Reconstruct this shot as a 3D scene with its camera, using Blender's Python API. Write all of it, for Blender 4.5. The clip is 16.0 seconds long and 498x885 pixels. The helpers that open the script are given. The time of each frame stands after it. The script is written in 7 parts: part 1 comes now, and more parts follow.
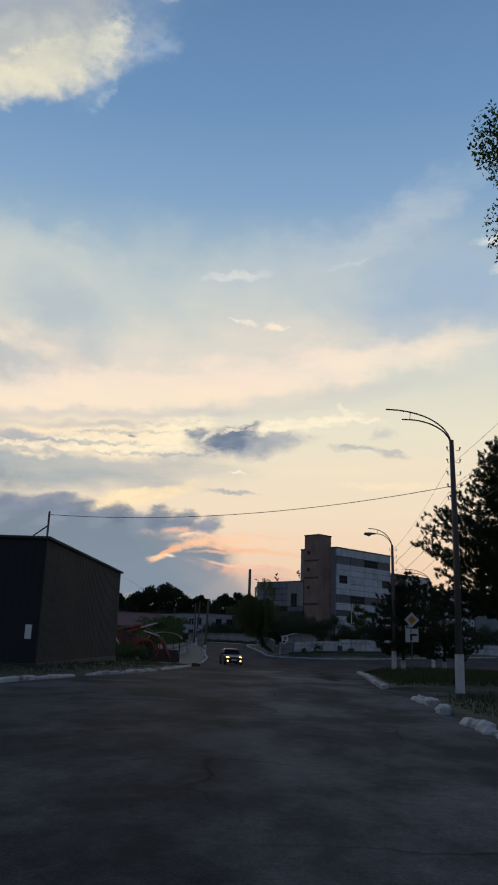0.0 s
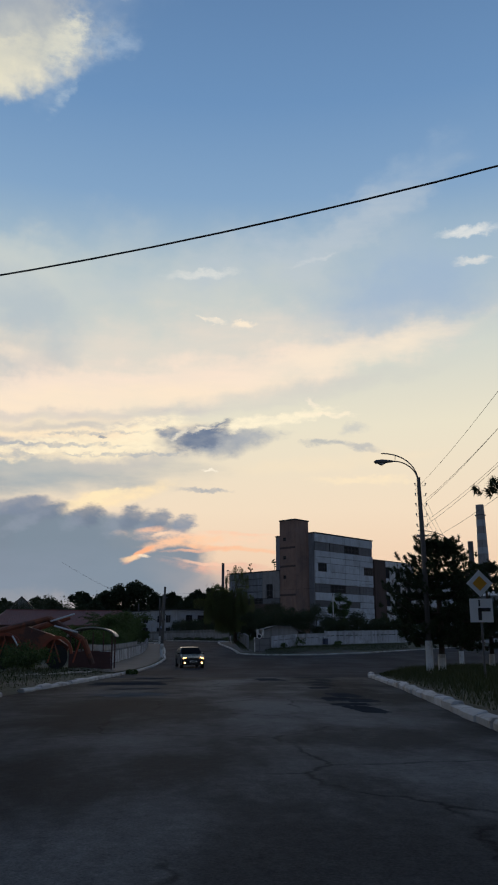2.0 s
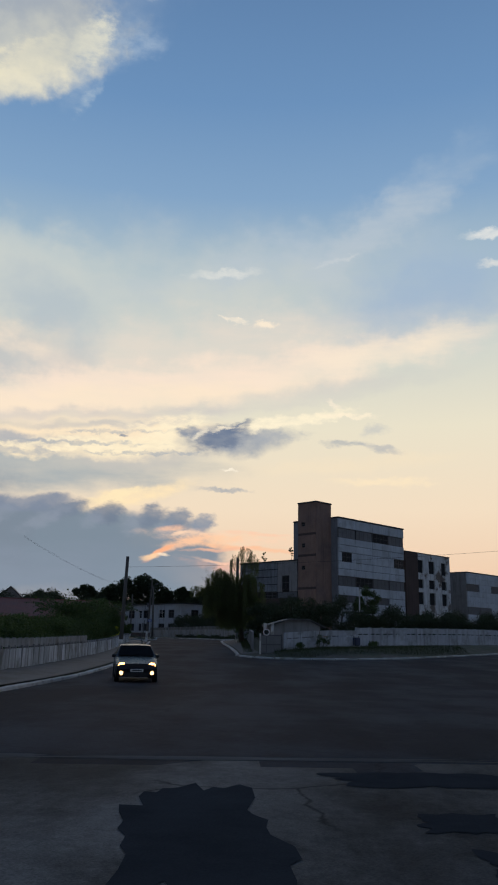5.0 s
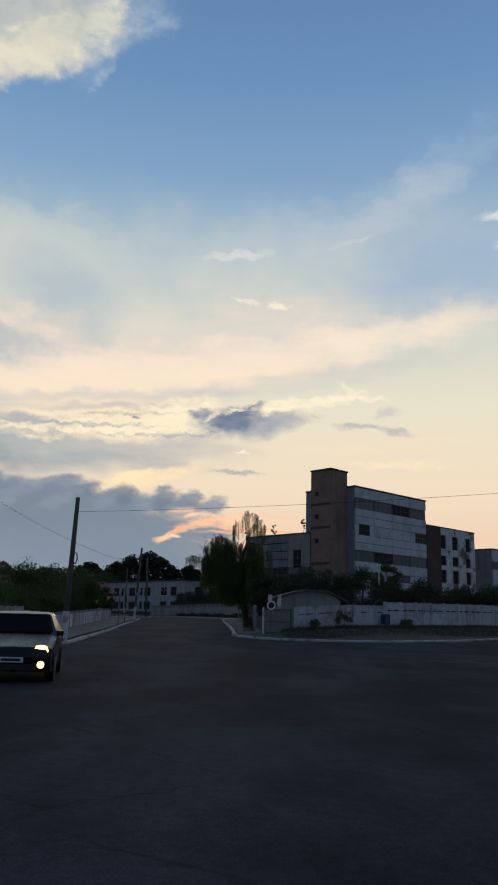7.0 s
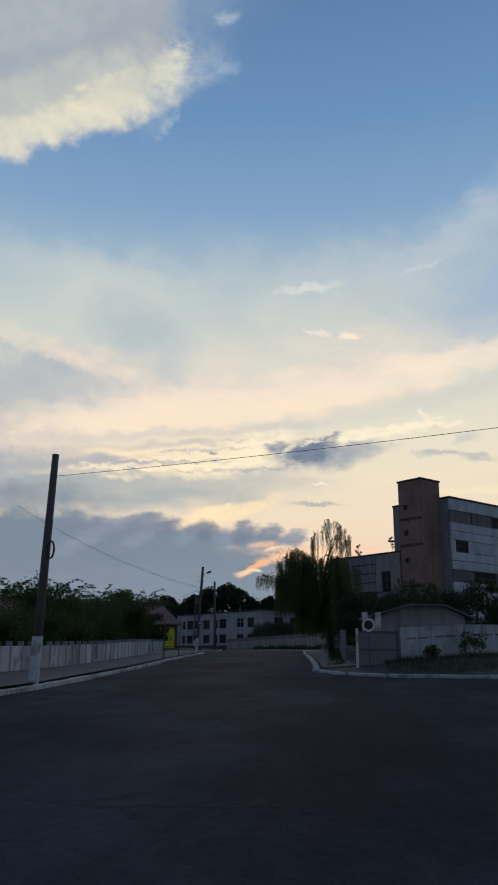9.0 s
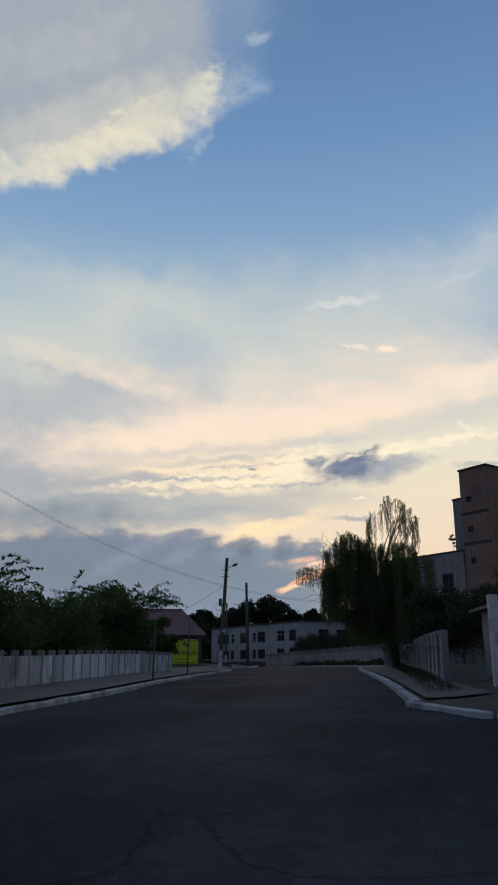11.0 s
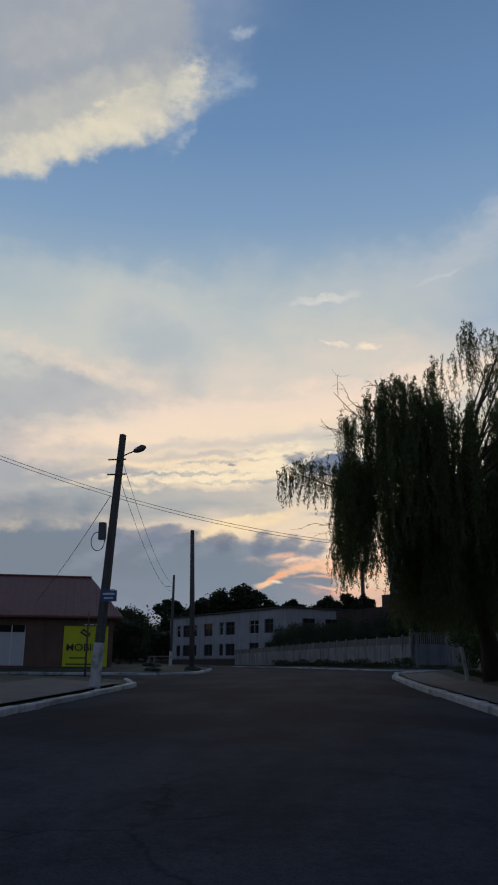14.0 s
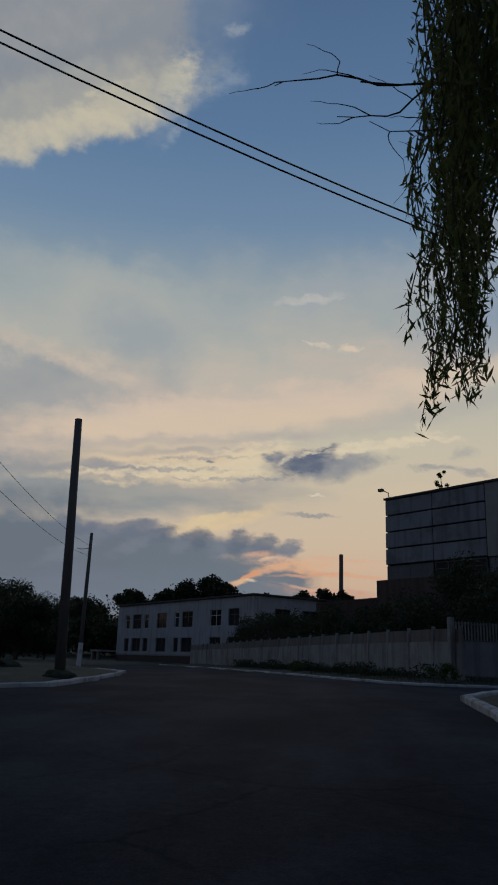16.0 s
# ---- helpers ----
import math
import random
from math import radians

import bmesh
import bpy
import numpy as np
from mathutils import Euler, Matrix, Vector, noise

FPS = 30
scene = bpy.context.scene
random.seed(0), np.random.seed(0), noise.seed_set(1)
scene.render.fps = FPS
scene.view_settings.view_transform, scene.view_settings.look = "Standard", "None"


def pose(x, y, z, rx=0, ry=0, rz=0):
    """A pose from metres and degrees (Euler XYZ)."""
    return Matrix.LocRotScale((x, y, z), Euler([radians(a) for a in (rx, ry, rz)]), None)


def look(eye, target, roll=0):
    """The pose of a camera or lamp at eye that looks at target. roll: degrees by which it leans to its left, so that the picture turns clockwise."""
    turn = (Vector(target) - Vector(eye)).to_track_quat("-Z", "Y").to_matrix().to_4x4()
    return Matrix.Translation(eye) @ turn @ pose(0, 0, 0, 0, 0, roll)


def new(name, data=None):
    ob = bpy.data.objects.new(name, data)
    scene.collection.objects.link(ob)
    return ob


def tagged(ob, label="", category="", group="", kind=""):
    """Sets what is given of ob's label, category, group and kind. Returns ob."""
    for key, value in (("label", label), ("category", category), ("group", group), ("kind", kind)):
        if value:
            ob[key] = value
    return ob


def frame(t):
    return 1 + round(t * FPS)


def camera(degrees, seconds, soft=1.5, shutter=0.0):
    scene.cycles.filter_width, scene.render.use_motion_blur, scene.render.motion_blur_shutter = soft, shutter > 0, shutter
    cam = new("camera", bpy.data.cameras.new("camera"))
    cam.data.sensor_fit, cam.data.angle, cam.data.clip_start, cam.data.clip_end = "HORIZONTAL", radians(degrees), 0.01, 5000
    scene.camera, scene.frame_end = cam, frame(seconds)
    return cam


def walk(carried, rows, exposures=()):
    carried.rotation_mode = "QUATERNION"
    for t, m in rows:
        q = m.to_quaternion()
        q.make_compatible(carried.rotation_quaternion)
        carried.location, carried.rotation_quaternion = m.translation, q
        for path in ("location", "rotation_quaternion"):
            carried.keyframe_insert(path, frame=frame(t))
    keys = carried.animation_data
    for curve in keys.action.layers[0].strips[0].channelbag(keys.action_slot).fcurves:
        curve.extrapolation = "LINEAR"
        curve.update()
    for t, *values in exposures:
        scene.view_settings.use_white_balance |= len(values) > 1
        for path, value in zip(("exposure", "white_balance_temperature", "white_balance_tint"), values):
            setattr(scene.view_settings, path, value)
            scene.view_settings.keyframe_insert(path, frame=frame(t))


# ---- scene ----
cam = camera(35.090, 16.0, 2.0)
PATH = [
    (0.0, pose(0.000, -0.000, 1.126, 104.128, -2.041, -0.500)),
    (0.5, pose(0.251, 4.697, 1.110, 104.667, -0.831, -1.029)),
    (1.0, pose(0.503, 9.226, 1.033, 104.066, -1.627, -1.537)),
    (1.5, pose(0.834, 13.781, 0.950, 103.891, -1.659, -1.923)),
    (2.0, pose(1.160, 18.449, 0.933, 103.955, 0.089, -2.120)),
    (2.5, pose(1.505, 22.950, 0.938, 104.330, -0.074, -2.438)),
    (3.0, pose(1.871, 27.447, 0.920, 103.447, 0.353, -2.448)),
    (3.5, pose(2.309, 31.727, 0.851, 104.011, 1.122, -2.204)),
    (4.0, pose(2.634, 35.861, 0.798, 103.558, 0.134, -1.750)),
    (6.3, pose(4.122, 55.210, 0.388, 104.541, -1.235, -0.654)),
    (6.5, pose(4.190, 56.683, 0.352, 103.244, 0.177, -0.177)),
    (7.0, pose(4.344, 60.354, 0.258, 102.662, -1.431, -0.044)),
    (7.5, pose(4.410, 63.987, 0.164, 104.059, -1.189, 0.779)),
    (8.0, pose(4.529, 67.653, 0.077, 104.244, 1.133, 2.822)),
    (8.5, pose(4.443, 71.833, 0.011, 103.858, 0.058, 4.277)),
    (9.0, pose(4.274, 76.031, -0.015, 104.953, -0.311, 5.959)),
    (9.5, pose(4.071, 79.962, -0.067, 104.612, 0.168, 6.852)),
    (9.7, pose(3.952, 81.582, -0.096, 106.148, 0.808, 8.292)),
    (12.0, pose(1.496, 104.915, 0.160, 106.013, -0.067, 9.083)),
    (12.5, pose(0.921, 110.589, 0.256, 105.086, -0.783, 8.534)),
    (13.0, pose(0.223, 115.921, 0.355, 105.705, -1.856, 8.451)),
    (13.5, pose(-0.298, 121.565, 0.486, 106.299, -1.379, 7.754)),
    (14.0, pose(-0.735, 127.417, 0.655, 105.762, -0.275, 7.381)),
    (14.5, pose(-1.203, 133.036, 0.754, 106.196, -1.116, 6.545)),
    (15.0, pose(-1.524, 138.652, 0.793, 106.160, -0.981, 6.326)),
    (15.5, pose(-1.851, 144.285, 0.843, 105.819, -1.613, 5.727)),
    (16.0, pose(-2.114, 150.020, 0.927, 105.645, -1.888, 5.355)),
]
walk(cam, PATH, [(0.0, 0.0, 6600, 10), (9.0, 0.0, 6600, 10), (11.0, 0.0, 6600, 11), (13.5, -0.12, 6740, 13), (15.0, -0.28, 6740, 13), (15.5, -0.5, 6740, 12), (16.0, -0.62, 6740, 12)])

# ---- small helpers ----
def srgb(r, g, b):
    def lin(c):
        c /= 255
        return c / 12.92 if c < 0.04045 else ((c + 0.055) / 1.055) ** 2.4
    return (lin(r), lin(g), lin(b), 1.0)


# ---- sky: dusk gradient, veils and cloud banks ----
world = bpy.data.worlds.new("dusk_sky")
scene.world = world
world.use_nodes = True
wn, wl = world.node_tree.nodes, world.node_tree.links
wn.clear()


def wmath(op, a, b=None, clamp=False):
    n = wn.new("ShaderNodeMath")
    n.operation, n.use_clamp = op, clamp
    for k, v in enumerate((a, b)):
        if v is None:
            continue
        if isinstance(v, (int, float)):
            n.inputs[k].default_value = v
        else:
            wl.new(v, n.inputs[k])
    return n.outputs[0]


def wmix(fac, a, b):
    n = wn.new("ShaderNodeMix")
    n.data_type = "RGBA"
    for sock, v in ((n.inputs[0], fac), (n.inputs[6], a), (n.inputs[7], b)):
        if isinstance(v, (int, float, tuple)):
            sock.default_value = v
        else:
            wl.new(v, sock)
    return n.outputs[2]


def wramp(fac, stops):
    n = wn.new("ShaderNodeValToRGB")
    e = n.color_ramp.elements
    while len(e) < len(stops):
        e.new(0.5)
    for k, (p, c) in enumerate(stops):
        e[k].position, e[k].color = p, c
    wl.new(fac, n.inputs[0])
    return n.outputs[0]


coord = wn.new("ShaderNodeTexCoord")
sep = wn.new("ShaderNodeSeparateXYZ")
wl.new(coord.outputs["Generated"], sep.inputs[0])
AZ = wmath("MULTIPLY", wmath("ARCTAN2", sep.outputs[0], sep.outputs[1]), 57.2958)
EL = wmath("MULTIPLY", wmath("ARCSINE", sep.outputs[2]), 57.2958)
comb = wn.new("ShaderNodeCombineXYZ")
wl.new(AZ, comb.inputs[0]), wl.new(EL, comb.inputs[1])


def wnoise(scale, detail, stretch=(1, 1, 1), rough=0.55, turn=0.0, off=0.0):
    """Noise over azimuth and elevation, in degrees."""
    m = wn.new("ShaderNodeMapping")
    m.inputs["Scale"].default_value = stretch
    m.inputs["Location"].default_value = (off, off * 0.7, off)
    m.inputs["Rotation"].default_value = (0, 0, radians(turn))
    wl.new(comb.outputs[0], m.inputs[0])
    n = wn.new("ShaderNodeTexNoise")
    n.inputs["Scale"].default_value, n.inputs["Detail"].default_value = scale, detail
    n.inputs["Roughness"].default_value = rough
    wl.new(m.outputs[0], n.inputs["Vector"])
    return n


PUFF = wmath("SUBTRACT", wnoise(0.55, 5, (1, 1.3, 1), 0.55).outputs[0], 0.5)
STREAK = wmath("SUBTRACT", wnoise(0.2, 6, (1, 4.2, 1), 0.58, -5, 9.0).outputs[0], 0.5)
SOFT = wmath("SUBTRACT", wnoise(0.14, 4, (1, 1.6, 1), 0.5, 12, 31.0).outputs[0], 0.5)
FINE = wmath("SUBTRACT", wnoise(1.1, 5, (1, 2.2, 1), 0.6, -6, 77.0).outputs[0], 0.5)


def field2(scale, detail, stretch, rough, off):
    """Two noises side by side, for shifts in azimuth and in elevation."""
    c = wn.new("ShaderNodeCombineXYZ")
    wl.new(wnoise(scale, detail, stretch, rough, 0, off).outputs[0], c.inputs[0])
    wl.new(wnoise(scale, detail, stretch, rough, 8, off + 60).outputs[0], c.inputs[1])
    return c.outputs[0]


BILLOW = field2(0.3, 6, (1, 1.3, 1), 0.56, 5.0)
CURL = field2(0.95, 5, (1, 1.5, 1), 0.6, 44.0)

# clear sky by elevation: towards the afterglow, and away from it
UP = wmath("DIVIDE", EL, 60.0, True)
glow = wramp(UP, [(0.0, srgb(222, 184, 162)), (0.07, srgb(240, 207, 178)), (0.15, srgb(242, 222, 196)), (0.25, srgb(233, 226, 204)),
                  (0.34, srgb(209, 214, 206)), (0.43, srgb(168, 190, 202)), (0.52, srgb(130, 164, 199)),
                  (0.62, srgb(107, 145, 188)), (0.76, srgb(91, 126, 169)), (1.0, srgb(72, 98, 142))])
away = wramp(UP, [(0.0, srgb(96, 101, 118)), (0.2, srgb(92, 102, 124)), (0.5, srgb(78, 97, 130)), (1.0, srgb(66, 87, 124))])
nishita = wn.new("ShaderNodeTexSky")
nishita.sky_type, nishita.sun_disc = "NISHITA", False
nishita.sun_elevation, nishita.sun_rotation = radians(4.0), radians(-6.0)
away = wmix(0.03, away, nishita.outputs[0])
FACING = wmath("MULTIPLY_ADD", wmath("COSINE", wmath("DIVIDE", AZ, 57.2958)), 1.4)
FACING.node.inputs[2].default_value = -0.2
FACING.node.use_clamp = True
sky = wmix(FACING, away, glow)


def bent(field, amount):
    """Azimuth and elevation shifted by a noise field, in degrees."""
    sub = wn.new("ShaderNodeVectorMath")
    sub.operation = "SUBTRACT"
    wl.new(field, sub.inputs[0])
    sub.inputs[1].default_value = (0.5, 0.5, 0.0)
    mad = wn.new("ShaderNodeVectorMath")
    mad.operation = "MULTIPLY_ADD"
    wl.new(sub.outputs[0], mad.inputs[0])
    mad.inputs[1].default_value = (amount, amount * 0.75, 0)
    wl.new(comb.outputs[0], mad.inputs[2])
    return mad.outputs[0]


BENT = {}


def cloud(az, el, ra, re, turn, colour, amount, soft=0.6, warp=2.0, holes=0.0, grain=None, rough=0.35, curl=False):
    """Lays one cloud over the sky: centre and half axes in degrees, colour, density, softness of its rim, bending, gaps."""
    global sky
    key = (1.5 if curl else (1.3 if warp < 1.8 else 3.0 if warp < 4.5 else 6.5), curl)
    if key not in BENT:
        BENT[key] = bent(CURL if curl else BILLOW, key[0])
    axes = []
    for q in ((math.cos(radians(turn)) / ra, math.sin(radians(turn)) / ra), (-math.sin(radians(turn)) / re, math.cos(radians(turn)) / re)):
        dot = wn.new("ShaderNodeVectorMath")
        dot.operation = "DOT_PRODUCT"
        wl.new(BENT[key], dot.inputs[0])
        dot.inputs[1].default_value = (*q, 0)
        axes.append(wmath("SUBTRACT", dot.outputs["Value"], q[0] * az + q[1] * el))
    across = wmath("MULTIPLY", axes[1], axes[1])
    square = wmath("MULTIPLY_ADD", axes[0], axes[0])
    wl.new(across, square.node.inputs[2])
    away_from = wmath("SQRT", square)
    d = wmath("MULTIPLY_ADD", grain or PUFF, rough * 2.0)
    wl.new(away_from, d.node.inputs[2])
    r = wn.new("ShaderNodeMapRange")
    r.interpolation_type = "SMOOTHSTEP"
    wl.new(d, r.inputs[0])
    for k, v in enumerate((1 + soft, 1 - soft, 0.0, amount)):
        r.inputs[k + 1].default_value = v
    density = r.outputs[0]
    if holes:
        h = wn.new("ShaderNodeMapRange")
        wl.new(grain or PUFF, h.inputs[0])
        for k, v in enumerate((-0.13, 0.13, 1.0, 1.0 - holes)):
            h.inputs[k + 1].default_value = v
        density = wmath("MULTIPLY", density, h.outputs[0])
    sky = wmix(density, sky, colour)


# thin veils
cloud(-9, 22.6, 26, 4.2, 4, srgb(208, 211, 205), 0.72, 0.85, 9.0, 0.45, SOFT)
cloud(-3, 20.6, 17, 1.8, 6, srgb(231, 219, 206), 0.7, 0.8, 7.0, 0.3, STREAK)
cloud(-19, 25.9, 7.5, 2.0, -6, srgb(204, 210, 206), 0.75, 0.7, 7.0, 0.35, SOFT)
cloud(-14.2, 22.6, 3.6, 1.7, -28, srgb(168, 185, 199), 0.6, 0.85, 6.0, 0.2, SOFT)
cloud(15.5, 24.6, 7.5, 3.0, 6, srgb(150, 177, 207), 0.75, 0.8, 7.0, 0.3, SOFT)
cloud(10.0, 28.6, 7.0, 1.0, 24, srgb(190, 200, 207), 0.55, 0.8, 5.0, 0.4, STREAK)
cloud(14.0, 31.2, 4.0, 1.2, 28, srgb(172, 190, 208), 0.4, 0.9, 5.0, 0.3, STREAK)
cloud(3, 27.2, 9, 1.3, 14, srgb(184, 197, 210), 0.5, 0.9, 6.0, 0.5, STREAK)
cloud(-26, 18.5, 10, 2.2, 5, srgb(160, 172, 186), 0.75, 0.7, 6.0, 0.3, SOFT)
cloud(-29, 13.5, 12, 3.2, 2, srgb(152, 165, 182), 0.85, 0.6, 6.0, 0.2, SOFT)
cloud(-21, 21.1, 5.5, 1.0, -7, srgb(234, 222, 206), 0.75, 0.7, 4.5, 0.5, PUFF)
cloud(-16.3, 19.6, 4.5, 0.55, -12, srgb(242, 226, 208), 0.7, 0.7, 3.0, 0.5, PUFF)
cloud(-18, 18.0, 6.5, 0.8, 6, srgb(186, 190, 196), 0.6, 0.8, 4.0, 0.3, STREAK)
# the broad cream band, rising gently
cloud(-6, 17.9, 19, 1.55, 8, srgb(250, 229, 210), 0.95, 0.65, 5.0, 0.22, STREAK)
cloud(-8, 16.6, 13, 1.0, 5, srgb(252, 232, 206), 0.85, 0.7, 4.0, 0.3, STREAK)
cloud(10.5, 20.2, 7, 0.9, 9, srgb(248, 233, 211), 0.75, 0.7, 3.5, 0.35, STREAK)
cloud(4.8, 17.3, 9, 0.65, 8, srgb(200, 202, 201), 0.6, 0.8, 3.0, 0.45, STREAK)
cloud(-11, 15.6, 9, 0.4, 4, srgb(188, 190, 194), 0.6, 0.8, 3.0, 0.5, STREAK)
# layered bank below it
cloud(-15, 11.6, 11, 1.8, 2, srgb(158, 171, 179), 0.85, 0.6, 4.0, 0.25, STREAK)
cloud(-11, 14.0, 9, 1.15, 3, srgb(254, 232, 200), 0.95, 0.6, 4.0, 0.3, STREAK)
cloud(-17, 13.3, 6, 0.35, 2, srgb(158, 168, 182), 0.75, 0.7, 2.5, 0.5, STREAK)
cloud(-9.5, 14.9, 6, 0.28, 4, srgb(184, 186, 190), 0.75, 0.7, 2.5, 0.4, STREAK)
cloud(-12, 12.7, 8, 0.34, 2, srgb(255, 236, 202), 0.97, 0.7, 2.0, 0.4, FINE)
cloud(-8, 12.4, 5, 0.5, 4, srgb(206, 200, 192), 0.7, 0.7, 2.5, 0.4, STREAK)
cloud(-7.5, 13.5, 4.6, 0.55, 3, srgb(255, 240, 206), 0.98, 0.6, 2.2, 0.45, FINE)
cloud(-4.8, 14.5, 2.2, 0.9, 20, srgb(255, 243, 212), 0.98, 0.6, 2.6, 0.7, FINE)
cloud(-6.2, 15.2, 2.6, 0.3, 5, srgb(255, 238, 208), 0.9, 0.7, 2.0, 0.8, FINE)
# lit ripples with grey threads between them
for a, e, ra, re, tn, am in ((-14.0, 13.0, 4.5, 0.24, 2, 0.95), (-8.6, 13.35, 3.6, 0.3, 4, 0.97), (-5.6, 14.2, 2.0, 0.45, 14, 0.97), (-11.5, 13.75, 3.4, 0.16, 3, 0.85), (-3.6, 13.5, 1.6, 0.16, 8, 0.85), (-6.6, 14.75, 1.8, 0.18, 6, 0.85)):
    cloud(a, e, ra, re, tn, srgb(255, 240, 208), am, 0.5, 1.2, 0.75, FINE, 0.6, True)
for a, e, ra, re, tn in ((-12.5, 13.4, 5.0, 0.13, 2), (-7.2, 12.95, 4.0, 0.11, 3), (-9.5, 14.35, 3.4, 0.12, 4), (-16.0, 12.5, 4.0, 0.2, 1), (-4.4, 13.05, 1.8, 0.1, 5)):
    cloud(a, e, ra, re, tn, srgb(172, 178, 184), 0.75, 0.6, 1.2, 0.6, FINE, 0.6, True)
# the dark cloud in the glow, its lit fringes and the scraps beside it
cloud(-0.6, 14.0, 3.6, 0.95, 5, srgb(150, 160, 174), 0.95, 0.5, 3.4, 0.3, PUFF)
cloud(-1.6, 14.2, 1.9, 0.8, 12, srgb(112, 126, 150), 0.95, 0.45, 2.6, 0.2, FINE, 0.5, True)
cloud(-0.2, 15.0, 1.1, 0.42, 18, srgb(112, 126, 150), 0.95, 0.45, 1.8, 0.1, FINE, 0.5, True)
cloud(-3.8, 14.6, 0.9, 0.4, 0, srgb(130, 142, 162), 0.85, 0.5, 1.8, 0.3, FINE, 0.5, True)
cloud(2.6, 14.3, 2.0, 0.35, 6, srgb(168, 174, 182), 0.8, 0.7, 1.8, 0.4, FINE, 0.5, True)
cloud(-2.9, 14.5, 0.7, 0.2, 30, srgb(255, 244, 220), 0.9, 0.5, 1.6, 0.6, FINE, 0.6, True)
cloud(-1.2, 15.0, 0.8, 0.13, 10, srgb(255, 242, 216), 0.9, 0.5, 1.4, 0.5, FINE, 0.6, True)
cloud(1.8, 15.3, 1.6, 0.4, 10, srgb(255, 243, 214), 0.98, 0.6, 1.8, 0.45, FINE, 0.6, True)
cloud(5.6, 15.75, 2.7, 0.38, 9, srgb(255, 243, 214), 0.98, 0.6, 1.8, 0.4, FINE, 0.6, True)
cloud(8.0, 15.9, 1.9, 0.16, -3, srgb(254, 240, 214), 0.9, 0.6, 1.4, 0.5, FINE, 0.6, True)
cloud(7.0, 16.7, 0.5, 0.2, -30, srgb(252, 238, 216), 0.8, 0.6, 1.4, 0.5, FINE, 0.6, True)
cloud(7.6, 13.9, 1.4, 0.24, 0, srgb(178, 182, 184), 0.85, 0.6, 1.2, 0.3, FINE, 0.5, True)
cloud(10.4, 13.5, 1.3, 0.24, -12, srgb(182, 184, 186), 0.8, 0.6, 1.2, 0.3, FINE, 0.5, True)
cloud(10.0, 14.8, 0.8, 0.35, 10, srgb(196, 198, 196), 0.7, 0.7, 1.4, 0.3, FINE, 0.5, True)
cloud(-8.8, 14.1, 0.35, 0.14, 0, srgb(130, 142, 160), 0.85, 0.5, 0.8, 0.1, FINE, 0.4, True)
cloud(10.6, 11.1, 3.0, 0.3, -1, srgb(252, 232, 198), 0.85, 0.6, 1.2, 0.3, FINE, 0.4, True)
cloud(8.5, 12.4, 6.0, 0.4, 3, srgb(246, 228, 198), 0.5, 0.8, 2.0, 0.4, STREAK)
cloud(-0.9, 11.9, 0.5, 0.07, -8, srgb(255, 244, 224), 0.8, 0.6, 0.6, 0.0, FINE, 0.4, True)
# small bright puffs
cloud(1.75, 22.5, 0.75, 0.26, 2, srgb(255, 238, 214), 0.95, 0.5, 1.5, 0.25, FINE, 0.5, True)
cloud(-0.55, 22.8, 0.85, 0.14, -4, srgb(246, 234, 216), 0.85, 0.6, 1.5, 0.35, FINE, 0.5, True)
cloud(-1.6, 23.0, 0.35, 0.1, -30, srgb(246, 234, 216), 0.7, 0.6, 1.0, 0.3, FINE, 0.5, True)
cloud(-1.4, 26.0, 2.4, 0.24, 5, srgb(222, 224, 220), 0.75, 0.7, 1.4, 0.35, FINE, 0.4, True)
cloud(7.4, 26.9, 1.5, 0.16, 14, srgb(206, 212, 216), 0.6, 0.8, 1.2, 0.4, FINE, 0.4, True)
cloud(19.3, 27.9, 1.8, 0.26, 0, srgb(226, 228, 226), 0.9, 0.6, 1.2, 0.3, FINE, 0.4, True)
cloud(19.5, 25.9, 1.2, 0.24, 0, srgb(226, 226, 222), 0.8, 0.6, 1.2, 0.3, FINE, 0.4, True)
cloud(-8.2, 43.2, 0.9, 0.3, 10, srgb(200, 212, 220), 0.6, 0.8, 1.4, 0.3, FINE, 0.4, True)
cloud(-8.4, 40.2, 1.2, 0.5, 14, srgb(166, 186, 208), 0.55, 0.9, 1.8, 0.3, FINE, 0.4, True)
# slate bank low in the afterglow, its lit rim and its rolls
cloud(-8.2, 9.75, 4.0, 0.55, 13, srgb(255, 231, 190), 0.97, 0.5, 1.6, 0.25, FINE)
cloud(-19, 6.1, 12, 3.3, 0, srgb(119, 135, 152), 0.97, 0.13, 3.2, 0.0, PUFF, 0.16)
cloud(-8, 5.7, 7.0, 3.0, -2, srgb(126, 141, 156), 0.96, 0.16, 3.2, 0.0, PUFF, 0.18)
cloud(-8.9, 9.8, 1.9, 0.24, 16, srgb(255, 234, 192), 0.95, 0.5, 1.0, 0.3, FINE, 0.4, True)
cloud(-25, 10.0, 8, 1.3, 3, srgb(126, 142, 158), 0.8, 0.5, 3.0, 0.2, PUFF)
cloud(-15.5, 9.1, 4.0, 0.55, 1, srgb(128, 140, 160), 0.9, 0.4, 2.0, 0.1, PUFF)
for a, e, r, q, c in ((-9.6, 8.5, 1.1, 0.75, 116), (-6.4, 8.35, 1.0, 0.8, 120), (-4.5, 8.2, 0.95, 0.75, 124), (-2.7, 8.0, 0.9, 0.6, 132), (-12.4, 8.7, 1.3, 0.5, 120)):
    cloud(a, e, r, q, 20, srgb(c, c + 13, c + 32), 0.9, 0.4, 2.2, 0.1, FINE, 0.4, True)
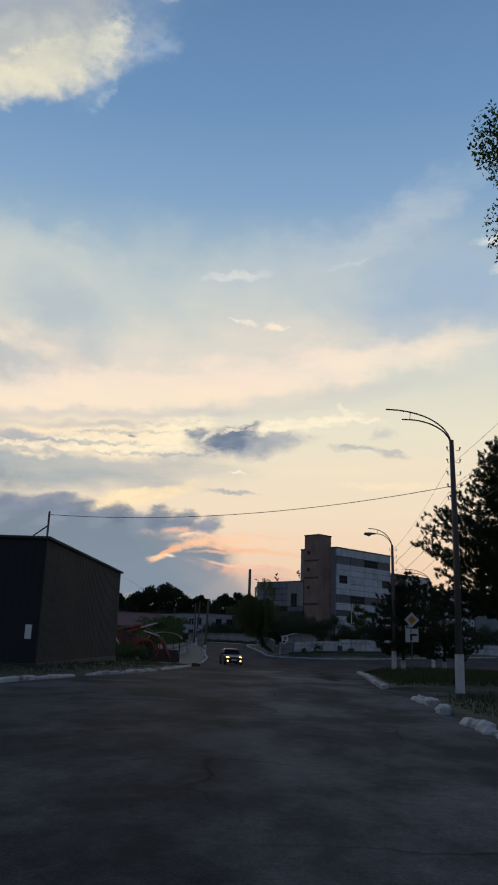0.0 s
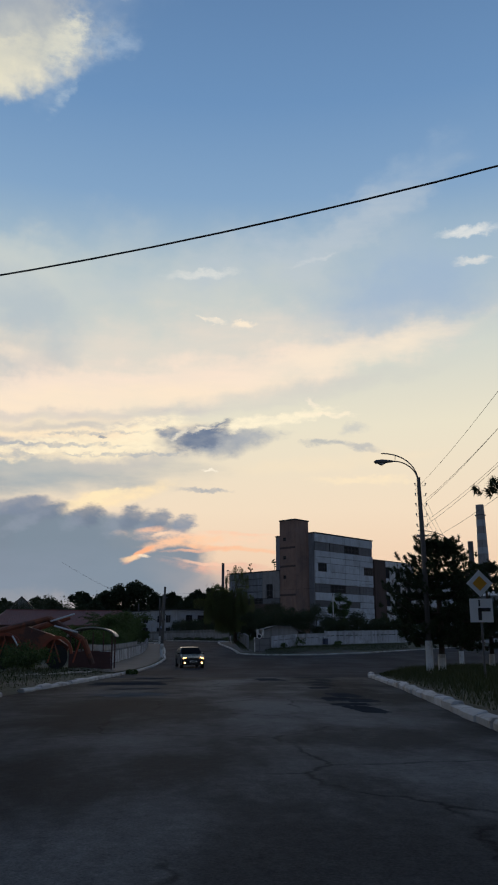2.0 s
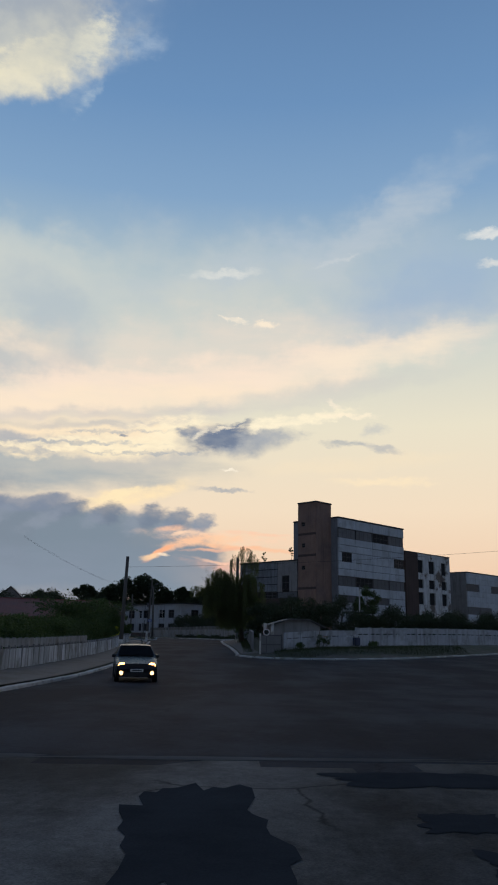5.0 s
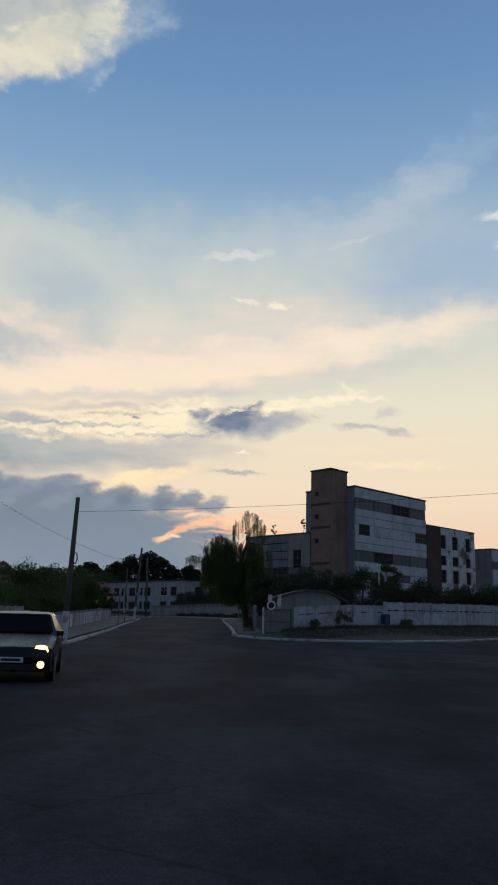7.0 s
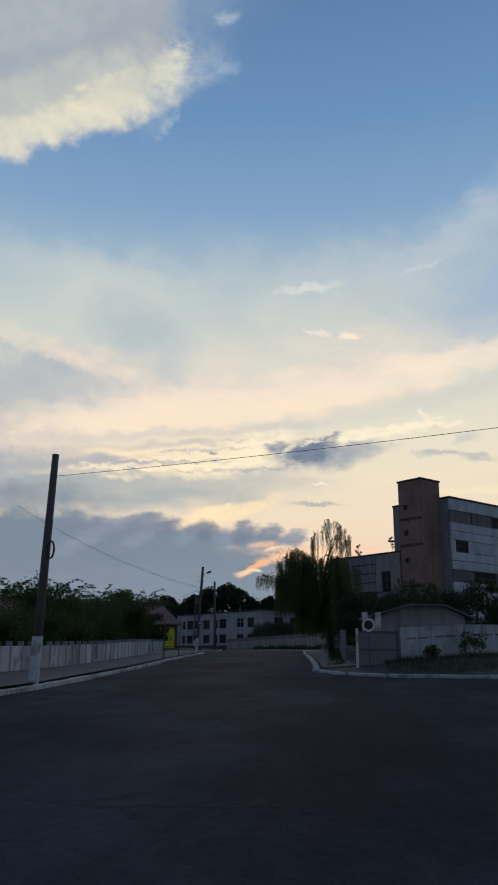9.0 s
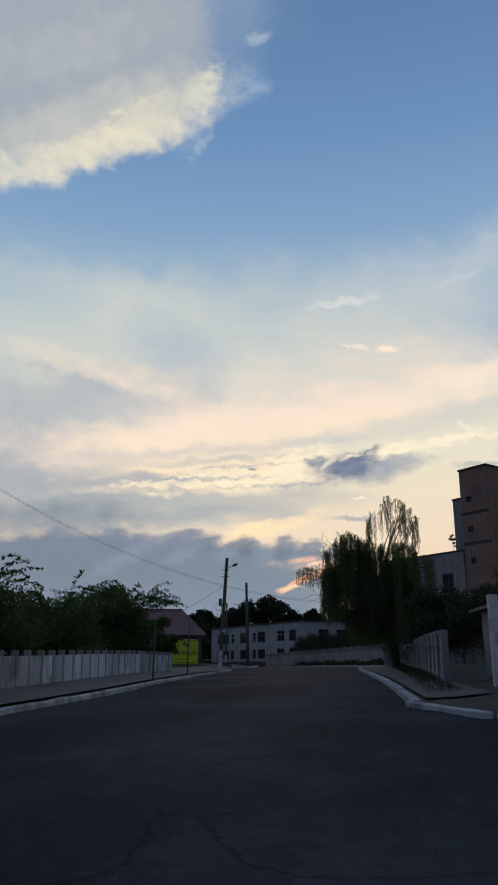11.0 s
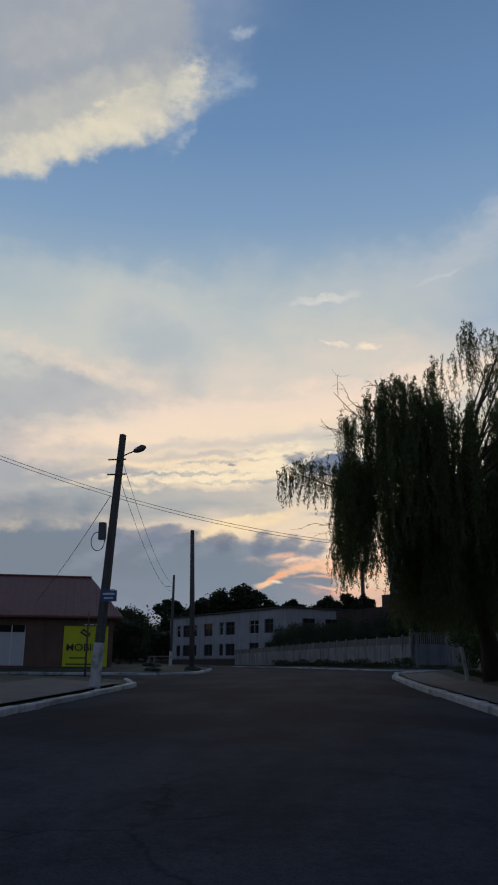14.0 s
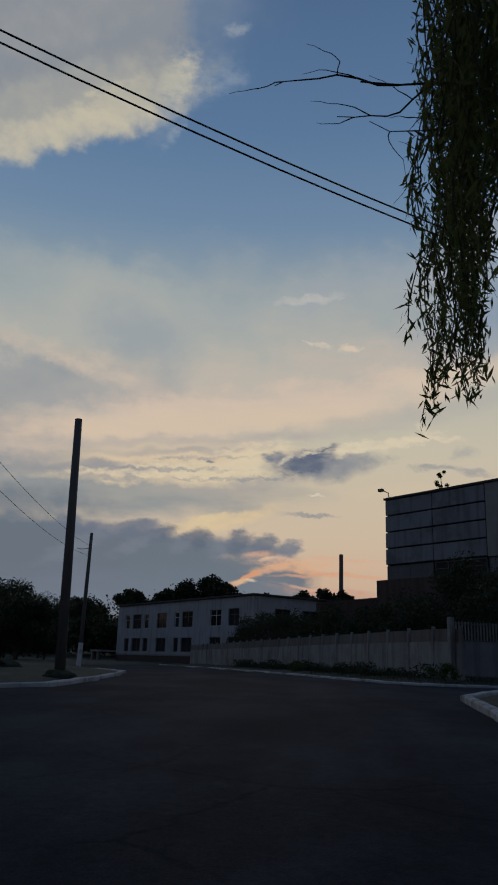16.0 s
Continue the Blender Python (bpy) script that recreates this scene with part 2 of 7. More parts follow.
for a, e, r, q in ((-10.6, 8.0, 0.7, 0.5), (-7.7, 7.9, 0.7, 0.6), (-5.4, 7.5, 0.6, 0.5), (-3.4, 7.4, 0.7, 0.4), (-13.8, 8.0, 1.6, 0.4), (-18, 7.6, 2.4, 0.5)):
    cloud(a, e, r, q, 28, srgb(146, 156, 172), 0.6, 0.8, 2.0, 0.2, FINE, 0.4, True)
cloud(-22, 2.4, 16, 2.4, 0, srgb(132, 146, 162), 0.92, 0.4, 2.0, 0.1, SOFT)
cloud(-16, 4.6, 10, 1.2, 0, srgb(136, 148, 166), 0.6, 0.9, 4.0, 0.4, STREAK)
cloud(-1.2, 10.45, 1.6, 0.12, -2, srgb(164, 170, 178), 0.8, 0.7, 0.9, 0.3, FINE, 0.4, True)
cloud(-4.5, 3.6, 5.5, 1.8, -12, srgb(130, 145, 161), 0.9, 0.4, 2.0, 0.1, SOFT)
cloud(3.0, 2.9, 5.0, 1.2, -14, srgb(196, 178, 170), 0.6, 0.9, 2.0, 0.2, SOFT)
# pink and orange streaks
cloud(-0.6, 7.0, 4.6, 0.42, -2, srgb(252, 214, 184), 0.9, 0.7, 1.5, 0.6, FINE)
cloud(-2.2, 6.75, 2.6, 0.3, 8, srgb(255, 208, 170), 0.95, 0.6, 1.4, 0.45, FINE)
cloud(0.8, 6.3, 4.4, 0.16, -5, srgb(253, 198, 160), 0.95, 0.6, 1.2, 0.4, FINE)
cloud(-3.9, 6.45, 1.7, 0.24, 20, srgb(254, 202, 166), 0.95, 0.6, 1.3, 0.5, FINE)
cloud(-5.6, 5.85, 1.1, 0.17, 24, srgb(255, 184, 142), 0.97, 0.5, 0.9, 0.2, FINE)
cloud(-6.3, 5.55, 0.7, 0.15, 4, srgb(255, 214, 172), 0.97, 0.5, 0.8, 0.2, FINE)
cloud(-5.3, 5.65, 0.45, 0.1, -8, srgb(255, 232, 204), 0.9, 0.5, 0.8, 0.2, FINE)
cloud(-4.9, 7.55, 0.9, 0.2, 4, srgb(252, 200, 168), 0.9, 0.6, 0.9, 0.4, FINE)
cloud(-4.2, 7.15, 0.6, 0.12, 10, srgb(255, 218, 188), 0.85, 0.6, 0.9, 0.4, FINE)
cloud(1.2, 7.4, 2.4, 0.12, -3, srgb(252, 206, 176), 0.85, 0.6, 0.9, 0.5, FINE)
cloud(-1.6, 6.2, 1.9, 0.1, 6, srgb(246, 190, 160), 0.8, 0.6, 0.9, 0.4, FINE)
cloud(0.6, 4.95, 3.4, 0.3, -5, srgb(236, 186, 164), 0.85, 0.6, 1.3, 0.6, FINE)
cloud(-0.9, 5.3, 2.2, 0.1, -6, srgb(250, 204, 178), 0.85, 0.6, 0.9, 0.4, FINE)
cloud(1.6, 4.3, 3.0, 0.22, -8, srgb(228, 180, 164), 0.7, 0.6, 1.3, 0.6, FINE)
# the big lit cloud overhead: grey body, lit underside, smoky skirts
cloud(-16, 43.5, 9, 3.0, 14, srgb(156, 174, 196), 0.6, 0.9, 6.0, 0.5, SOFT)
cloud(-12.9, 36.8, 1.1, 0.28, 50, srgb(170, 190, 208), 0.6, 0.9, 1.6, 0.5, FINE, 0.5, True)
cloud(-13.8, 37.6, 1.4, 0.9, 40, srgb(168, 186, 204), 0.5, 0.95, 2.2, 0.4, FINE)
cloud(-11.2, 40.0, 2.4, 1.0, 24, srgb(160, 182, 206), 0.6, 0.95, 3.0, 0.5, FINE)
cloud(-23.6, 40.6, 11.2, 5.7, 17, srgb(164, 173, 183), 0.94, 0.13, 2.6, 0.0, PUFF, 0.14)
cloud(-21.8, 37.3, 10.4, 2.3, 18, srgb(196, 199, 194), 0.85, 0.4, 3.4, 0.3, PUFF)
cloud(-21.8, 35.7, 9.4, 1.2, 18, srgb(230, 225, 204), 0.9, 0.45, 3.0, 0.35, PUFF)
cloud(-18.2, 38.2, 3.2, 1.0, 24, srgb(232, 226, 202), 0.8, 0.5, 2.4, 0.45, FINE, 0.5, True)
cloud(-13.1, 40.0, 1.8, 1.0, 45, srgb(226, 224, 206), 0.85, 0.6, 2.4, 0.35, FINE, 0.5, True)
cloud(-16.2, 39.0, 2.6, 0.9, 20, srgb(188, 194, 192), 0.5, 0.8, 2.6, 0.5, FINE, 0.5, True)
cloud(-25, 41.5, 7, 1.4, 16, srgb(186, 191, 194), 0.55, 0.8, 5.0, 0.5, PUFF)
background = wn.new("ShaderNodeBackground")
background.inputs[1].default_value = 1.0
wl.new(sky, background.inputs[0])
wout = wn.new("ShaderNodeOutputWorld")
wl.new(background.outputs[0], wout.inputs[0])

# the sun, low behind the slate bank: broad and faint
sun_data = bpy.data.lights.new("sun", "SUN")
sun_data.energy, sun_data.angle, sun_data.color = 0.25, radians(14), (1.0, 0.8, 0.6)
sun_ob = new("sun", sun_data)
sun_ob.matrix_world = look((-10, 100, 9), (0, 0, 0))


# ---- materials ----
def material(name, base, rough=0.8, vary=0.35, scale=3.0, fine=40.0, bump=0.3, depth=0.01, metal=0.0, second=None, patches=0.5, per_object=0.0, stain=0.0, spec=0.5, stretch=(1, 1, 1)):
    """A surface with two scales of variation in world space, a second colour in patches, fine relief, and a shift from piece to piece."""
    m = bpy.data.materials.new(name)
    m.use_nodes = True
    nt, lk = m.node_tree.nodes, m.node_tree.links
    bs = nt["Principled BSDF"]
    geo = nt.new("ShaderNodeNewGeometry")
    mp = nt.new("ShaderNodeMapping")
    mp.inputs["Scale"].default_value = stretch
    lk.new(geo.outputs["Position"], mp.inputs[0])

    def nz(s, detail, r=0.6):
        n = nt.new("ShaderNodeTexNoise")
        n.inputs["Scale"].default_value, n.inputs["Detail"].default_value, n.inputs["Roughness"].default_value = s, detail, r
        lk.new(mp.outputs[0], n.inputs["Vector"])
        return n.outputs[0]

    def mix(kind, fac, a, b):
        n = nt.new("ShaderNodeMix")
        n.data_type, n.blend_type = "RGBA", kind
        for sock, v in ((n.inputs[0], fac), (n.inputs[6], a), (n.inputs[7], b)):
            if isinstance(v, (int, float, tuple)):
                sock.default_value = v
            else:
                lk.new(v, sock)
        return n.outputs[2]

    def span(v, a, b, c, d):
        n = nt.new("ShaderNodeMapRange")
        lk.new(v, n.inputs[0])
        for k, q in enumerate((a, b, c, d)):
            n.inputs[k + 1].default_value = q
        return n.outputs[0]

    large, small = nz(scale, 5), nz(fine, 4)
    base = (*base, 1.0) if len(base) == 3 else base
    col = base
    if second:
        second = (*second, 1.0) if len(second) == 3 else second
        col = mix("MIX", span(nz(scale * 0.6, 6, 0.68), 0.62 - 0.24 * patches, 0.7 - 0.24 * patches, 0, 1), base, second)
    shade = span(large, 0.25, 0.75, 1 - vary, 1 + vary)
    grain = span(small, 0.25, 0.75, 1 - vary * 0.6, 1 + vary * 0.6)
    mul = nt.new("ShaderNodeMath")
    mul.operation = "MULTIPLY"
    lk.new(shade, mul.inputs[0]), lk.new(grain, mul.inputs[1])
    val = mul.outputs[0]
    if per_object:
        oi = nt.new("ShaderNodeObjectInfo")
        m2 = nt.new("ShaderNodeMath")
        m2.operation = "MULTIPLY"
        lk.new(val, m2.inputs[0]), lk.new(span(oi.outputs["Random"], 0, 1, 1 - per_object, 1 + per_object), m2.inputs[1])
        val = m2.outputs[0]
    hsv = nt.new("ShaderNodeHueSaturation")
    lk.new(val, hsv.inputs["Value"])
    if isinstance(col, tuple):
        hsv.inputs["Color"].default_value = col
    else:
        lk.new(col, hsv.inputs["Color"])
    out = hsv.outputs[0]
    if stain:
        # rain streaks, drawn out downwards
        ms = nt.new("ShaderNodeMapping")
        ms.inputs["Scale"].default_value = (2.2, 2.2, 0.16)
        lk.new(geo.outputs["Position"], ms.inputs[0])
        sn = nt.new("ShaderNodeTexNoise")
        sn.inputs["Scale"].default_value, sn.inputs["Detail"].default_value = 1.0, 6
        lk.new(ms.outputs[0], sn.inputs["Vector"])
        out = mix("MULTIPLY", span(sn.outputs[0], 0.5, 0.72, 0, stain), out, (0.3, 0.27, 0.24, 1))
    lk.new(out, bs.inputs["Base Color"])
    lk.new(span(large, 0.2, 0.8, max(rough - 0.12, 0.03), min(rough + 0.1, 1)), bs.inputs["Roughness"])
    bs.inputs["Metallic"].default_value = metal
    bs.inputs["Specular IOR Level"].default_value = spec
    if bump:
        bp = nt.new("ShaderNodeBump")
        bp.inputs["Strength"].default_value, bp.inputs["Distance"].default_value = bump, depth
        lk.new(small, bp.inputs["Height"])
        lk.new(bp.outputs[0], bs.inputs["Normal"])
    return m


def glass_material(name, tint=(0.012, 0.015, 0.02), rough=0.12, spec=0.16):
    m = bpy.data.materials.new(name)
    m.use_nodes = True
    b = m.node_tree.nodes["Principled BSDF"]
    b.inputs["Base Color"].default_value, b.inputs["Roughness"].default_value = (*tint, 1), rough
    b.inputs["Specular IOR Level"].default_value = spec
    return m


def lamp_material(name, colour, power):
    m = bpy.data.materials.new(name)
    m.use_nodes = True
    b = m.node_tree.nodes["Principled BSDF"]
    b.inputs["Base Color"].default_value = (*colour, 1)
    b.inputs["Emission Color"].default_value, b.inputs["Emission Strength"].default_value = (*colour, 1), power
    return m


def leaf_material(name, base, other, through_light=0.35):
    m = bpy.data.materials.new(name)
    m.use_nodes = True
    nt, lk = m.node_tree.nodes, m.node_tree.links
    b = nt["Principled BSDF"]
    g = nt.new("ShaderNodeNewGeometry")
    r = nt.new("ShaderNodeMix")
    r.data_type = "RGBA"
    r.inputs[6].default_value, r.inputs[7].default_value = (*base, 1), (*other, 1)
    lk.new(g.outputs["Random Per Island"], r.inputs[0])
    lk.new(r.outputs[2], b.inputs["Base Color"])
    b.inputs["Roughness"].default_value = 0.6
    b.inputs["Specular IOR Level"].default_value = 0.25
    t = nt.new("ShaderNodeBsdfTranslucent")
    lk.new(r.outputs[2], t.inputs[0])
    mx = nt.new("ShaderNodeMixShader")
    mx.inputs[0].default_value = through_light
    lk.new(b.outputs[0], mx.inputs[1]), lk.new(t.outputs[0], mx.inputs[2])
    lk.new(mx.outputs[0], nt["Material Output"].inputs[0])
    return m


def asphalt_material(name, dark, pale, crack, lanes, rough=0.9, track=None):
    """Road surface: lane wear drawn out along the street, blotches, stone grain, a net of cracks."""
    m = bpy.data.materials.new(name)
    m.use_nodes = True
    nt, lk = m.node_tree.nodes, m.node_tree.links
    b = nt["Principled BSDF"]
    g = nt.new("ShaderNodeNewGeometry")

    def noise_at(scale, detail, stretch, r=0.6):
        mp = nt.new("ShaderNodeMapping")
        mp.inputs["Scale"].default_value = stretch
        lk.new(g.outputs["Position"], mp.inputs[0])
        n = nt.new("ShaderNodeTexNoise")
        n.inputs["Scale"].default_value, n.inputs["Detail"].default_value, n.inputs["Roughness"].default_value = scale, detail, r
        lk.new(mp.outputs[0], n.inputs["Vector"])
        return n

    def span(v, a, b2, c, d, smooth=False):
        n = nt.new("ShaderNodeMapRange")
        n.interpolation_type = "SMOOTHSTEP" if smooth else "LINEAR"
        lk.new(v, n.inputs[0])
        for k, q in enumerate((a, b2, c, d)):
            n.inputs[k + 1].default_value = q
        return n.outputs[0]

    def times(a, c):
        n = nt.new("ShaderNodeMath")
        n.operation = "MULTIPLY"
        lk.new(a, n.inputs[0]), lk.new(c, n.inputs[1])
        return n.outputs[0]

    lane = span(noise_at(0.55, 5, (1, 0.12, 1)).outputs[0], 0.34, 0.66, 0, 1, True)
    if track:
        # a broad paler strip along x = track[0], fading to both sides
        sx = nt.new("ShaderNodeSeparateXYZ")
        lk.new(g.outputs["Position"], sx.inputs[0])
        off = nt.new("ShaderNodeMath")
        off.operation = "SUBTRACT"
        lk.new(sx.outputs[0], off.inputs[0])
        off.inputs[1].default_value = track[0]
        far = nt.new("ShaderNodeMath")
        far.operation = "ABSOLUTE"
        lk.new(off.outputs[0], far.inputs[0])
        worn = span(far.outputs[0], track[1] * 1.3, track[1] * 0.2, 0.0, 0.75, True)
        add = nt.new("ShaderNodeMath")
        add.use_clamp = True
        lk.new(span(lane, 0, 1, 0.0, 0.45), add.inputs[0]), lk.new(worn, add.inputs[1])
        lane = add.outputs[0]
    blot = span(noise_at(0.3, 7, (1, 0.55, 1), 0.68).outputs[0], 0.4, 0.62, 1 - lanes, 1 + lanes * 0.7, True)
    grain = span(noise_at(55, 3, (1, 1, 1), 0.7).outputs[0], 0.25, 0.75, 0.62, 1.38)
    speck = span(noise_at(9, 6, (1, 1, 1), 0.75).outputs[0], 0.3, 0.7, 0.8, 1.2)
    warp = noise_at(1.3, 4, (1, 1, 1))
    mixv = nt.new("ShaderNodeMix")
    mixv.data_type = "RGBA"
    mixv.inputs[0].default_value = 0.35
    lk.new(g.outputs["Position"], mixv.inputs[6]), lk.new(warp.outputs["Color"], mixv.inputs[7])
    vo = nt.new("ShaderNodeTexVoronoi")
    vo.feature = "DISTANCE_TO_EDGE"
    vo.inputs["Scale"].default_value = 0.5
    lk.new(mixv.outputs[2], vo.inputs["Vector"])
    line = span(vo.outputs["Distance"], 0.0, 0.012, 1 - crack, 1)
    where = span(noise_at(0.22, 3, (1, 1, 1)).outputs[0], 0.46, 0.56, 0, 1, True)
    sel = nt.new("ShaderNodeMix")
    lk.new(where, sel.inputs[0])
    sel.inputs[2].default_value = 1.0
    lk.new(line, sel.inputs[3])
    col = nt.new("ShaderNodeMix")
    col.data_type = "RGBA"
    lk.new(lane, col.inputs[0])
    col.inputs[6].default_value, col.inputs[7].default_value = (*dark, 1), (*pale, 1)
    hs = nt.new("ShaderNodeHueSaturation")
    lk.new(col.outputs[2], hs.inputs["Color"])
    lk.new(times(times(times(blot, grain), speck), sel.outputs[0]), hs.inputs["Value"])
    lk.new(hs.outputs[0], b.inputs["Base Color"])
    b.inputs["Roughness"].default_value = rough
    b.inputs["Specular IOR Level"].default_value = 0.02
    bp = nt.new("ShaderNodeBump")
    bp.inputs["Strength"].default_value, bp.inputs["Distance"].default_value = 0.6, 0.006
    lk.new(grain, bp.inputs["Height"])
    lk.new(bp.outputs[0], b.inputs["Normal"])
    return m


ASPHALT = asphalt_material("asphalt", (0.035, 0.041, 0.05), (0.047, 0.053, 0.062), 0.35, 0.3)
OLD_ASPHALT = asphalt_material("worn_asphalt", (0.06, 0.061, 0.06), (0.128, 0.127, 0.121), 0.6, 0.5, track=(2.4, 2.6))
PATCH = material("fresh_asphalt_patch", (0.042, 0.045, 0.049), 0.95, 0.25, 1.2, 60, 0.4, 0.006, spec=0.0)
DIRT_PATCH = material("dusty_asphalt", (0.13, 0.126, 0.118), 0.94, 0.3, 1.0, 40, 0.5, 0.008, spec=0.0)
CRACK = material("open_crack", (0.012, 0.013, 0.014), 0.95, 0.1, 1.0, 30, 0.0, spec=0.0)
SOIL = material("grass_and_soil", (0.034, 0.04, 0.02), 0.95, 0.45, 0.6, 14, 0.8, 0.04, second=(0.062, 0.056, 0.046), patches=0.4)
PAVING = material("dusty_footway", (0.088, 0.088, 0.088), 0.92, 0.3, 0.8, 30, 0.5, 0.01, second=(0.07, 0.068, 0.06), patches=0.5)
KERB = material("whitewashed_kerb", (0.46, 0.46, 0.45), 0.9, 0.2, 1.6, 25, 0.5, 0.01, second=(0.28, 0.26, 0.23), patches=0.42, per_object=0.15)
KERB_GREY = material("grey_kerb", (0.3, 0.29, 0.27), 0.9, 0.25, 1.6, 25, 0.5, 0.01, per_object=0.15)
PANEL = material("pale_concrete_panel", (0.58, 0.62, 0.66), 0.85, 0.12, 0.5, 20, 0.3, 0.01, second=(0.48, 0.51, 0.54), patches=0.4, per_object=0.07, stain=0.3)
BRICK = material("red_brick", (0.31, 0.2, 0.155), 0.9, 0.25, 0.35, 6, 0.5, 0.02, second=(0.27, 0.18, 0.15), patches=0.5, stain=0.3)
DARK_BRICK = material("dark_brick", (0.1, 0.07, 0.062), 0.9, 0.25, 0.35, 6, 0.5, 0.02, stain=0.4)
CONCRETE = material("grey_concrete", (0.3, 0.29, 0.28), 0.9, 0.2, 0.8, 25, 0.4, 0.01, stain=0.5)
FENCE_WHITE = material("whitewashed_fence", (0.5, 0.52, 0.55), 0.9, 0.16, 0.9, 22, 0.4, 0.01, second=(0.36, 0.37, 0.38), patches=0.42, per_object=0.08, stain=0.55)
FENCE_GREY = material("weathered_concrete_fence", (0.29, 0.29, 0.285), 0.92, 0.2, 0.9, 22, 0.5, 0.015, second=(0.24, 0.22, 0.2), patches=0.45, per_object=0.12, stain=0.6)
FENCE_PATCHY = material("patchy_limewashed_fence", (0.5, 0.51, 0.53), 0.92, 0.2, 0.9, 22, 0.5, 0.015, second=(0.3, 0.3, 0.29), patches=0.5, per_object=0.28, stain=0.7)
PLASTER = material("white_plaster", (0.4, 0.42, 0.45), 0.88, 0.14, 0.5, 20, 0.3, 0.01, second=(0.4, 0.4, 0.4), patches=0.35, stain=0.45)
RUIN = material("peeling_plaster", (0.7, 0.71, 0.71), 0.9, 0.2, 0.45, 10, 0.4, 0.02, second=(0.18, 0.15, 0.13), patches=0.38, stain=0.6)
ROOF_RED = material("oxide_red_metal_roof", (0.2, 0.062, 0.045), 0.6, 0.18, 0.6, 12, 0.2, 0.01, stain=0.3)
ROOF_DARK = material("tar_roof", (0.06, 0.06, 0.06), 0.9, 0.25, 0.6, 15, 0.4, 0.01)
DARK_SHEET = material("dark_profiled_sheet", (0.024, 0.025, 0.028), 0.85, 0.12, 0.4, 10, 0.15, 0.01, stain=0.25)
STEEL = material("painted_steel", (0.12, 0.12, 0.125), 0.55, 0.2, 3, 60, 0.2, 0.003, metal=0.3)
RUST = material("rusty_steel", (0.25, 0.085, 0.045), 0.85, 0.3, 2.0, 40, 0.4, 0.005, second=(0.12, 0.06, 0.045), patches=0.5)
ORANGE = material("faded_orange_paint", (0.36, 0.085, 0.04), 0.8, 0.25, 1.5, 30, 0.2, 0.004, second=(0.22, 0.07, 0.045), patches=0.4)
MAROON = material("dark_maroon_wood", (0.09, 0.04, 0.035), 0.75, 0.25, 2.0, 30, 0.3, 0.006, stretch=(1, 1, 6))
POLE = material("weathered_pole", (0.11, 0.1, 0.09), 0.9, 0.25, 2.0, 30, 0.5, 0.01, stretch=(4, 4, 0.6))
LIME = material("limewash", (0.66, 0.65, 0.62), 0.92, 0.15, 2.5, 25, 0.4, 0.006, second=(0.4, 0.38, 0.34), patches=0.35)
WOOD_DARK = material("dark_timber", (0.07, 0.05, 0.04), 0.85, 0.25, 2.0, 30, 0.3, 0.008)
BARK = material("bark", (0.09, 0.07, 0.052), 0.95, 0.35, 4, 24, 1.0, 0.03, stretch=(1, 1, 0.35))
YELLOW = material("yellow_board", (0.62, 0.66, 0.02), 0.6, 0.08, 1.0, 20, 0.1, 0.002)
DARKPAINT = material("dark_lettering", (0.06, 0.04, 0.03), 0.7, 0.1, 3, 30, 0.0)
WHITEPAINT = material("white_paint", (0.78, 0.78, 0.77), 0.55, 0.06, 2, 30, 0.1, 0.002)
AMBER = material("amber_paint", (0.68, 0.3, 0.02), 0.5, 0.06, 2, 30, 0.0)
BLACKPAINT = material("black_paint", (0.02, 0.02, 0.022), 0.5, 0.1, 2, 30, 0.0)
REDPAINT = material("red_paint", (0.5, 0.03, 0.025), 0.5, 0.06, 2, 30, 0.0)
BLUEPAINT = material("blue_paint", (0.06, 0.11, 0.3), 0.5, 0.06, 2, 30, 0.0)
DOORWHITE = material("pale_door_paint", (0.6, 0.62, 0.65), 0.6, 0.08, 2, 30, 0.1, 0.002)
WIRE = material("cable", (0.03, 0.03, 0.03), 0.6, 0.05, 2, 30, 0.0)
CARPAINT = material("dark_car_paint", (0.018, 0.018, 0.02), 0.3, 0.08, 1, 80, 0.0, metal=0.0, spec=0.3)
TYRE = material("tyre_rubber", (0.02, 0.02, 0.02), 0.85, 0.15, 6, 60, 0.3, 0.003)
CERAMIC = material("ceramic", (0.4, 0.38, 0.34), 0.3, 0.1, 4, 30, 0.0)
BINBLUE = material("dark_blue_bin", (0.03, 0.045, 0.09), 0.6, 0.2, 2, 30, 0.1, 0.003)
GLASS = glass_material("dark_window_glass")
DUSTY_PANE = material("dusty_factory_pane", (0.13, 0.14, 0.155), 0.6, 0.25, 0.7, 8, 0.0, per_object=0.25, stain=0.3)
CAR_GLASS = glass_material("smoked_car_glass", (0.02, 0.022, 0.025), 0.3, 0.04)
# near-black colour that stands in for the shade inside rooms
DARK_FILL = material("unlit_room_fill", (0.02, 0.02, 0.021), 0.95, 0.2, 1, 10, 0.0)
HEADLIGHT = lamp_material("lit_headlight", (1.0, 0.46, 0.14), 7.0)
FOGLIGHT = lamp_material("lit_fog_lamp", (1.0, 0.55, 0.22), 4.0)
WILLOW_LEAF = leaf_material("willow_leaf", (0.09, 0.125, 0.038), (0.16, 0.19, 0.065), 0.5)
LEAF = leaf_material("leaf", (0.045, 0.08, 0.024), (0.095, 0.135, 0.042), 0.45)
FAR_LEAF = leaf_material("far_leaf", (0.028, 0.042, 0.02), (0.05, 0.065, 0.028), 0.2)
NEEDLE = leaf_material("pine_needle", (0.03, 0.045, 0.02), (0.055, 0.075, 0.03), 0.15)
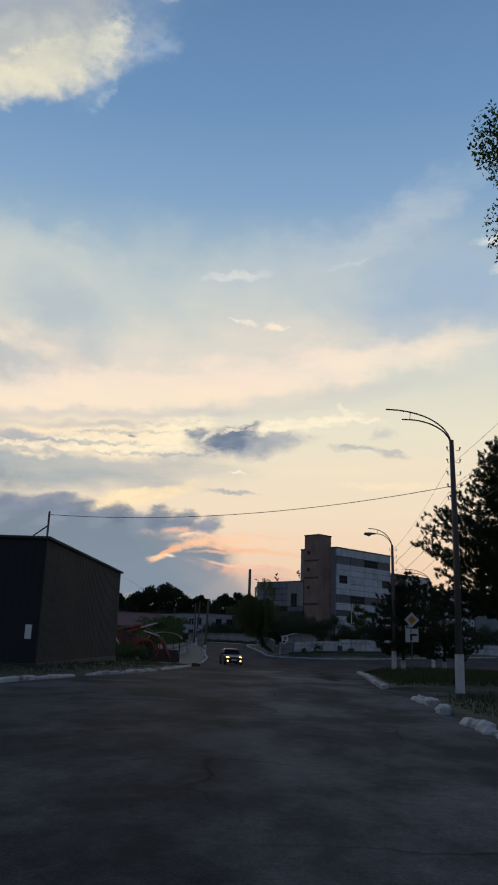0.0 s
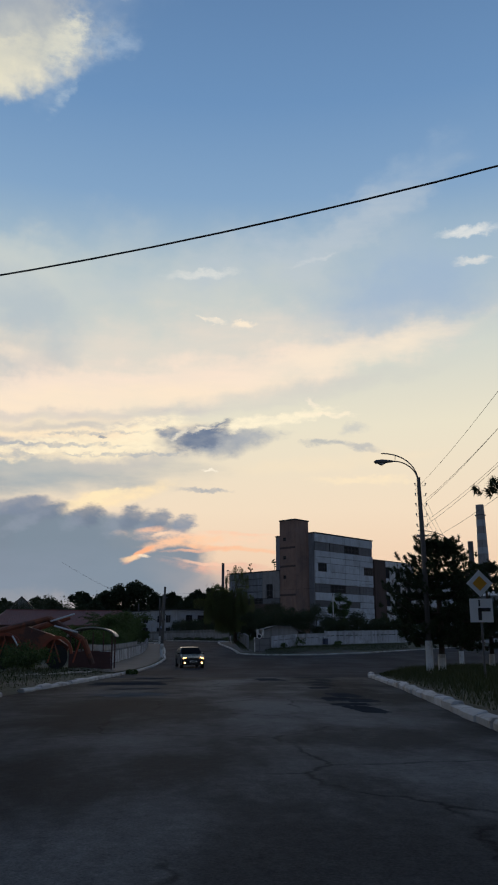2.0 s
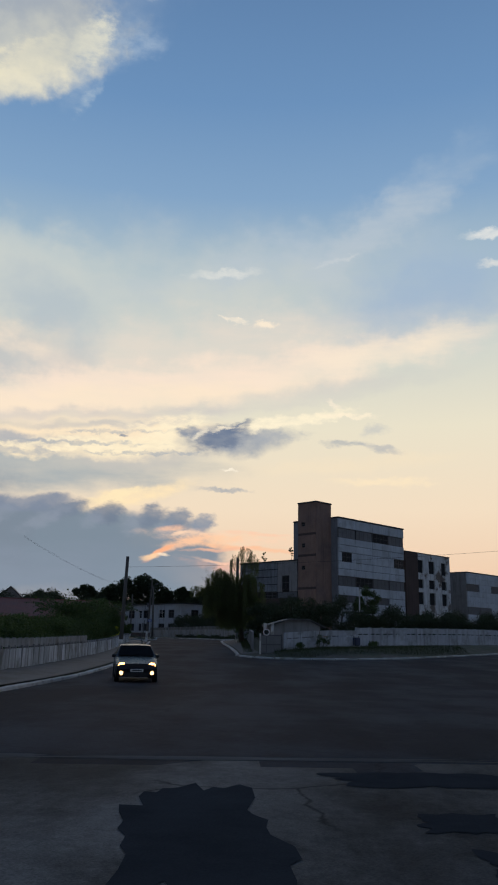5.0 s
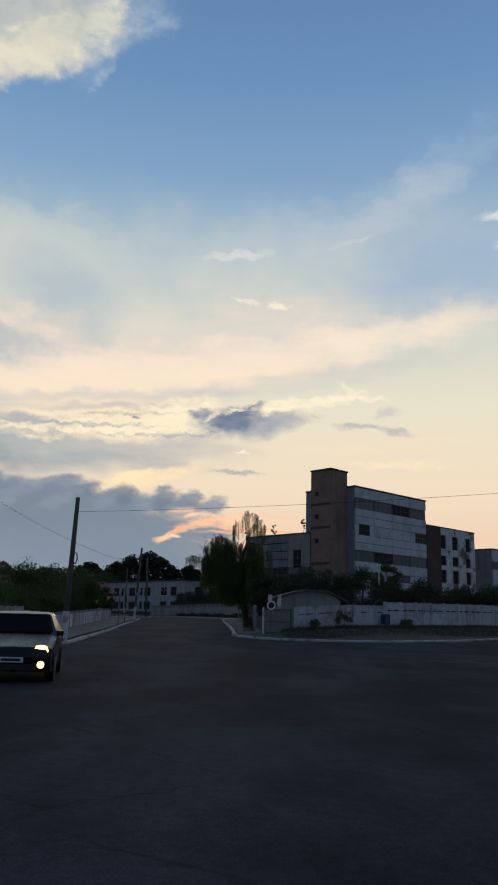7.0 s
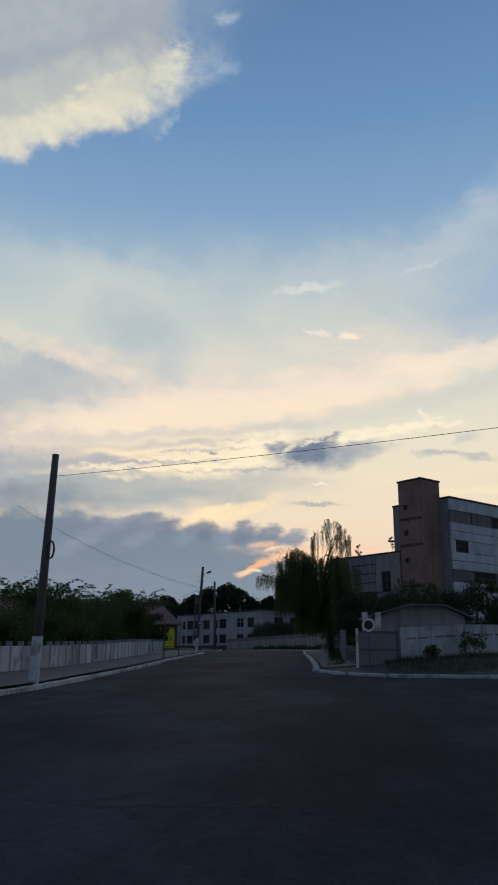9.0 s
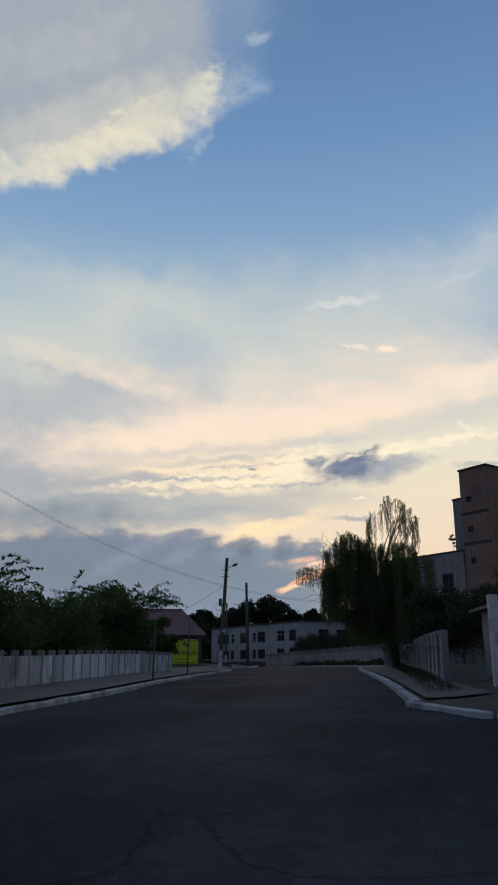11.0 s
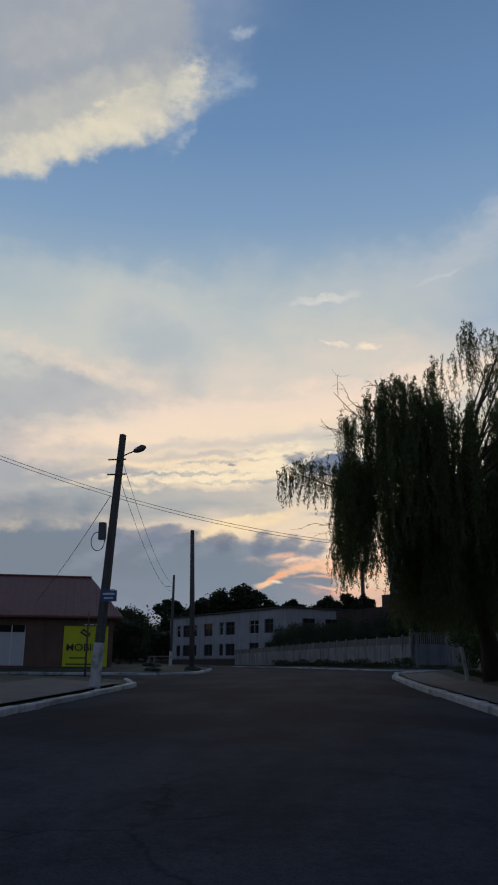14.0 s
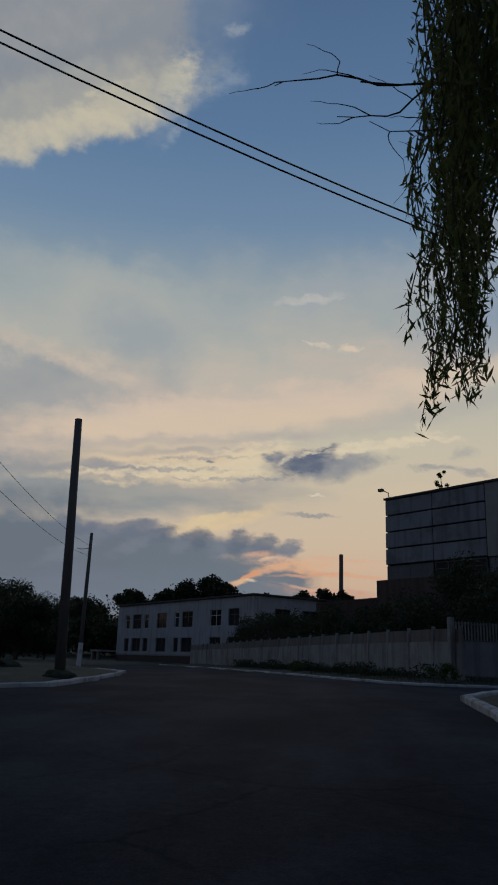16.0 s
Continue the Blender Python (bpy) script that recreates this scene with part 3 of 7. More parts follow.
GRASS = leaf_material("grass_blade", (0.028, 0.046, 0.016), (0.056, 0.066, 0.026), 0.3)


# ---- mesh helpers ----
def box(bm, x0, x1, y0, y1, z0, z1, m=None):
    vs = [bm.verts.new((x, y, z)) for z in (z0, z1) for y in (y0, y1) for x in (x0, x1)]
    for f in ((0, 2, 3, 1), (4, 5, 7, 6), (0, 1, 5, 4), (2, 6, 7, 3), (0, 4, 6, 2), (1, 3, 7, 5)):
        bm.faces.new([vs[k] for k in f])
    if m is not None:
        for v in vs:
            v.co = m @ v.co
    return vs


def tube(bm, pts, radii, sides=8, cap=True):
    """A tapered tube along a line of points."""
    rings = []
    for k, p in enumerate(pts):
        p = Vector(p)
        d = Vector(pts[min(k + 1, len(pts) - 1)]) - Vector(pts[max(k - 1, 0)])
        q = d.to_track_quat("Z", "Y")
        r = radii[k] if isinstance(radii, (list, tuple)) else radii
        rings.append([bm.verts.new(p + q @ Vector((math.cos(a) * r, math.sin(a) * r, 0))) for a in (2 * math.pi * i / sides for i in range(sides))])
    for a, b in zip(rings, rings[1:]):
        for i in range(sides):
            bm.faces.new((a[i], a[(i + 1) % sides], b[(i + 1) % sides], b[i]))
    if cap:
        bm.faces.new(rings[-1])
        bm.faces.new(rings[0][::-1])


def prism(bm, outline, y0, y1):
    """An outline in x and z, drawn out along y."""
    a = [bm.verts.new((x, y0, z)) for x, z in outline]
    b = [bm.verts.new((x, y1, z)) for x, z in outline]
    bm.faces.new(a), bm.faces.new(b[::-1])
    for k in range(len(a)):
        j = (k + 1) % len(a)
        bm.faces.new((a[j], a[k], b[k], b[j]))


def soften(bm, width=0.02, segments=1):
    bmesh.ops.bevel(bm, geom=bm.edges[:], offset=width, segments=segments, affect="EDGES", profile=0.6)


def mesh_of(name, bm, mat, smooth=False):
    bmesh.ops.recalc_face_normals(bm, faces=bm.faces[:])
    me = bpy.data.meshes.new(name)
    bm.to_mesh(me)
    bm.free()
    me.materials.append(mat)
    if smooth:
        for p in me.polygons:
            p.use_smooth = True
    return me


def part(name, bm, mat, parent=None, label="", smooth=False):
    ob = new(name, mesh_of(name, bm, mat, smooth))
    ob.parent = parent
    if label:
        ob["label"] = label
    return ob


def piece(name, me, parent, m):
    """One more object on a shared mesh, under its thing."""
    ob = new(name, me)
    ob.parent = parent
    ob.matrix_basis = m
    return ob


def thing(name, label, category, m=None, group="", kind=""):
    ob = new(name)
    ob.empty_display_size = 0.2
    if m is not None:
        ob.matrix_basis = m
    return tagged(ob, label, category, group, kind)


def soup(name, verts, faces, mat, parent=None, label=""):
    me = bpy.data.meshes.new(name)
    me.from_pydata(verts.tolist() if isinstance(verts, np.ndarray) else verts, [], faces.tolist() if isinstance(faces, np.ndarray) else faces)
    me.materials.append(mat)
    ob = new(name, me)
    ob.parent = parent
    if label:
        ob["label"] = label
    return ob


def leaf_cards(centres, size, rng, aspect=0.5, hang=0.0, out=None):
    """Small pointed leaves at the given places: vertices and faces."""
    n = len(centres)
    d = rng.normal(size=(n, 3))
    if out is not None:
        d = d * 0.8 + out
    d[:, 2] -= hang * 2.0
    d /= np.linalg.norm(d, axis=1)[:, None] + 1e-9
    s = np.cross(d, rng.normal(size=(n, 3)))
    s /= np.linalg.norm(s, axis=1)[:, None] + 1e-9
    ln = size * rng.uniform(0.6, 1.4, (n, 1))
    v = np.stack([centres - d * ln * 0.5, centres + s * ln * aspect * 0.5, centres + d * ln * 0.5, centres - s * ln * aspect * 0.5], 1).reshape(-1, 3)
    return v, np.arange(4 * n).reshape(-1, 4)


# ---- lie of the land ----
GROUND_Y = [-300, -40, 0, 16, 30, 45, 56, 70, 82, 92, 104, 116, 128, 139, 150, 160, 170, 180, 200, 250, 300, 4000]
GROUND_Z = [0.1, 0.05, 0, -0.18, -0.25, -0.52, -0.76, -1.09, -1.22, -1.11, -0.98, -0.77, -0.46, -0.33, -0.2, -0.03, 0.16, 0.28, 0.36, 0.36, 0.3, 0.3]


def profile(y):
    return sum(np.interp(y + o, GROUND_Y, GROUND_Z) for o in (-5, -2.5, 0, 2.5, 5)) / 5


ROAD = [(-12, -20), (-9.5, 5), (-7.4, 17), (-6.0, 25), (-4.7, 31), (-4.0, 38), (-3.7, 48), (-3.75, 58), (-3.9, 68), (-3.95, 80), (-3.95, 90), (-4.05, 98),
        (-4.75, 107), (-5.35, 117), (-6.05, 127), (-6.75, 135), (-7.5, 143), (-7.95, 149), (-8.6, 156), (-10, 160), (-14, 162), (-44, 166),
        (-44, 170), (-15, 168.5), (-10.6, 168.6), (-9.4, 171), (-9.6, 176), (-10.4, 182), (-11.4, 187), (-13.5, 190), (-19, 193), (-21, 205)]
ROAD += [(-22.5, 225), (-21.8, 246), (-12, 220), (-5, 200), (0.4, 185), (2.6, 182.8), (10, 184.5), (40, 190), (40, 183), (12, 179.5), (6, 178.5), (3.2, 176),
         (1.45, 171.5), (1.05, 165), (1.35, 157), (1.85, 148), (2.35, 138), (2.85, 128), (3.25, 120), (3.5, 113), (4.5, 110.2), (6, 108.7), (9, 107.9),
         (13, 109.2), (17.5, 112.8), (21.8, 117.5), (36, 133.5), (60, 158), (60, 112), (25, 75), (13, 62.5), (10, 60), (8.4, 57), (7.6, 53)]
ROAD += [(7.0, 47), (6.2, 40), (5.2, 32), (4.6, 26), (12, 25.2), (12, 22.3), (4.6, 21.6), (4.45, 19.4), (4.1, 15.3), (3.9, 12.5), (3.5, 8), (3, -20)]
EDGE = np.array(ROAD, float)


def road_distance(x, y):
    """How far a place lies outside the road's edge; negative on the road."""
    x, y = np.asarray(x, float), np.asarray(y, float)
    best, inside = np.full(x.shape, 1e9), np.zeros(x.shape, bool)
    for a, b in zip(EDGE, np.roll(EDGE, -1, 0)):
        ab = b - a
        s = np.clip(((x - a[0]) * ab[0] + (y - a[1]) * ab[1]) / (ab @ ab), 0, 1)
        best = np.minimum(best, np.hypot(x - a[0] - s * ab[0], y - a[1] - s * ab[1]))
        cross = (a[1] > y) != (b[1] > y)
        xi = a[0] + (y - a[1]) / (b[1] - a[1] if b[1] != a[1] else 1e-9) * ab[0]
        inside ^= cross & (x < xi)
    return np.where(inside, -best, best)


def ground_z(x, y):
    x, y = np.asarray(x, float), np.asarray(y, float)
    d = road_distance(x, y)
    bank = 0.17 + 0.42 * np.clip((x - 4) / 7, 0, 1) * np.clip((y - 106) / 5, 0, 1) * np.clip((150 - y) / 12, 0, 1)
    t = np.clip(d / 3.5, 0, 1)
    return profile(y) + np.where(d < 0, -0.07, 0.1 * np.clip(d / 0.3, 0, 1) + bank * t * t * (3 - 2 * t))


def gz(x, y):
    return float(ground_z(np.array([x]), np.array([y]))[0])


def grid_sheet(xs, ys, zf, keep=None):
    X, Y = np.meshgrid(xs, ys)
    v = np.stack([X.ravel(), Y.ravel(), zf(X.ravel(), Y.ravel())], 1)
    nx, ny = len(xs), len(ys)
    i = (np.arange(ny - 1)[:, None] * nx + np.arange(nx - 1)[None]).ravel()
    f = np.stack([i, i + 1, i + nx + 1, i + nx], 1)
    if keep is not None:
        k = keep(X.ravel(), Y.ravel())
        f = f[k[f].any(1)]
    return v, f


def rough_ground(x, y):
    z = ground_z(x, y)
    d = np.clip(road_distance(x, y) - 0.5, 0, 1)
    return z + d * 0.035 * (np.sin(x * 2.1 + y * 0.7) * np.sin(y * 1.7 - x * 0.4) + 0.6 * np.sin(x * 5.3 - y * 3.1) * np.sin(y * 4.7 + x))


xs = np.concatenate([[-4000, -1500, -700, -300, -150, -90, -60], np.arange(-44, 44.1, 0.4), [60, 90, 150, 300, 700, 1500, 4000]])
ys = np.concatenate([[-300, -100, -50, -30], np.arange(-20, 200.1, 0.45), [206, 214, 225, 240, 260, 300, 400, 600, 1000, 2000, 4500]])
v, f = grid_sheet(xs, ys, rough_ground)
tagged(soup("ground", v, f, SOIL), "dark verge of patchy grass and bare soil", "ground", kind="structure")
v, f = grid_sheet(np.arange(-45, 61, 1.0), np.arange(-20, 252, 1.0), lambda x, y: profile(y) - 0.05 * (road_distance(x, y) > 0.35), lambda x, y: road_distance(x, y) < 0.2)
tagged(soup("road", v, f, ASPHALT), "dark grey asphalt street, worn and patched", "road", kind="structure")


def decal(name, cx, cy, rx, ry, turn, mat, label, seed, lift=0.007, points=44, square=0.0):
    """A thin ragged layer on the asphalt, following its fall; square gives a cut patch with nearly straight sides."""
    rng = np.random.default_rng(seed)
    bm = bmesh.new()
    rim = []
    rr = 1 + (0.32 - 0.24 * square) * np.convolve(rng.normal(size=points + 2), [0.25, 0.5, 0.25], "valid") + 0.06 * rng.normal(size=points)
    for k in range(points):
        a = 2 * math.pi * k / points
        c, s = math.cos(a), math.sin(a)
        q = 1 + square * (1 / max(abs(c), abs(s)) - 1)
        x0, y0 = rx * rr[k] * c * q, ry * rr[k] * s * q
        x, y = cx + x0 * math.cos(turn) - y0 * math.sin(turn), cy + x0 * math.sin(turn) + y0 * math.cos(turn)
        rim.append((x, y))
    rings = []
    for s in (1.0, 0.66, 0.33):
        rings.append([bm.verts.new((cx + (x - cx) * s, cy + (y - cy) * s, float(profile(cy + (y - cy) * s)) + lift)) for x, y in rim])
    mid = bm.verts.new((cx, cy, float(profile(cy)) + lift))
    for a, b in zip(rings, rings[1:]):
        for k in range(points):
            bm.faces.new((a[k], a[(k + 1) % points], b[(k + 1) % points], b[k]))
    for k in range(points):
        bm.faces.new((rings[-1][k], rings[-1][(k + 1) % points], mid))
    return tagged(part(name, bm, mat), label, "road patch", "patches on the road", "structure")


# the long mended trench beside the bank: overlapping cuts, then single ones towards the junction
for k, (cx, cy, rx, ry, tn) in enumerate(((4.15, 38.2, 0.34, 1.1, 0.03), (3.75, 36.5, 0.3, 0.7, 0.0), (4.2, 35.9, 0.34, 0.62, 0.0), (3.75, 34.6, 0.4, 0.4, 0.0), (3.8, 33.3, 0.26, 0.9, 0.1),
                                          (4.08, 42.5, 0.34, 0.4, 0.02), (3.98, 42.0, 0.22, 0.36, 0.0), (4.45, 44.5, 0.3, 0.52, 0.0), (4.5, 46.5, 0.3, 0.42, 0.0), (4.8, 47.45, 0.42, 0.2, 0.0), (5.1, 49.4, 0.3, 0.5, 0.0), (5.05, 50.7, 0.34, 0.35, 0.0),
                                          (5.2, 52.8, 0.85, 0.5, 0.02), (3.1, 50.4, 0.5, 1.7, 0.1), (-1.2, 41.9, 0.7, 0.35, 0.0), (-1.9, 46.6, 1.2, 1.5, 0.1), (-1.5, 53.0, 0.75, 1.0, 0.1))):
    decal("asphalt_patch", cx, cy, rx, ry, tn, PATCH, "darker cut asphalt patch in the worn road", 40 + k, 0.0045 + 0.0003 * k, 44, 0.75)
for k, (cx, cy, rx, ry, tn) in enumerate(((3.4, 54.3, 2.9, 0.16, 0.03), (-0.6, 54.2, 1.6, 0.2, 0.05), (-1.2, 50.3, 1.1, 0.5, 0.1), (-2.6, 29.5, 0.7, 0.6, 0.3), (-3.6, 26.0, 0.8, 0.5, 0.2), (-1.0, 38.8, 1.0, 1.1, 0.1), (-2.6, 18.5, 1.0, 0.6, 0.1))):
    decal("dust_patch", cx, cy, rx, ry, tn, DIRT_PATCH, "pale dusty patch on the road", 80 + k, 0.0042)


def crack(name, pts, width, label, seed):
    """An open crack: a thin dark jagged band across the asphalt."""
    rng = np.random.default_rng(seed)
    bm = bmesh.new()
    line = []
    for a, b in zip(pts, pts[1:]):
        n = max(2, int(math.dist(a, b) / 0.12))
        line += [(a[0] + (b[0] - a[0]) * i / n, a[1] + (b[1] - a[1]) * i / n) for i in range(n)]
    rows = []
    for x, y in line:
        x, y, w = x + rng.normal() * 0.025, y + rng.normal() * 0.05, width * rng.uniform(0.3, 1.2)
        rows.append([bm.verts.new((x - w, y - w, float(profile(y - w)) + 0.012)), bm.verts.new((x + w, y + w, float(profile(y + w)) + 0.012))])
    for a, b in zip(rows, rows[1:]):
        bm.faces.new((a[0], a[1], b[1], b[0]))
    return tagged(part(name, bm, CRACK), label, "road crack", "cracks in the road", "structure")


for k, (pts, w) in enumerate((([(-0.1, 5.5), (0.25, 5.8), (0.65, 6.05)], 0.008), ([(0.7, 43.1), (1.1, 45.5), (1.3, 48.0), (1.55, 51.2)], 0.012), ([(3.3, 40.5), (3.42, 43.5), (3.36, 46.2)], 0.006), ([(2.8, 46.4), (3.5, 46.2)], 0.012), ([(4.5, 40.0), (4.62, 42.0), (4.5, 43.8)], 0.006),
                              ([(2.2, 37.6), (3.1, 37.3)], 0.007), ([(-0.4, 47.2), (0.4, 47.6)], 0.012), ([(4.6, 48.1), (5.3, 48.0)], 0.009))):
    crack("road_crack", pts, w, "dark jagged crack in the old asphalt", 60 + k)
v, f = grid_sheet(np.arange(-13, 13.1, 0.5), np.arange(-20, 54.6, 0.5), lambda x, y: profile(y) + 0.003 - 0.05 * (road_distance(x, y) > 0.35) - 0.012 * (y > 53.9 + 0.35 * np.sin(x * 2.3) + 0.2 * np.sin(x * 7.1)), lambda x, y: road_distance(x, y) < 0.2)
tagged(soup("old_road", v, f, OLD_ASPHALT), "older greyer asphalt, cracked and patched", "road", kind="structure")


# ---- kerbs: single stones ----
def stone(seed, length, width, height, rim):
    bm = bmesh.new()
    box(bm, -length / 2, length / 2, -width / 2, width / 2, -0.12, height)
    soften(bm, rim, 1)
    rng = random.Random(seed)
    for vert in bm.verts:
        vert.co += Vector((rng.uniform(-1, 1), rng.uniform(-1, 1), rng.uniform(-1, 1))) * rim * 0.35
    return mesh_of("kerbstone", bm, KERB)


def kerb(name, pts, label, height=0.13, length=0.96, width=0.2, rim=0.03, wobble=0.01, skip=0.0, mat=KERB, seed=1):
    rng = random.Random(seed)
    top = thing(name, label, "kerb", kind="structure")
    kinds = [stone(seed * 10 + k, length, width, height, rim) for k in range(4)]
    for me in kinds:
        me.materials[0] = mat
    pts = [Vector(p) for p in pts]
    along = 0.0
    for a, b in zip(pts, pts[1:]):
        d = b - a
        while along < d.length:
            p = a + d.normalized() * along
            if rng.random() >= skip:
                slope = (float(profile(p.y + 0.5)) - float(profile(p.y - 0.5))) * d.normalized().y
                piece("kerbstone", kinds[rng.randrange(4)], top,
                      pose(p.x + rng.uniform(-1, 1) * wobble, p.y, float(profile(p.y)) + rng.uniform(-1.5, 0.6) * wobble, rng.uniform(-1, 1) * wobble * 120, -math.degrees(math.atan(slope)) + rng.uniform(-1, 1) * wobble * 40, math.degrees(math.atan2(d.y, d.x)) + rng.uniform(-1, 1) * wobble * 90))
            along += length + 0.03
        along -= d.length
    return top


kerb("kerb", ROAD[2:7], "broken whitewashed kerb along the shed", 0.13, 0.96, 0.2, 0.04, 0.035, 0.12, seed=2)
kerb("kerb", ROAD[6:20], "whitewashed concrete kerb along the footway", seed=3)
kerb("kerb", ROAD[22:31], "whitewashed kerb round the corner island", 0.12, seed=4)
kerb("kerb", ROAD[33:40], "low whitewashed kerb below the wall", 0.1, seed=5)
kerb("kerb", ROAD[40:52], "whitewashed kerb at the willow corner", 0.16, 0.96, 0.24, seed=6)
kerb("kerb", ROAD[51:60], "thin whitewashed kerb below the bank", 0.12, seed=7)
kerb("kerb", [(8.5, 57.6), (7.7, 53.5), (7.0, 47), (6.2, 40), (5.2, 32), (4.62, 26.2)], "heavy whitewashed kerb blocks", 0.16, 1.0, 0.24, 0.05, 0.02, seed=8)
kerb("kerb", [(4.6, 21.4), (4.45, 19.4), (4.1, 15.3), (3.9, 12.5), (3.5, 8), (3.2, 0)], "loose rounded whitewashed kerb blocks", 0.15, 0.62, 0.26, 0.07, 0.07, 0.3, seed=9)


kerb("edging", [(3.55, 160), (3.6, 151), (3.75, 140), (3.95, 130), (4.3, 117)], "thin whitewashed edging behind the footway", 0.14, 0.96, 0.09, 0.02, 0.02, 0.2, seed=10)
kerb("edging", [(-6.75, 76), (-6.7, 92), (-6.6, 104), (-7.0, 115), (-7.9, 128), (-8.9, 140)], "thin whitewashed edging at the fence's foot", 0.12, 0.96, 0.09, 0.02, 0.02, 0.2, seed=11)


# ---- footways ----
def strip(name, pts, width, mat, label, lift=0.012):
    """A paved band along a line, on the ground."""
    bm = bmesh.new()
    rows = []
    line = [Vector(p) for p in pts]
    fine = []
    for a, b in zip(line, line[1:]):
        n = max(1, int((b - a).length / 1.0))
        fine += [a + (b - a) * (k / n) for k in range(n)]
    fine.append(line[-1])
    for k, p in enumerate(fine):
        d = (fine[min(k + 1, len(fine) - 1)] - fine[max(k - 1, 0)]).normalized()
        side = Vector((-d.y, d.x))
        rows.append([])
        for s in (-0.03, 0.13, 0.3, 0.5, 0.75, 1.0):
            q, g = p + side * width * s, p + side * width * max(s, 0.16)
            rows[-1].append(bm.verts.new((q.x, q.y, gz(g.x, g.y) + lift + 0.03)))
    for a, b in zip(rows, rows[1:]):
        for k in range(5):
            bm.faces.new((a[k], a[k + 1], b[k + 1], b[k]))
    return tagged(part(name, bm, mat), label, "footway", kind="structure")


strip("footway", [(-4.1, 60), (-4.25, 80), (-4.25, 90), (-4.4, 98.5), (-5.1, 107), (-5.7, 117), (-6.4, 127), (-7.1, 135), (-7.85, 143), (-8.3, 149), (-8.85, 155)], 2.6, PAVING, "dusty grey footway beside the fence")
strip("footway", [(1.5, 168), (1.5, 160), (2.15, 148), (2.65, 138), (3.15, 128), (3.55, 120), (3.8, 114)], 1.5, PAVING, "dusty grey footway under the willow")
strip("footway", [(-10.9, 188), (-9.95, 182), (-9.2, 176), (-9.0, 171.5)], 3.4, PAVING, "bare dusty corner island")


# ---- fences ----
def panel_fence(name, pts, panel, height, label, mat, post_h=0.0, post_w=0.16, recess=True, lean=0.4, seed=1, post_mat=None, base=0.0):
    rng = random.Random(seed)
    top = thing(name, label, "fence", kind="structure")
    bm = bmesh.new()
    if not recess:
        box(bm, 0.0, panel - post_w - 0.01, -0.06, 0.06, 0, height)
    else:
        box(bm, 0.0, panel - post_w - 0.01, -0.05, 0.06, 0, height * 0.66)
        for a in (0.0, panel / 2 - 0.1, panel - post_w - 0.13):
            box(bm, a, a + 0.12, -0.04, 0.05, height * 0.66, height * 0.66 + 0.09)
        box(bm, 0.0, panel - post_w - 0.01, -0.05, 0.06, height * 0.66 + 0.09, height)
        box(bm, 0.0, panel - post_w - 0.01, -0.085, -0.05, height - 0.1, height)
        box(bm, 0.0, panel - post_w - 0.01, -0.085, -0.05, 0, 0.3)
        for a in (0.0, panel - post_w - 0.15):
            box(bm, a, a + 0.14, -0.085, -0.05, 0.3, height * 0.66)
            box(bm, a, a + 0.14, -0.085, -0.05, height * 0.66 + 0.09, height - 0.1)
        box(bm, -0.02, panel - post_w + 0.01, -0.12, 0.08, height, height + 0.05)
    slab = mesh_of("panel", bm, mat)
    bm = bmesh.new()
    box(bm, -post_w / 2, post_w / 2, -post_w / 2 - 0.04, post_w / 2, -0.2, height + 0.06 + post_h)
    soften(bm, 0.015)
    post = mesh_of("post", bm, post_mat or mat)
    for a, b in zip(pts, pts[1:]):
        a, b = Vector(a), Vector(b)
        n = max(1, round((b - a).length / panel))
        step = (b - a) / n
        turn = math.degrees(math.atan2(step.y, step.x))
        for k in range(n):
            p, q = a + step * k, a + step * (k + 1)
            z0, z1 = gz(p.x, p.y) + base, gz(q.x, q.y) + base
            tip = -math.degrees(math.atan2(z1 - z0, step.length))
            m = pose(p.x, p.y, z0 - 0.08, rng.uniform(-lean, lean), tip, turn) @ Matrix.Translation((post_w / 2, 0, 0)) @ Matrix.Diagonal((step.length / panel, 1, 1, 1))
            piece("panel", slab, top, m)
            piece("post", post, top, pose(p.x, p.y, z0 - 0.08, rng.uniform(-lean, lean), rng.uniform(-lean, lean), turn))
        piece("post", post, top, pose(b.x, b.y, gz(b.x, b.y) + base - 0.08, 0, 0, turn))
    return top


panel_fence("fence", [(-9.6, 141.5), (-8.5, 128), (-7.6, 115), (-7.2, 105), (-7.1, 92), (-7.2, 80), (-7.2, 68)], 1.12, 0.98, "whitewashed concrete panel fence with narrow posts", FENCE_PATCHY, 0.1, 0.15, False, 1.2, seed=3, post_mat=FENCE_GREY)
panel_fence("upper_fence", [(-7.22, 101.5), (-7.16, 92), (-7.26, 80), (-7.26, 70)], 1.12, 0.38, "bare grey upper course of the panel fence", FENCE_GREY, -0.02, 0.12, False, 0.8, seed=31, base=1.06)
panel_fence("fence", [(14.6, 121.6), (11.9, 118.9), (7.5, 114.4)], 1.95, 1.5, "whitewashed concrete panel fence beside the gate", FENCE_WHITE, 0.0, 0.16, seed=4)
panel_fence("fence", [(60, 163), (36, 141.5), (22, 128.4), (14.75, 121.75)], 1.95, 1.75, "taller whitewashed concrete fence on the bank", FENCE_WHITE, 0.05, 0.16, seed=5)
panel_fence("fence", [(5.0, 167), (5.0, 158), (4.95, 150), (4.9, 136), (4.85, 121)], 2.4, 1.7, "grey concrete panel fence behind the willow", FENCE_GREY, 0.0, 0.18, seed=6)
panel_fence("wall", [(-18.4, 248), (-9.0, 221), (3.6, 185)], 2.5, 1.55, "weathered concrete wall with tall posts", FENCE_GREY, 0.6, 0.11, False, seed=7, base=0.1)
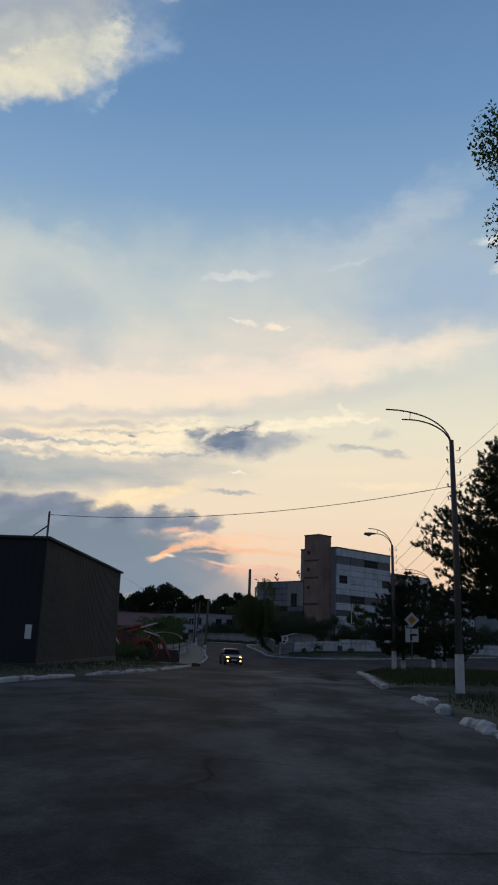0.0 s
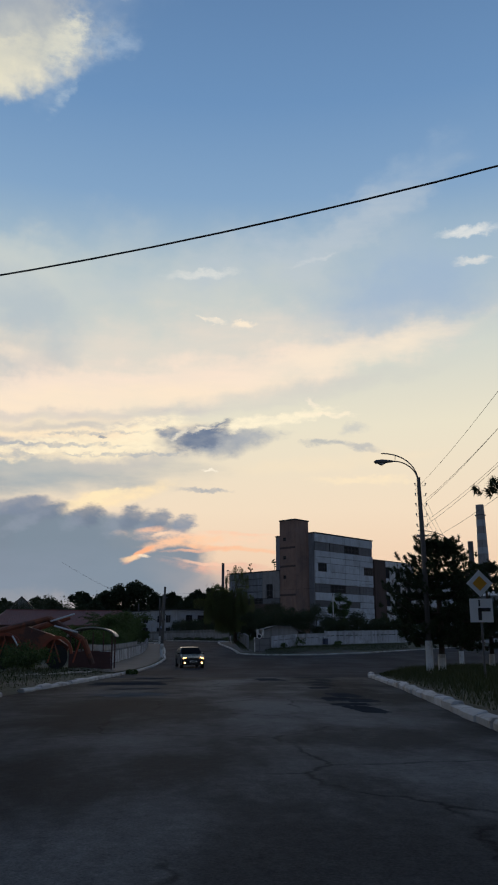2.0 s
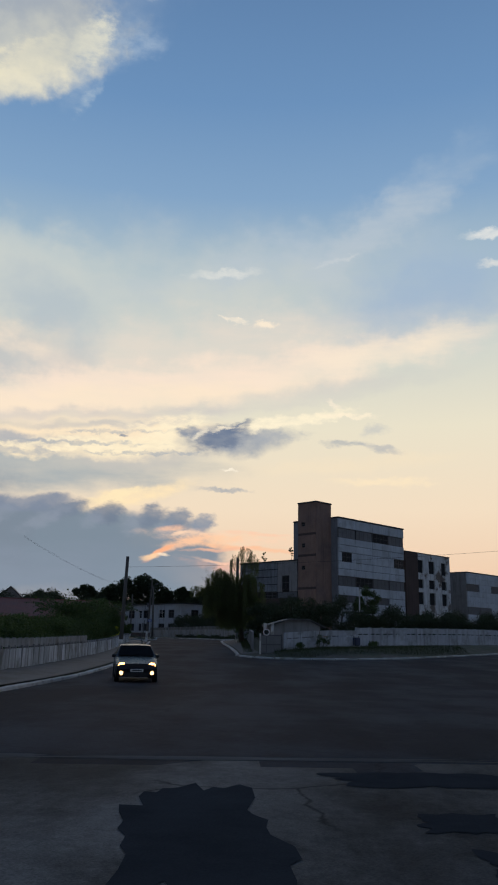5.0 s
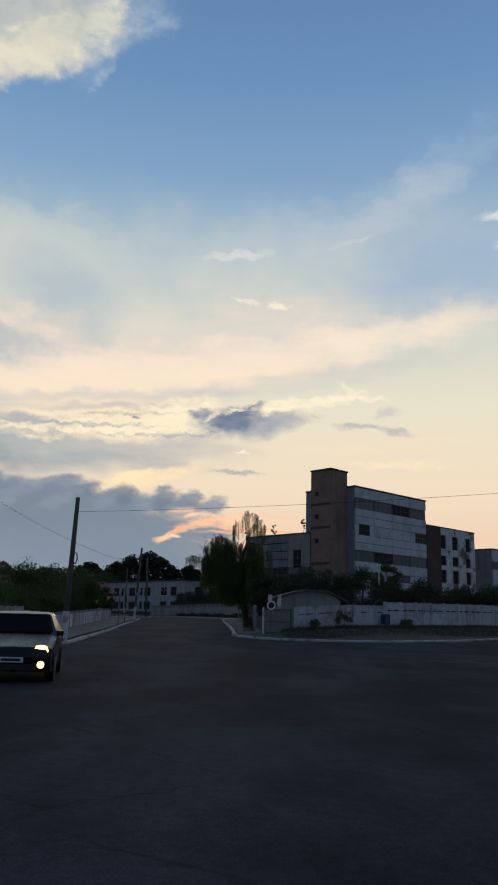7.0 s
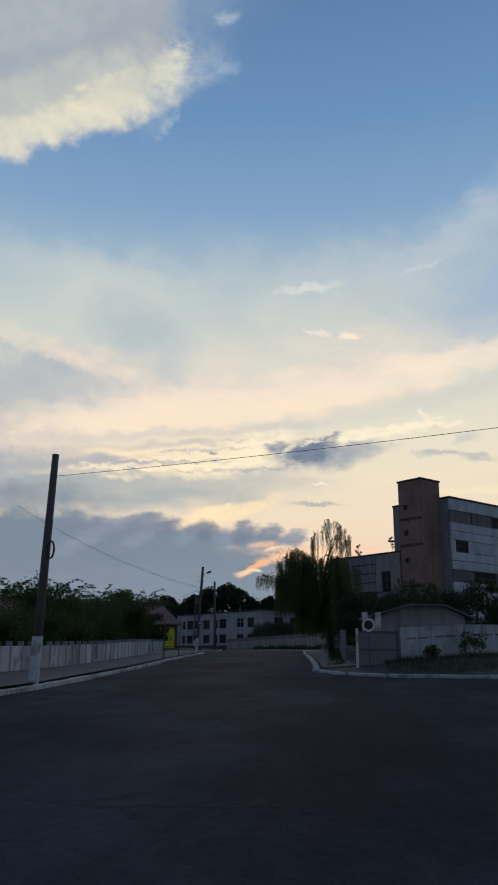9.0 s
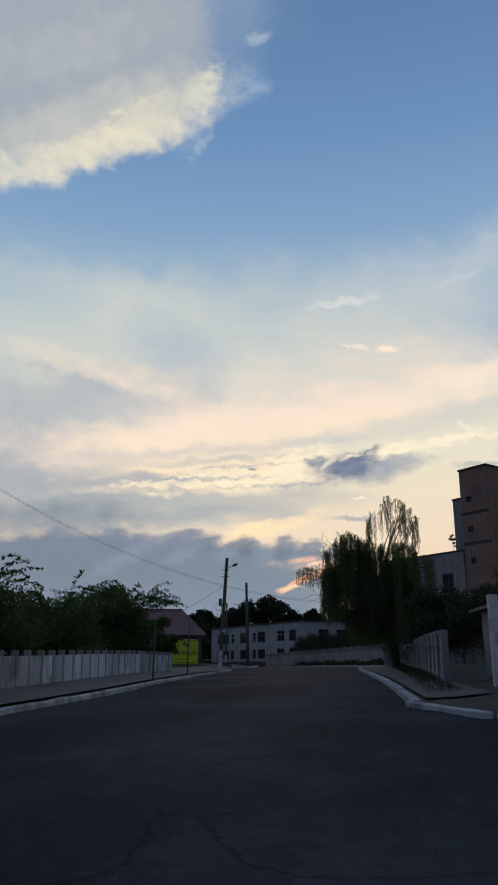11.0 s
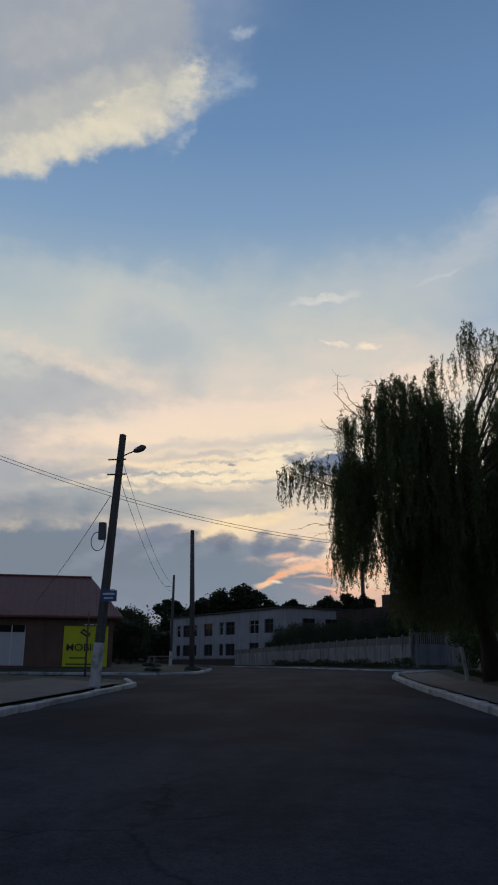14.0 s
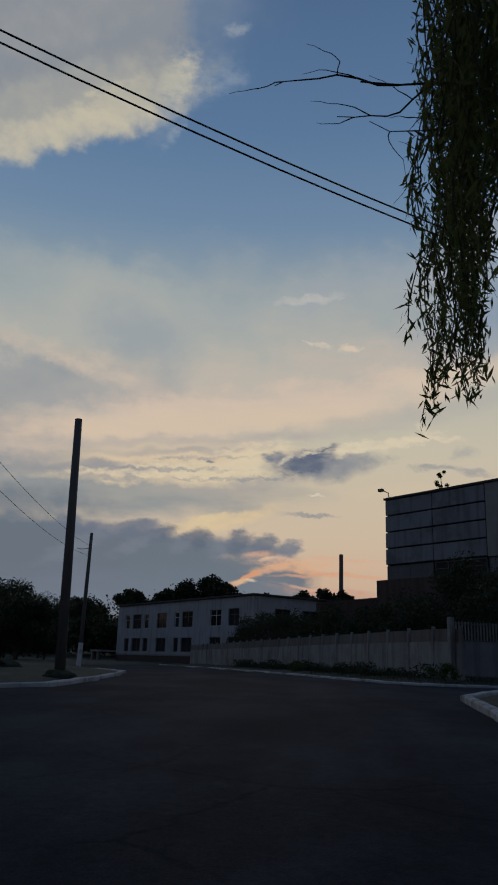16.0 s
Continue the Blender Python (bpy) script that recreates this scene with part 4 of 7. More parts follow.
panel_fence("upper_wall", [(-18.37, 248.1), (-8.93, 221.05), (3.66, 185.05)], 2.5, 0.6, "darker set-back upper course of the concrete wall", material("dark_weathered_concrete", (0.17, 0.155, 0.14), 0.92, 0.2, 0.9, 22, 0.5, 0.015, per_object=0.12, stain=0.5), -0.5, 0.1, False, seed=8, base=1.6)
panel_fence("wall", [(6.14, 186.8), (18, 189.5)], 2.6, 1.6, "grey concrete wall beyond the yard gate", FENCE_GREY, 0.1, 0.2, False, seed=9, base=0.1)


# ---- yard gate in the far wall ----
yard_gate = thing("yard_gate", "grey sheet-steel yard gate with pickets along its top", "gate", pose(3.24, 185.5, gz(3.24, 185.5), 0, 0, 23.0))
gw = 2.82
bm = bmesh.new()
box(bm, 0.16, gw - 0.16, -0.02, 0.02, 0.12, 1.62)
part("leaf", bm, material("grey_gate_sheet", (0.2, 0.21, 0.23), 0.75, 0.2, 1, 20, 0.2, 0.005, stain=0.5), yard_gate)
for z in (0.12, 1.6, 2.3):
    bm = bmesh.new()
    box(bm, 0.14, gw - 0.14, -0.05, 0.0, z, z + 0.06)
    part("rail", bm, STEEL, yard_gate)
for k in range(16):
    bm = bmesh.new()
    x = 0.25 + k * (gw - 0.5) / 15
    box(bm, x - 0.025, x + 0.025, -0.015, 0.015, 1.66, 2.42)
    part("picket", bm, FENCE_GREY, yard_gate)
for x in (0.0, gw):
    bm = bmesh.new()
    box(bm, x - 0.12, x + 0.12, -0.12, 0.12, -0.2, 2.6)
    soften(bm, 0.02)
    part("gatepost", bm, FENCE_GREY, yard_gate)

# ---- panel buildings ----
def window_unit(parent, x0, x1, z0, z1, y=0.0, mullions=1, transom=0.0, broken=False, frame_mat=None, name="window", pane=None):
    """A window in an opening: dark pane set back, frame bars and a sill. broken: a near-black plate painted as the
    room's shade.
    """
    bm = bmesh.new()
    t = 0.07
    box(bm, x0, x1, y - 0.02, y + 0.08, z0, z0 + t)
    box(bm, x0, x1, y - 0.02, y + 0.08, z1 - t, z1)
    box(bm, x0, x0 + t, y - 0.02, y + 0.08, z0 + t, z1 - t)
    box(bm, x1 - t, x1, y - 0.02, y + 0.08, z0 + t, z1 - t)
    for k in range(mullions):
        c = x0 + (x1 - x0) * (k + 1) / (mullions + 1)
        box(bm, c - 0.035, c + 0.035, y - 0.01, y + 0.07, z0 + t, z1 - t)
    if transom:
        c = z0 + (z1 - z0) * transom
        box(bm, x0 + t, x1 - t, y - 0.005, y + 0.06, c - 0.03, c + 0.03)
    win = part(name, bm, frame_mat or STEEL, parent)
    bm = bmesh.new()
    box(bm, x0 + t, x1 - t, y + 0.02, y + 0.04, z0 + t, z1 - t)
    part("pane", bm, DARK_FILL if broken else pane or GLASS, win)
    return win


def panel_wall(parent, length, bays, rows, mat=None, thick=0.3, seed=1, gap=0.022):
    """A wall of long panels, row by row. rows: bottom, top, and a letter a bay: P panel, W window, B near-black plate
    for an open hole, N nothing.
    """
    rng = random.Random(seed)
    w = length / bays
    meshes = {}
    for z0, z1, kinds in rows:
        for b in range(bays):
            k = kinds[b % len(kinds)]
            if k == "P":
                n = max(1, round((z1 - z0) / 1.5))
                h = (z1 - z0) / n
                key = round(h, 3)
                if key not in meshes:
                    bm = bmesh.new()
                    box(bm, gap / 2, w - gap / 2, 0, thick, gap, h - gap / 2)
                    soften(bm, 0.02)
                    meshes[key] = mesh_of("wall_panel", bm, mat or PANEL)
                for i in range(n):
                    piece("wall_panel", meshes[key], parent, Matrix.Translation((b * w, rng.uniform(-0.015, 0.015), z0 + i * h)))
            elif k in "WB":
                window_unit(parent, b * w + 0.12, b * w + w - 0.12, z0 + 0.02, z1 - 0.02, 0.14, 3, 0.5, k == "B", pane=DUSTY_PANE)


# solid block inside a building; painted near-black it stands in for unlit rooms
def core(parent, x0, x1, y0, y1, z0, z1, mat=None, name="wall"):
    bm = bmesh.new()
    box(bm, x0, x1, y0, y1, z0, z1)
    return part(name, bm, mat or CONCRETE, parent)


def slab_roof(parent, x0, x1, y0, y1, z, h=0.25, over=0.2, mat=None):
    bm = bmesh.new()
    box(bm, x0 - over, x1 + over, y0 - over, y1 + over, z, z + h)
    soften(bm, 0.03)
    return part("roof", bm, mat or ROOF_DARK, parent)


TURN = 44.5
block = thing("factory_block", "tall factory block of pale concrete panels with broken window bands", "factory", pose(25, 215.6, 0, 0, 0, TURN))
core(block, 0.32, 24.8, 0.32, 12.9, 0, 26.3, DARK_FILL)
panel_wall(block, 25.1, 4, [(0.2, 8.5, "P"), (8.5, 10.0, "WPWP"), (10.0, 12.0, "P"), (12.0, 14.1, "WBWW"), (14.1, 17.2, "P"), (17.2, 19.3, "NPPN"), (19.3, 22.4, "P"), (22.4, 24.5, "WWBW"), (24.5, 26.6, "P")], seed=2, gap=0.06)
for bx in (0.0, 18.82):
    window_unit(block, bx + (2.0 if bx else 1.2), bx + (4.8 if not bx else 6.1), 17.25, 19.25, 0.14, 3, 0.5, not bx)
    for a, b in ((0.02, 1.17), (4.83, 6.25)) if not bx else ((18.85, 20.8),):
        bm = bmesh.new()
        box(bm, a, b, 0, 0.3, 17.22, 19.28)
        part("wall_panel", bm, PANEL, block)
bm = bmesh.new()
box(bm, 0.0, 0.3, 0.33, 13.0, 0, 26.6)
part("end_wall", bm, material("grey_render", (0.27, 0.28, 0.3), 0.9, 0.2, 0.5, 20, 0.3, 0.01, stain=0.5), block)
bm = bmesh.new()
box(bm, 24.8, 25.1, 0.33, 13.0, 0, 26.6)
part("end_wall", bm, CONCRETE, block)
slab_roof(block, 0, 25.1, 0, 13, 26.62, 0.3, 0.12)

tower = thing("stair_tower", "square red-brick stair tower with small windows, taller than its block", "tower", pose(25, 215.6, 0, 0, 0, TURN))
# brick walls round a shaft filled near-black for its unlit inside, window openings in the two walls towards the street
holes = [(24.6, 25.5), (20.0, 20.9), (15.2, 16.1)]
bm = bmesh.new()
box(bm, -5.2, -0.02, 2.0, 2.35, 0, 29.6)
part("wall", bm, BRICK, tower)
bm = bmesh.new()
box(bm, -0.4, -0.02, 2.37, 7.1, 0, 29.6), box(bm, -4.85, -0.42, 6.75, 7.1, 0, 29.6)
part("wall", bm, BRICK, tower)
bm = bmesh.new()
zs = [0] + [z for h in sorted(holes) for z in h] + [29.6]
for k in range(0, len(zs), 2):
    box(bm, -5.2, -4.87, 2.37, 7.1, zs[k], zs[k + 1])
for a, b in holes:
    box(bm, -5.2, -4.87, 2.37, 5.1, a, b), box(bm, -5.2, -4.87, 6.1, 7.1, a, b)
part("wall", bm, BRICK, tower)
core(tower, -4.5, -0.45, 2.7, 6.7, 0, 28.8, DARK_FILL, "shaft")
for a, b in holes:
    w = window_unit(tower, 5.1, 6.1, a, b, 0, 1, 0.5)
    w.matrix_basis = pose(-5.0, 11.2, 0, 0, 0, -90)
slab_roof(tower, -5.2, 0, 2.0, 7.1, 29.62, 0.3, 0.15)
for z in (22.6, 18.0, 11.0):
    bm = bmesh.new()
    box(bm, -5.215, -5.0, 2.02, 7.08, z, z + 0.5)
    part("lintel_band", bm, DARK_BRICK, tower)

hall = thing("factory_hall", "lower factory hall of pale panels above a dark brick base", "factory", pose(25, 215.6, 0, 0, 0, TURN) @ Matrix.Translation((-5.2, 25.0, 0)) @ pose(0, 0, 0, 0, 0, -90))
core(hall, 0.3, 17.6, 0.32, 22, 0, 17.0, DARK_FILL)
HALL_PANEL = material("darker_concrete_panel", (0.26, 0.285, 0.31), 0.88, 0.16, 0.5, 20, 0.3, 0.01, second=(0.2, 0.215, 0.23), patches=0.45, per_object=0.1, stain=0.45)
panel_wall(hall, 17.7, 3, [(10.7, 17.3, "PPN")], HALL_PANEL, seed=5, gap=0.1)
panel_wall(hall, 17.7, 3, [(9.3, 10.65, "WBW")], seed=6)
bm = bmesh.new()
box(bm, 11.85, 17.65, 0.02, 0.31, 14.2, 17.3), box(bm, 11.85, 13.2, 0.02, 0.31, 10.7, 14.2), box(bm, 15.4, 17.65, 0.02, 0.31, 10.7, 14.2)
part("patched_wall", bm, CONCRETE, hall)
window_unit(hall, 13.25, 15.35, 11.2, 14.1, 0.1, 1, 0.5, True)
bm = bmesh.new()
box(bm, -0.9, 17.65, -0.35, 0.31, 0, 9.25)
part("base_wall", bm, DARK_BRICK, hall)
bm = bmesh.new()
box(bm, 0, 0.29, 0.33, 22, 0, 17.3)
part("end_wall", bm, CONCRETE, hall)
slab_roof(hall, 0, 17.7, 0, 22, 17.32, 0.22, 0.12)
bm = bmesh.new()
tube(bm, [(0.3, 0.3, 17.5), (0.3, 0.2, 18.1), (0.0, -0.4, 18.3)], 0.05, 6)
box(bm, -0.25, 0.25, -0.75, -0.35, 18.15, 18.42)
part("floodlight", bm, STEEL, hall)
annex = thing("boiler_annex", "low dark sheet-roofed annex behind the hall", "annex", pose(-3.5, 250, 0, 0, 0, 8))
bm = bmesh.new()
prism(bm, [(-8, 0), (10, 0), (10, 9.6), (-2, 8.2), (-8, 7.6)], 0, 10)
part("wall", bm, DARK_BRICK, annex)

ruin = thing("ruined_building", "gutted white building with peeling plaster and empty windows", "building", pose(25, 215.6, 0, 0, 0, TURN) @ Matrix.Translation((26.0, 3.4, 0)))
core(ruin, 5.2, 25.2, 0.4, 12, 0, 21.6, DARK_FILL)
xs2, z2 = [4.8, 10.3, 12.6, 15.2, 18.0, 21.2, 23.6, 25.4], [0, 9.6, 12.6, 13.6, 15.8, 17.4, 20.6, 22.2]
for i in range(7):
    for k in range(7):
        if i % 2 == 1 and k % 2 == 1:
            continue
        bm = bmesh.new()
        box(bm, xs2[i], xs2[i + 1], 0, 0.36, z2[k], z2[k + 1])
        part("wall_section", bm, DARK_BRICK if xs2[i] < 10 else RUIN, ruin)
bm = bmesh.new()
box(bm, 4.8, 5.15, 0.38, 12, 0, 22.0)
part("end_wall", bm, DARK_BRICK, ruin)
slab_roof(ruin, 4.8, 25.4, 0, 12, 22.22, 0.2, 0.1)

far_hall = thing("far_workshop", "long low workshop with a flat roof behind the ruin", "workshop", pose(66, 262, 0, 0, 0, TURN))
core(far_hall, 0.3, 40, 0.32, 14, 0, 18.6, DARK_FILL)
panel_wall(far_hall, 40, 6, [(0, 8, "P"), (8, 10, "WWPW"), (10, 14.2, "P"), (14.2, 16.2, "WPWW"), (16.2, 19.2, "P")], seed=8)
slab_roof(far_hall, 0, 40, 0, 14, 19.22, 0.25, 0.15)
bm = bmesh.new()
box(bm, 0, 0.29, 0.33, 14, 0, 19.2)
part("end_wall", bm, CONCRETE, far_hall)
blue_shed = thing("metal_warehouse", "grey-blue metal warehouse with a shallow roof", "warehouse", pose(64, 176, 0, 0, 0, 30))
bm = bmesh.new()
prism(bm, [(0, 0), (34, 0), (34, 9.5), (17, 12.2), (0, 9.5)], 0, 18)
part("wall", bm, material("blue_grey_sheet", (0.2, 0.24, 0.28), 0.6, 0.15, 0.5, 15, 0.2, 0.01, stain=0.3), blue_shed)
bm = bmesh.new()
for a, b in (((-0.4, 9.45), (17, 12.35)), ((17, 12.35), (34.4, 9.45))):
    prism(bm, [a, b, (b[0], b[1] + 0.18), (a[0], a[1] + 0.18)], -0.4, 18.4)
part("roof", bm, material("pale_sheet_roof", (0.34, 0.37, 0.4), 0.5, 0.1, 0.5, 15, 0.1, 0.01, stain=0.3), blue_shed)
chimney = thing("chimney", "tall tapering concrete chimney with pale bands", "chimney", pose(67.7, 216, 0))
bm = bmesh.new()
tube(bm, [(0, 0, 0), (0, 0, 34)], [1.8, 1.0], 20)
part("shaft", bm, CONCRETE, chimney, smooth=False)
for z in (28.5, 25.0, 21.5):
    bm = bmesh.new()
    r = 1.8 - 0.8 * z / 34
    tube(bm, [(0, 0, z), (0, 0, z + 1.6)], [r + 0.03, r - 0.02], 20)
    part("painted_band", bm, PLASTER, chimney)
bm = bmesh.new()
tube(bm, [(0, 0, 31.2), (0, 0, 31.4)], [1.35, 1.35], 20)
part("gallery", bm, STEEL, chimney)
stack = thing("steel_stack", "thin dark steel stack", "chimney", pose(65.6, 219, 0))
bm = bmesh.new()
tube(bm, [(0, 0, 0), (0, 0, 25)], [0.75, 0.7], 12)
part("pipe", bm, STEEL, stack)
mast = thing("boiler_stack", "thin dark chimney far behind the office", "chimney", pose(3.0, 426, 0))
bm = bmesh.new()
tube(bm, [(0, 0, 0), (0, 0, 38.3)], [0.85, 0.7], 12)
part("pipe", bm, STEEL, mast)

# ---- two-storey office ----
office = thing("office_building", "two-storey pale office with dark windows on a low plinth", "office", pose(-34, 272, 0.2, 0, 0, math.degrees(math.atan2(-28, 23.5))))
core(office, 0.3, 36.2, 0.5, 13, 0, 8.0, DARK_FILL)
ox = [0, 2.55, 4.05, 4.95, 7.75, 8.55, 10.05, 12.5, 15.4, 17.55, 18.85, 19.6, 22.45, 26.7, 29.4, 31.0, 33.4, 36.55]
oz = [-0.6, 1.35, 1.85, 3.7, 5.05, 7.1, 8.45]
for i in range(len(ox) - 1):
    for k in range(len(oz) - 1):
        x0, x1, z0, z1 = ox[i], ox[i + 1], oz[k], oz[k + 1]
        if i % 2 == 1 and k in (2, 4):
            # most panes near-black, the rooms' darkness put into their colour
            window_unit(office, x0, x1, z0, z1, 0.18, 1 if x1 - x0 > 2 else 0, 0.65 if k == 4 else 0.0, k == 2 or i % 3 == 0, WHITEPAINT if k == 4 and i % 4 == 1 else STEEL)
        else:
            bm = bmesh.new()
            box(bm, x0, x1, 0, 0.4, z0, z1)
            part("wall_section", bm, DARK_BRICK if k == 0 else PLASTER, office)
bm = bmesh.new()
box(bm, -0.05, 36.6, -0.06, 0.0, 1.3, 1.5)
part("plinth_ledge", bm, CONCRETE, office)
slab_roof(office, 0, 36.55, 0, 13.2, 8.47, 0.22, 0.3)
ex = [0.45, 3.0, 5.2, 7.2, 9.6, 13.0]
for i in range(5):
    for k in range(len(oz) - 1):
        bm = bmesh.new()
        if i % 2 == 1 and k in (2, 4):
            bm.free()
            w = window_unit(office, ex[i], ex[i + 1], oz[k], oz[k + 1], -0.18, 1, 0.65)
            w.matrix_basis = pose(36.5, 0, 0, 0, 0, 90)
        else:
            box(bm, 36.15, 36.55, ex[i], ex[i + 1], oz[k], oz[k + 1])
            part("wall_section", bm, PLASTER, office)
bm = bmesh.new()
box(bm, 0, 0.29, 0.42, 13, -0.6, 8.4)
part("end_wall", bm, PLASTER, office)
porch = thing("porch", "small concrete entrance porch of the office", "porch", pose(-34, 272, 0.2, 0, 0, math.degrees(math.atan2(-28, 23.5))))
bm = bmesh.new()
box(bm, -4.2, -0.1, -2.4, 0.6, 1.7, 1.95)
part("canopy", bm, CONCRETE, porch)
for x in (-4.0, -1.9):
    bm = bmesh.new()
    box(bm, x, x + 0.3, -2.3, -2.0, -0.6, 1.69)
    part("pillar", bm, CONCRETE, porch)

# ---- shop house with the red roof ----
house = thing("shop_house", "long brick shop house with an oxide-red hipped metal roof", "house", pose(-14.9, 174.0, gz(-16, 173.0), 0, 0, 20))
hz = 2.9
xs3 = [-26, -19.4, -17.8, -14.4, -12.8, -9.4, -7.8, -6.6, -5.0, 0]
HOUSE_BRICK = material("brown_brick", (0.17, 0.1, 0.08), 0.9, 0.22, 0.8, 14, 0.5, 0.01, stain=0.3)
for i in range(9):
    x0, x1 = xs3[i], xs3[i + 1]
    bm = bmesh.new()
    if i % 2 == 0:
        box(bm, x0, x1, 0, 0.35, -0.3, hz)
    else:
        low, high = (0.05, 2.35) if i == 7 else (1.0, 2.4)
        box(bm, x0, x1, 0, 0.35, -0.3, low)
        above = bmesh.new()
        box(above, x0, x1, 0, 0.35, high, hz)
        part("lintel_wall", above, HOUSE_BRICK, house)
    part("wall", bm, HOUSE_BRICK, house)
    if i % 2 and i != 7:
        window_unit(house, x0, x1, 1.0, 2.4, 0.12, 1, 0.0, False, WHITEPAINT)
for q in ((-0.35, 0, 0.36, 11.5), (-26, -25.65, 0.36, 11.5), (-25.64, -0.36, 11.15, 11.5)):
    bm = bmesh.new()
    box(bm, *q, -0.3, hz)
    part("wall", bm, HOUSE_BRICK, house)
door = None
bm = bmesh.new()
box(bm, -6.56, -5.04, 0.1, 0.16, 0.08, 1.95)
soften(bm, 0.01)
door = part("door", bm, DOORWHITE, house, "pale double-glazed shop door")
bm = bmesh.new()
box(bm, -6.56, -5.04, 0.1, 0.14, 1.97, 2.33)
part("transom", bm, GLASS, door)
bm = bmesh.new()
for x in (-6.58, -5.82, -5.08):
    box(bm, x, x + 0.06, 0.06, 0.1, 0.08, 2.33)
part("door_frame", bm, WHITEPAINT, door)
bm = bmesh.new()
r0, r1, e = hz, 5.75, 0.5
ring = [bm.verts.new(p) for p in ((-26 - e, -e, r0), (e, -e, r0), (e, 11.5 + e, r0), (-26 - e, 11.5 + e, r0))]
under = [bm.verts.new((v.co.x, v.co.y, r0 - 0.12)) for v in ring]
ridge = [bm.verts.new((-23.4, 5.75, r1)), bm.verts.new((-1.3, 5.75, r1))]
for q in ((ring[0], ring[1], ridge[1], ridge[0]), (ring[2], ring[3], ridge[0], ridge[1]), (ring[1], ring[2], ridge[1]), (ring[3], ring[0], ridge[0]), under[::-1]):
    bm.faces.new(q)
for k in range(4):
    bm.faces.new((ring[k], under[k], under[(k + 1) % 4], ring[(k + 1) % 4]))
roof = part("roof", bm, ROOF_RED, house)
bm = bmesh.new()
for k in range(60):
    x = -26.2 + k * 0.45
    top = min(1.0, (x + 26.6) / 3.2 if x < -20 else 1.0, (0.5 - x) / 1.8 if x > -5 else 1.0)
    if top > 0.05:
        y1, z1 = -e + (5.75 + e) * top, r0 + (r1 - r0) * top
        tube(bm, [(x, -e, r0 + 0.01), (x, y1, z1 + 0.01)], 0.022, 4)
part("standing_seams", bm, ROOF_RED, roof)
bm = bmesh.new()
tube(bm, [(-23.4, 5.75, r1 + 0.03), (-1.3, 5.75, r1 + 0.03)], 0.08, 8)
part("ridge_cap", bm, ROOF_RED, roof)

board = thing("billboard", "yellow shop board lettered in dark brown on the brick wall", "billboard", pose(-14.9, 174.0, gz(-16, 173.0) + 0.03, 0, 0, 20) @ Matrix.Translation((-2.85, -0.12, 0)) @ Matrix.Diagonal((1, 1, 0.92, 1)))
bm = bmesh.new()
box(bm, 0, 2.55, -0.06, 0.1, 0, 2.5)
soften(bm, 0.02)
part("panel", bm, YELLOW, board)
txt = bpy.data.curves.new("lettering", "FONT")
txt.body, txt.size, txt.extrude, txt.align_x, txt.offset = "MOBILĂ", 0.62, 0.01, "CENTER", 0.004
letters = new("lettering", txt)
letters.parent, letters.matrix_basis = board, pose(1.27, -0.08, 0.98, 90, 0, 0)
txt.materials.append(DARKPAINT)
bm = bmesh.new()
for k in range(2):
    box(bm, -0.28, 0.28, 0, 0.02, k * 0.2 - 0.08, k * 0.2 + 0.03, pose(1.2, -0.09, 2.0, 0, 35, 0))
for s in (-0.28, 0.2):
    box(bm, s, s + 0.08, 0, 0.02, -0.08, 0.23, pose(1.2, -0.09, 2.0, 0, 35, 0))
part("emblem", bm, DARKPAINT, board)
bm = bmesh.new()
box(bm, 0.2, 2.3, -0.065, -0.06, 0.12, 0.2), box(bm, 0.4, 1.4, -0.065, -0.06, 0.5, 0.58)
part("small_print", bm, DARKPAINT, board)
bm = bmesh.new()
for k in range(4):
    box(bm, 1.15 + k * 0.32, 1.38 + k * 0.32, -0.22, -0.12, 2.56, 2.63)
part("lamp_rail", bm, WHITEPAINT, board)

# ---- houses on the far rise ----
def far_house(x, y, w, eave, ridge, turn, label):
    h = thing("far_house", label, "house", pose(x, y, 0, 0, 0, turn), "houses on the rise")
    bm = bmesh.new()
    prism(bm, [(-w / 2, 0), (w / 2, 0), (w / 2, eave), (0, ridge - 0.3), (-w / 2, eave)], 0, w * 1.2)
    part("wall", bm, CONCRETE, h)
    for sgn in (-1, 1):
        bm = bmesh.new()
        prism(bm, [(0, ridge - 0.25), (sgn * (w / 2 + 0.5), eave - 0.35), (sgn * (w / 2 + 0.5), eave - 0.1), (0, ridge)], -0.5, w * 1.2 + 0.5)
        part("roof", bm, ROOF_DARK, h)
    for zx in (-w / 4, w / 4):
        win = window_unit(h, zx - 0.6, zx + 0.6, eave - 2.6, eave - 1.2, -0.08, 1, 0.0, False, WHITEPAINT)
    return h


far_house(-58.2, 262, 6.5, 9.9, 13.3, 10, "grey gabled house among trees on the rise")

# ---- dark shed beside the road ----
shed = thing("sheet_shed", "dark windowless shed clad in profiled sheet", "shed", pose(-7.35, 29.3, gz(-9.5, 36) - 0.1, 0, 0, 88.5))
bm = bmesh.new()
prism(bm, [(0, 0), (15.55, 0), (15.55, 4.72), (0, 4.7)], 0, 14)
part("body", bm, DARK_SHEET, shed)
for k in range(51):
    bm = bmesh.new()
    box(bm, 0.15 + k * 0.3, 0.27 + k * 0.3, -0.012, 0.0, 0.3, 4.66)
    part("rib", bm, DARK_SHEET, shed)
for k in range(46):
    bm = bmesh.new()
    box(bm, -0.012, 0.0, 0.15 + k * 0.3, 0.27 + k * 0.3, 0.3, 4.66)
    part("rib", bm, DARK_SHEET, shed)
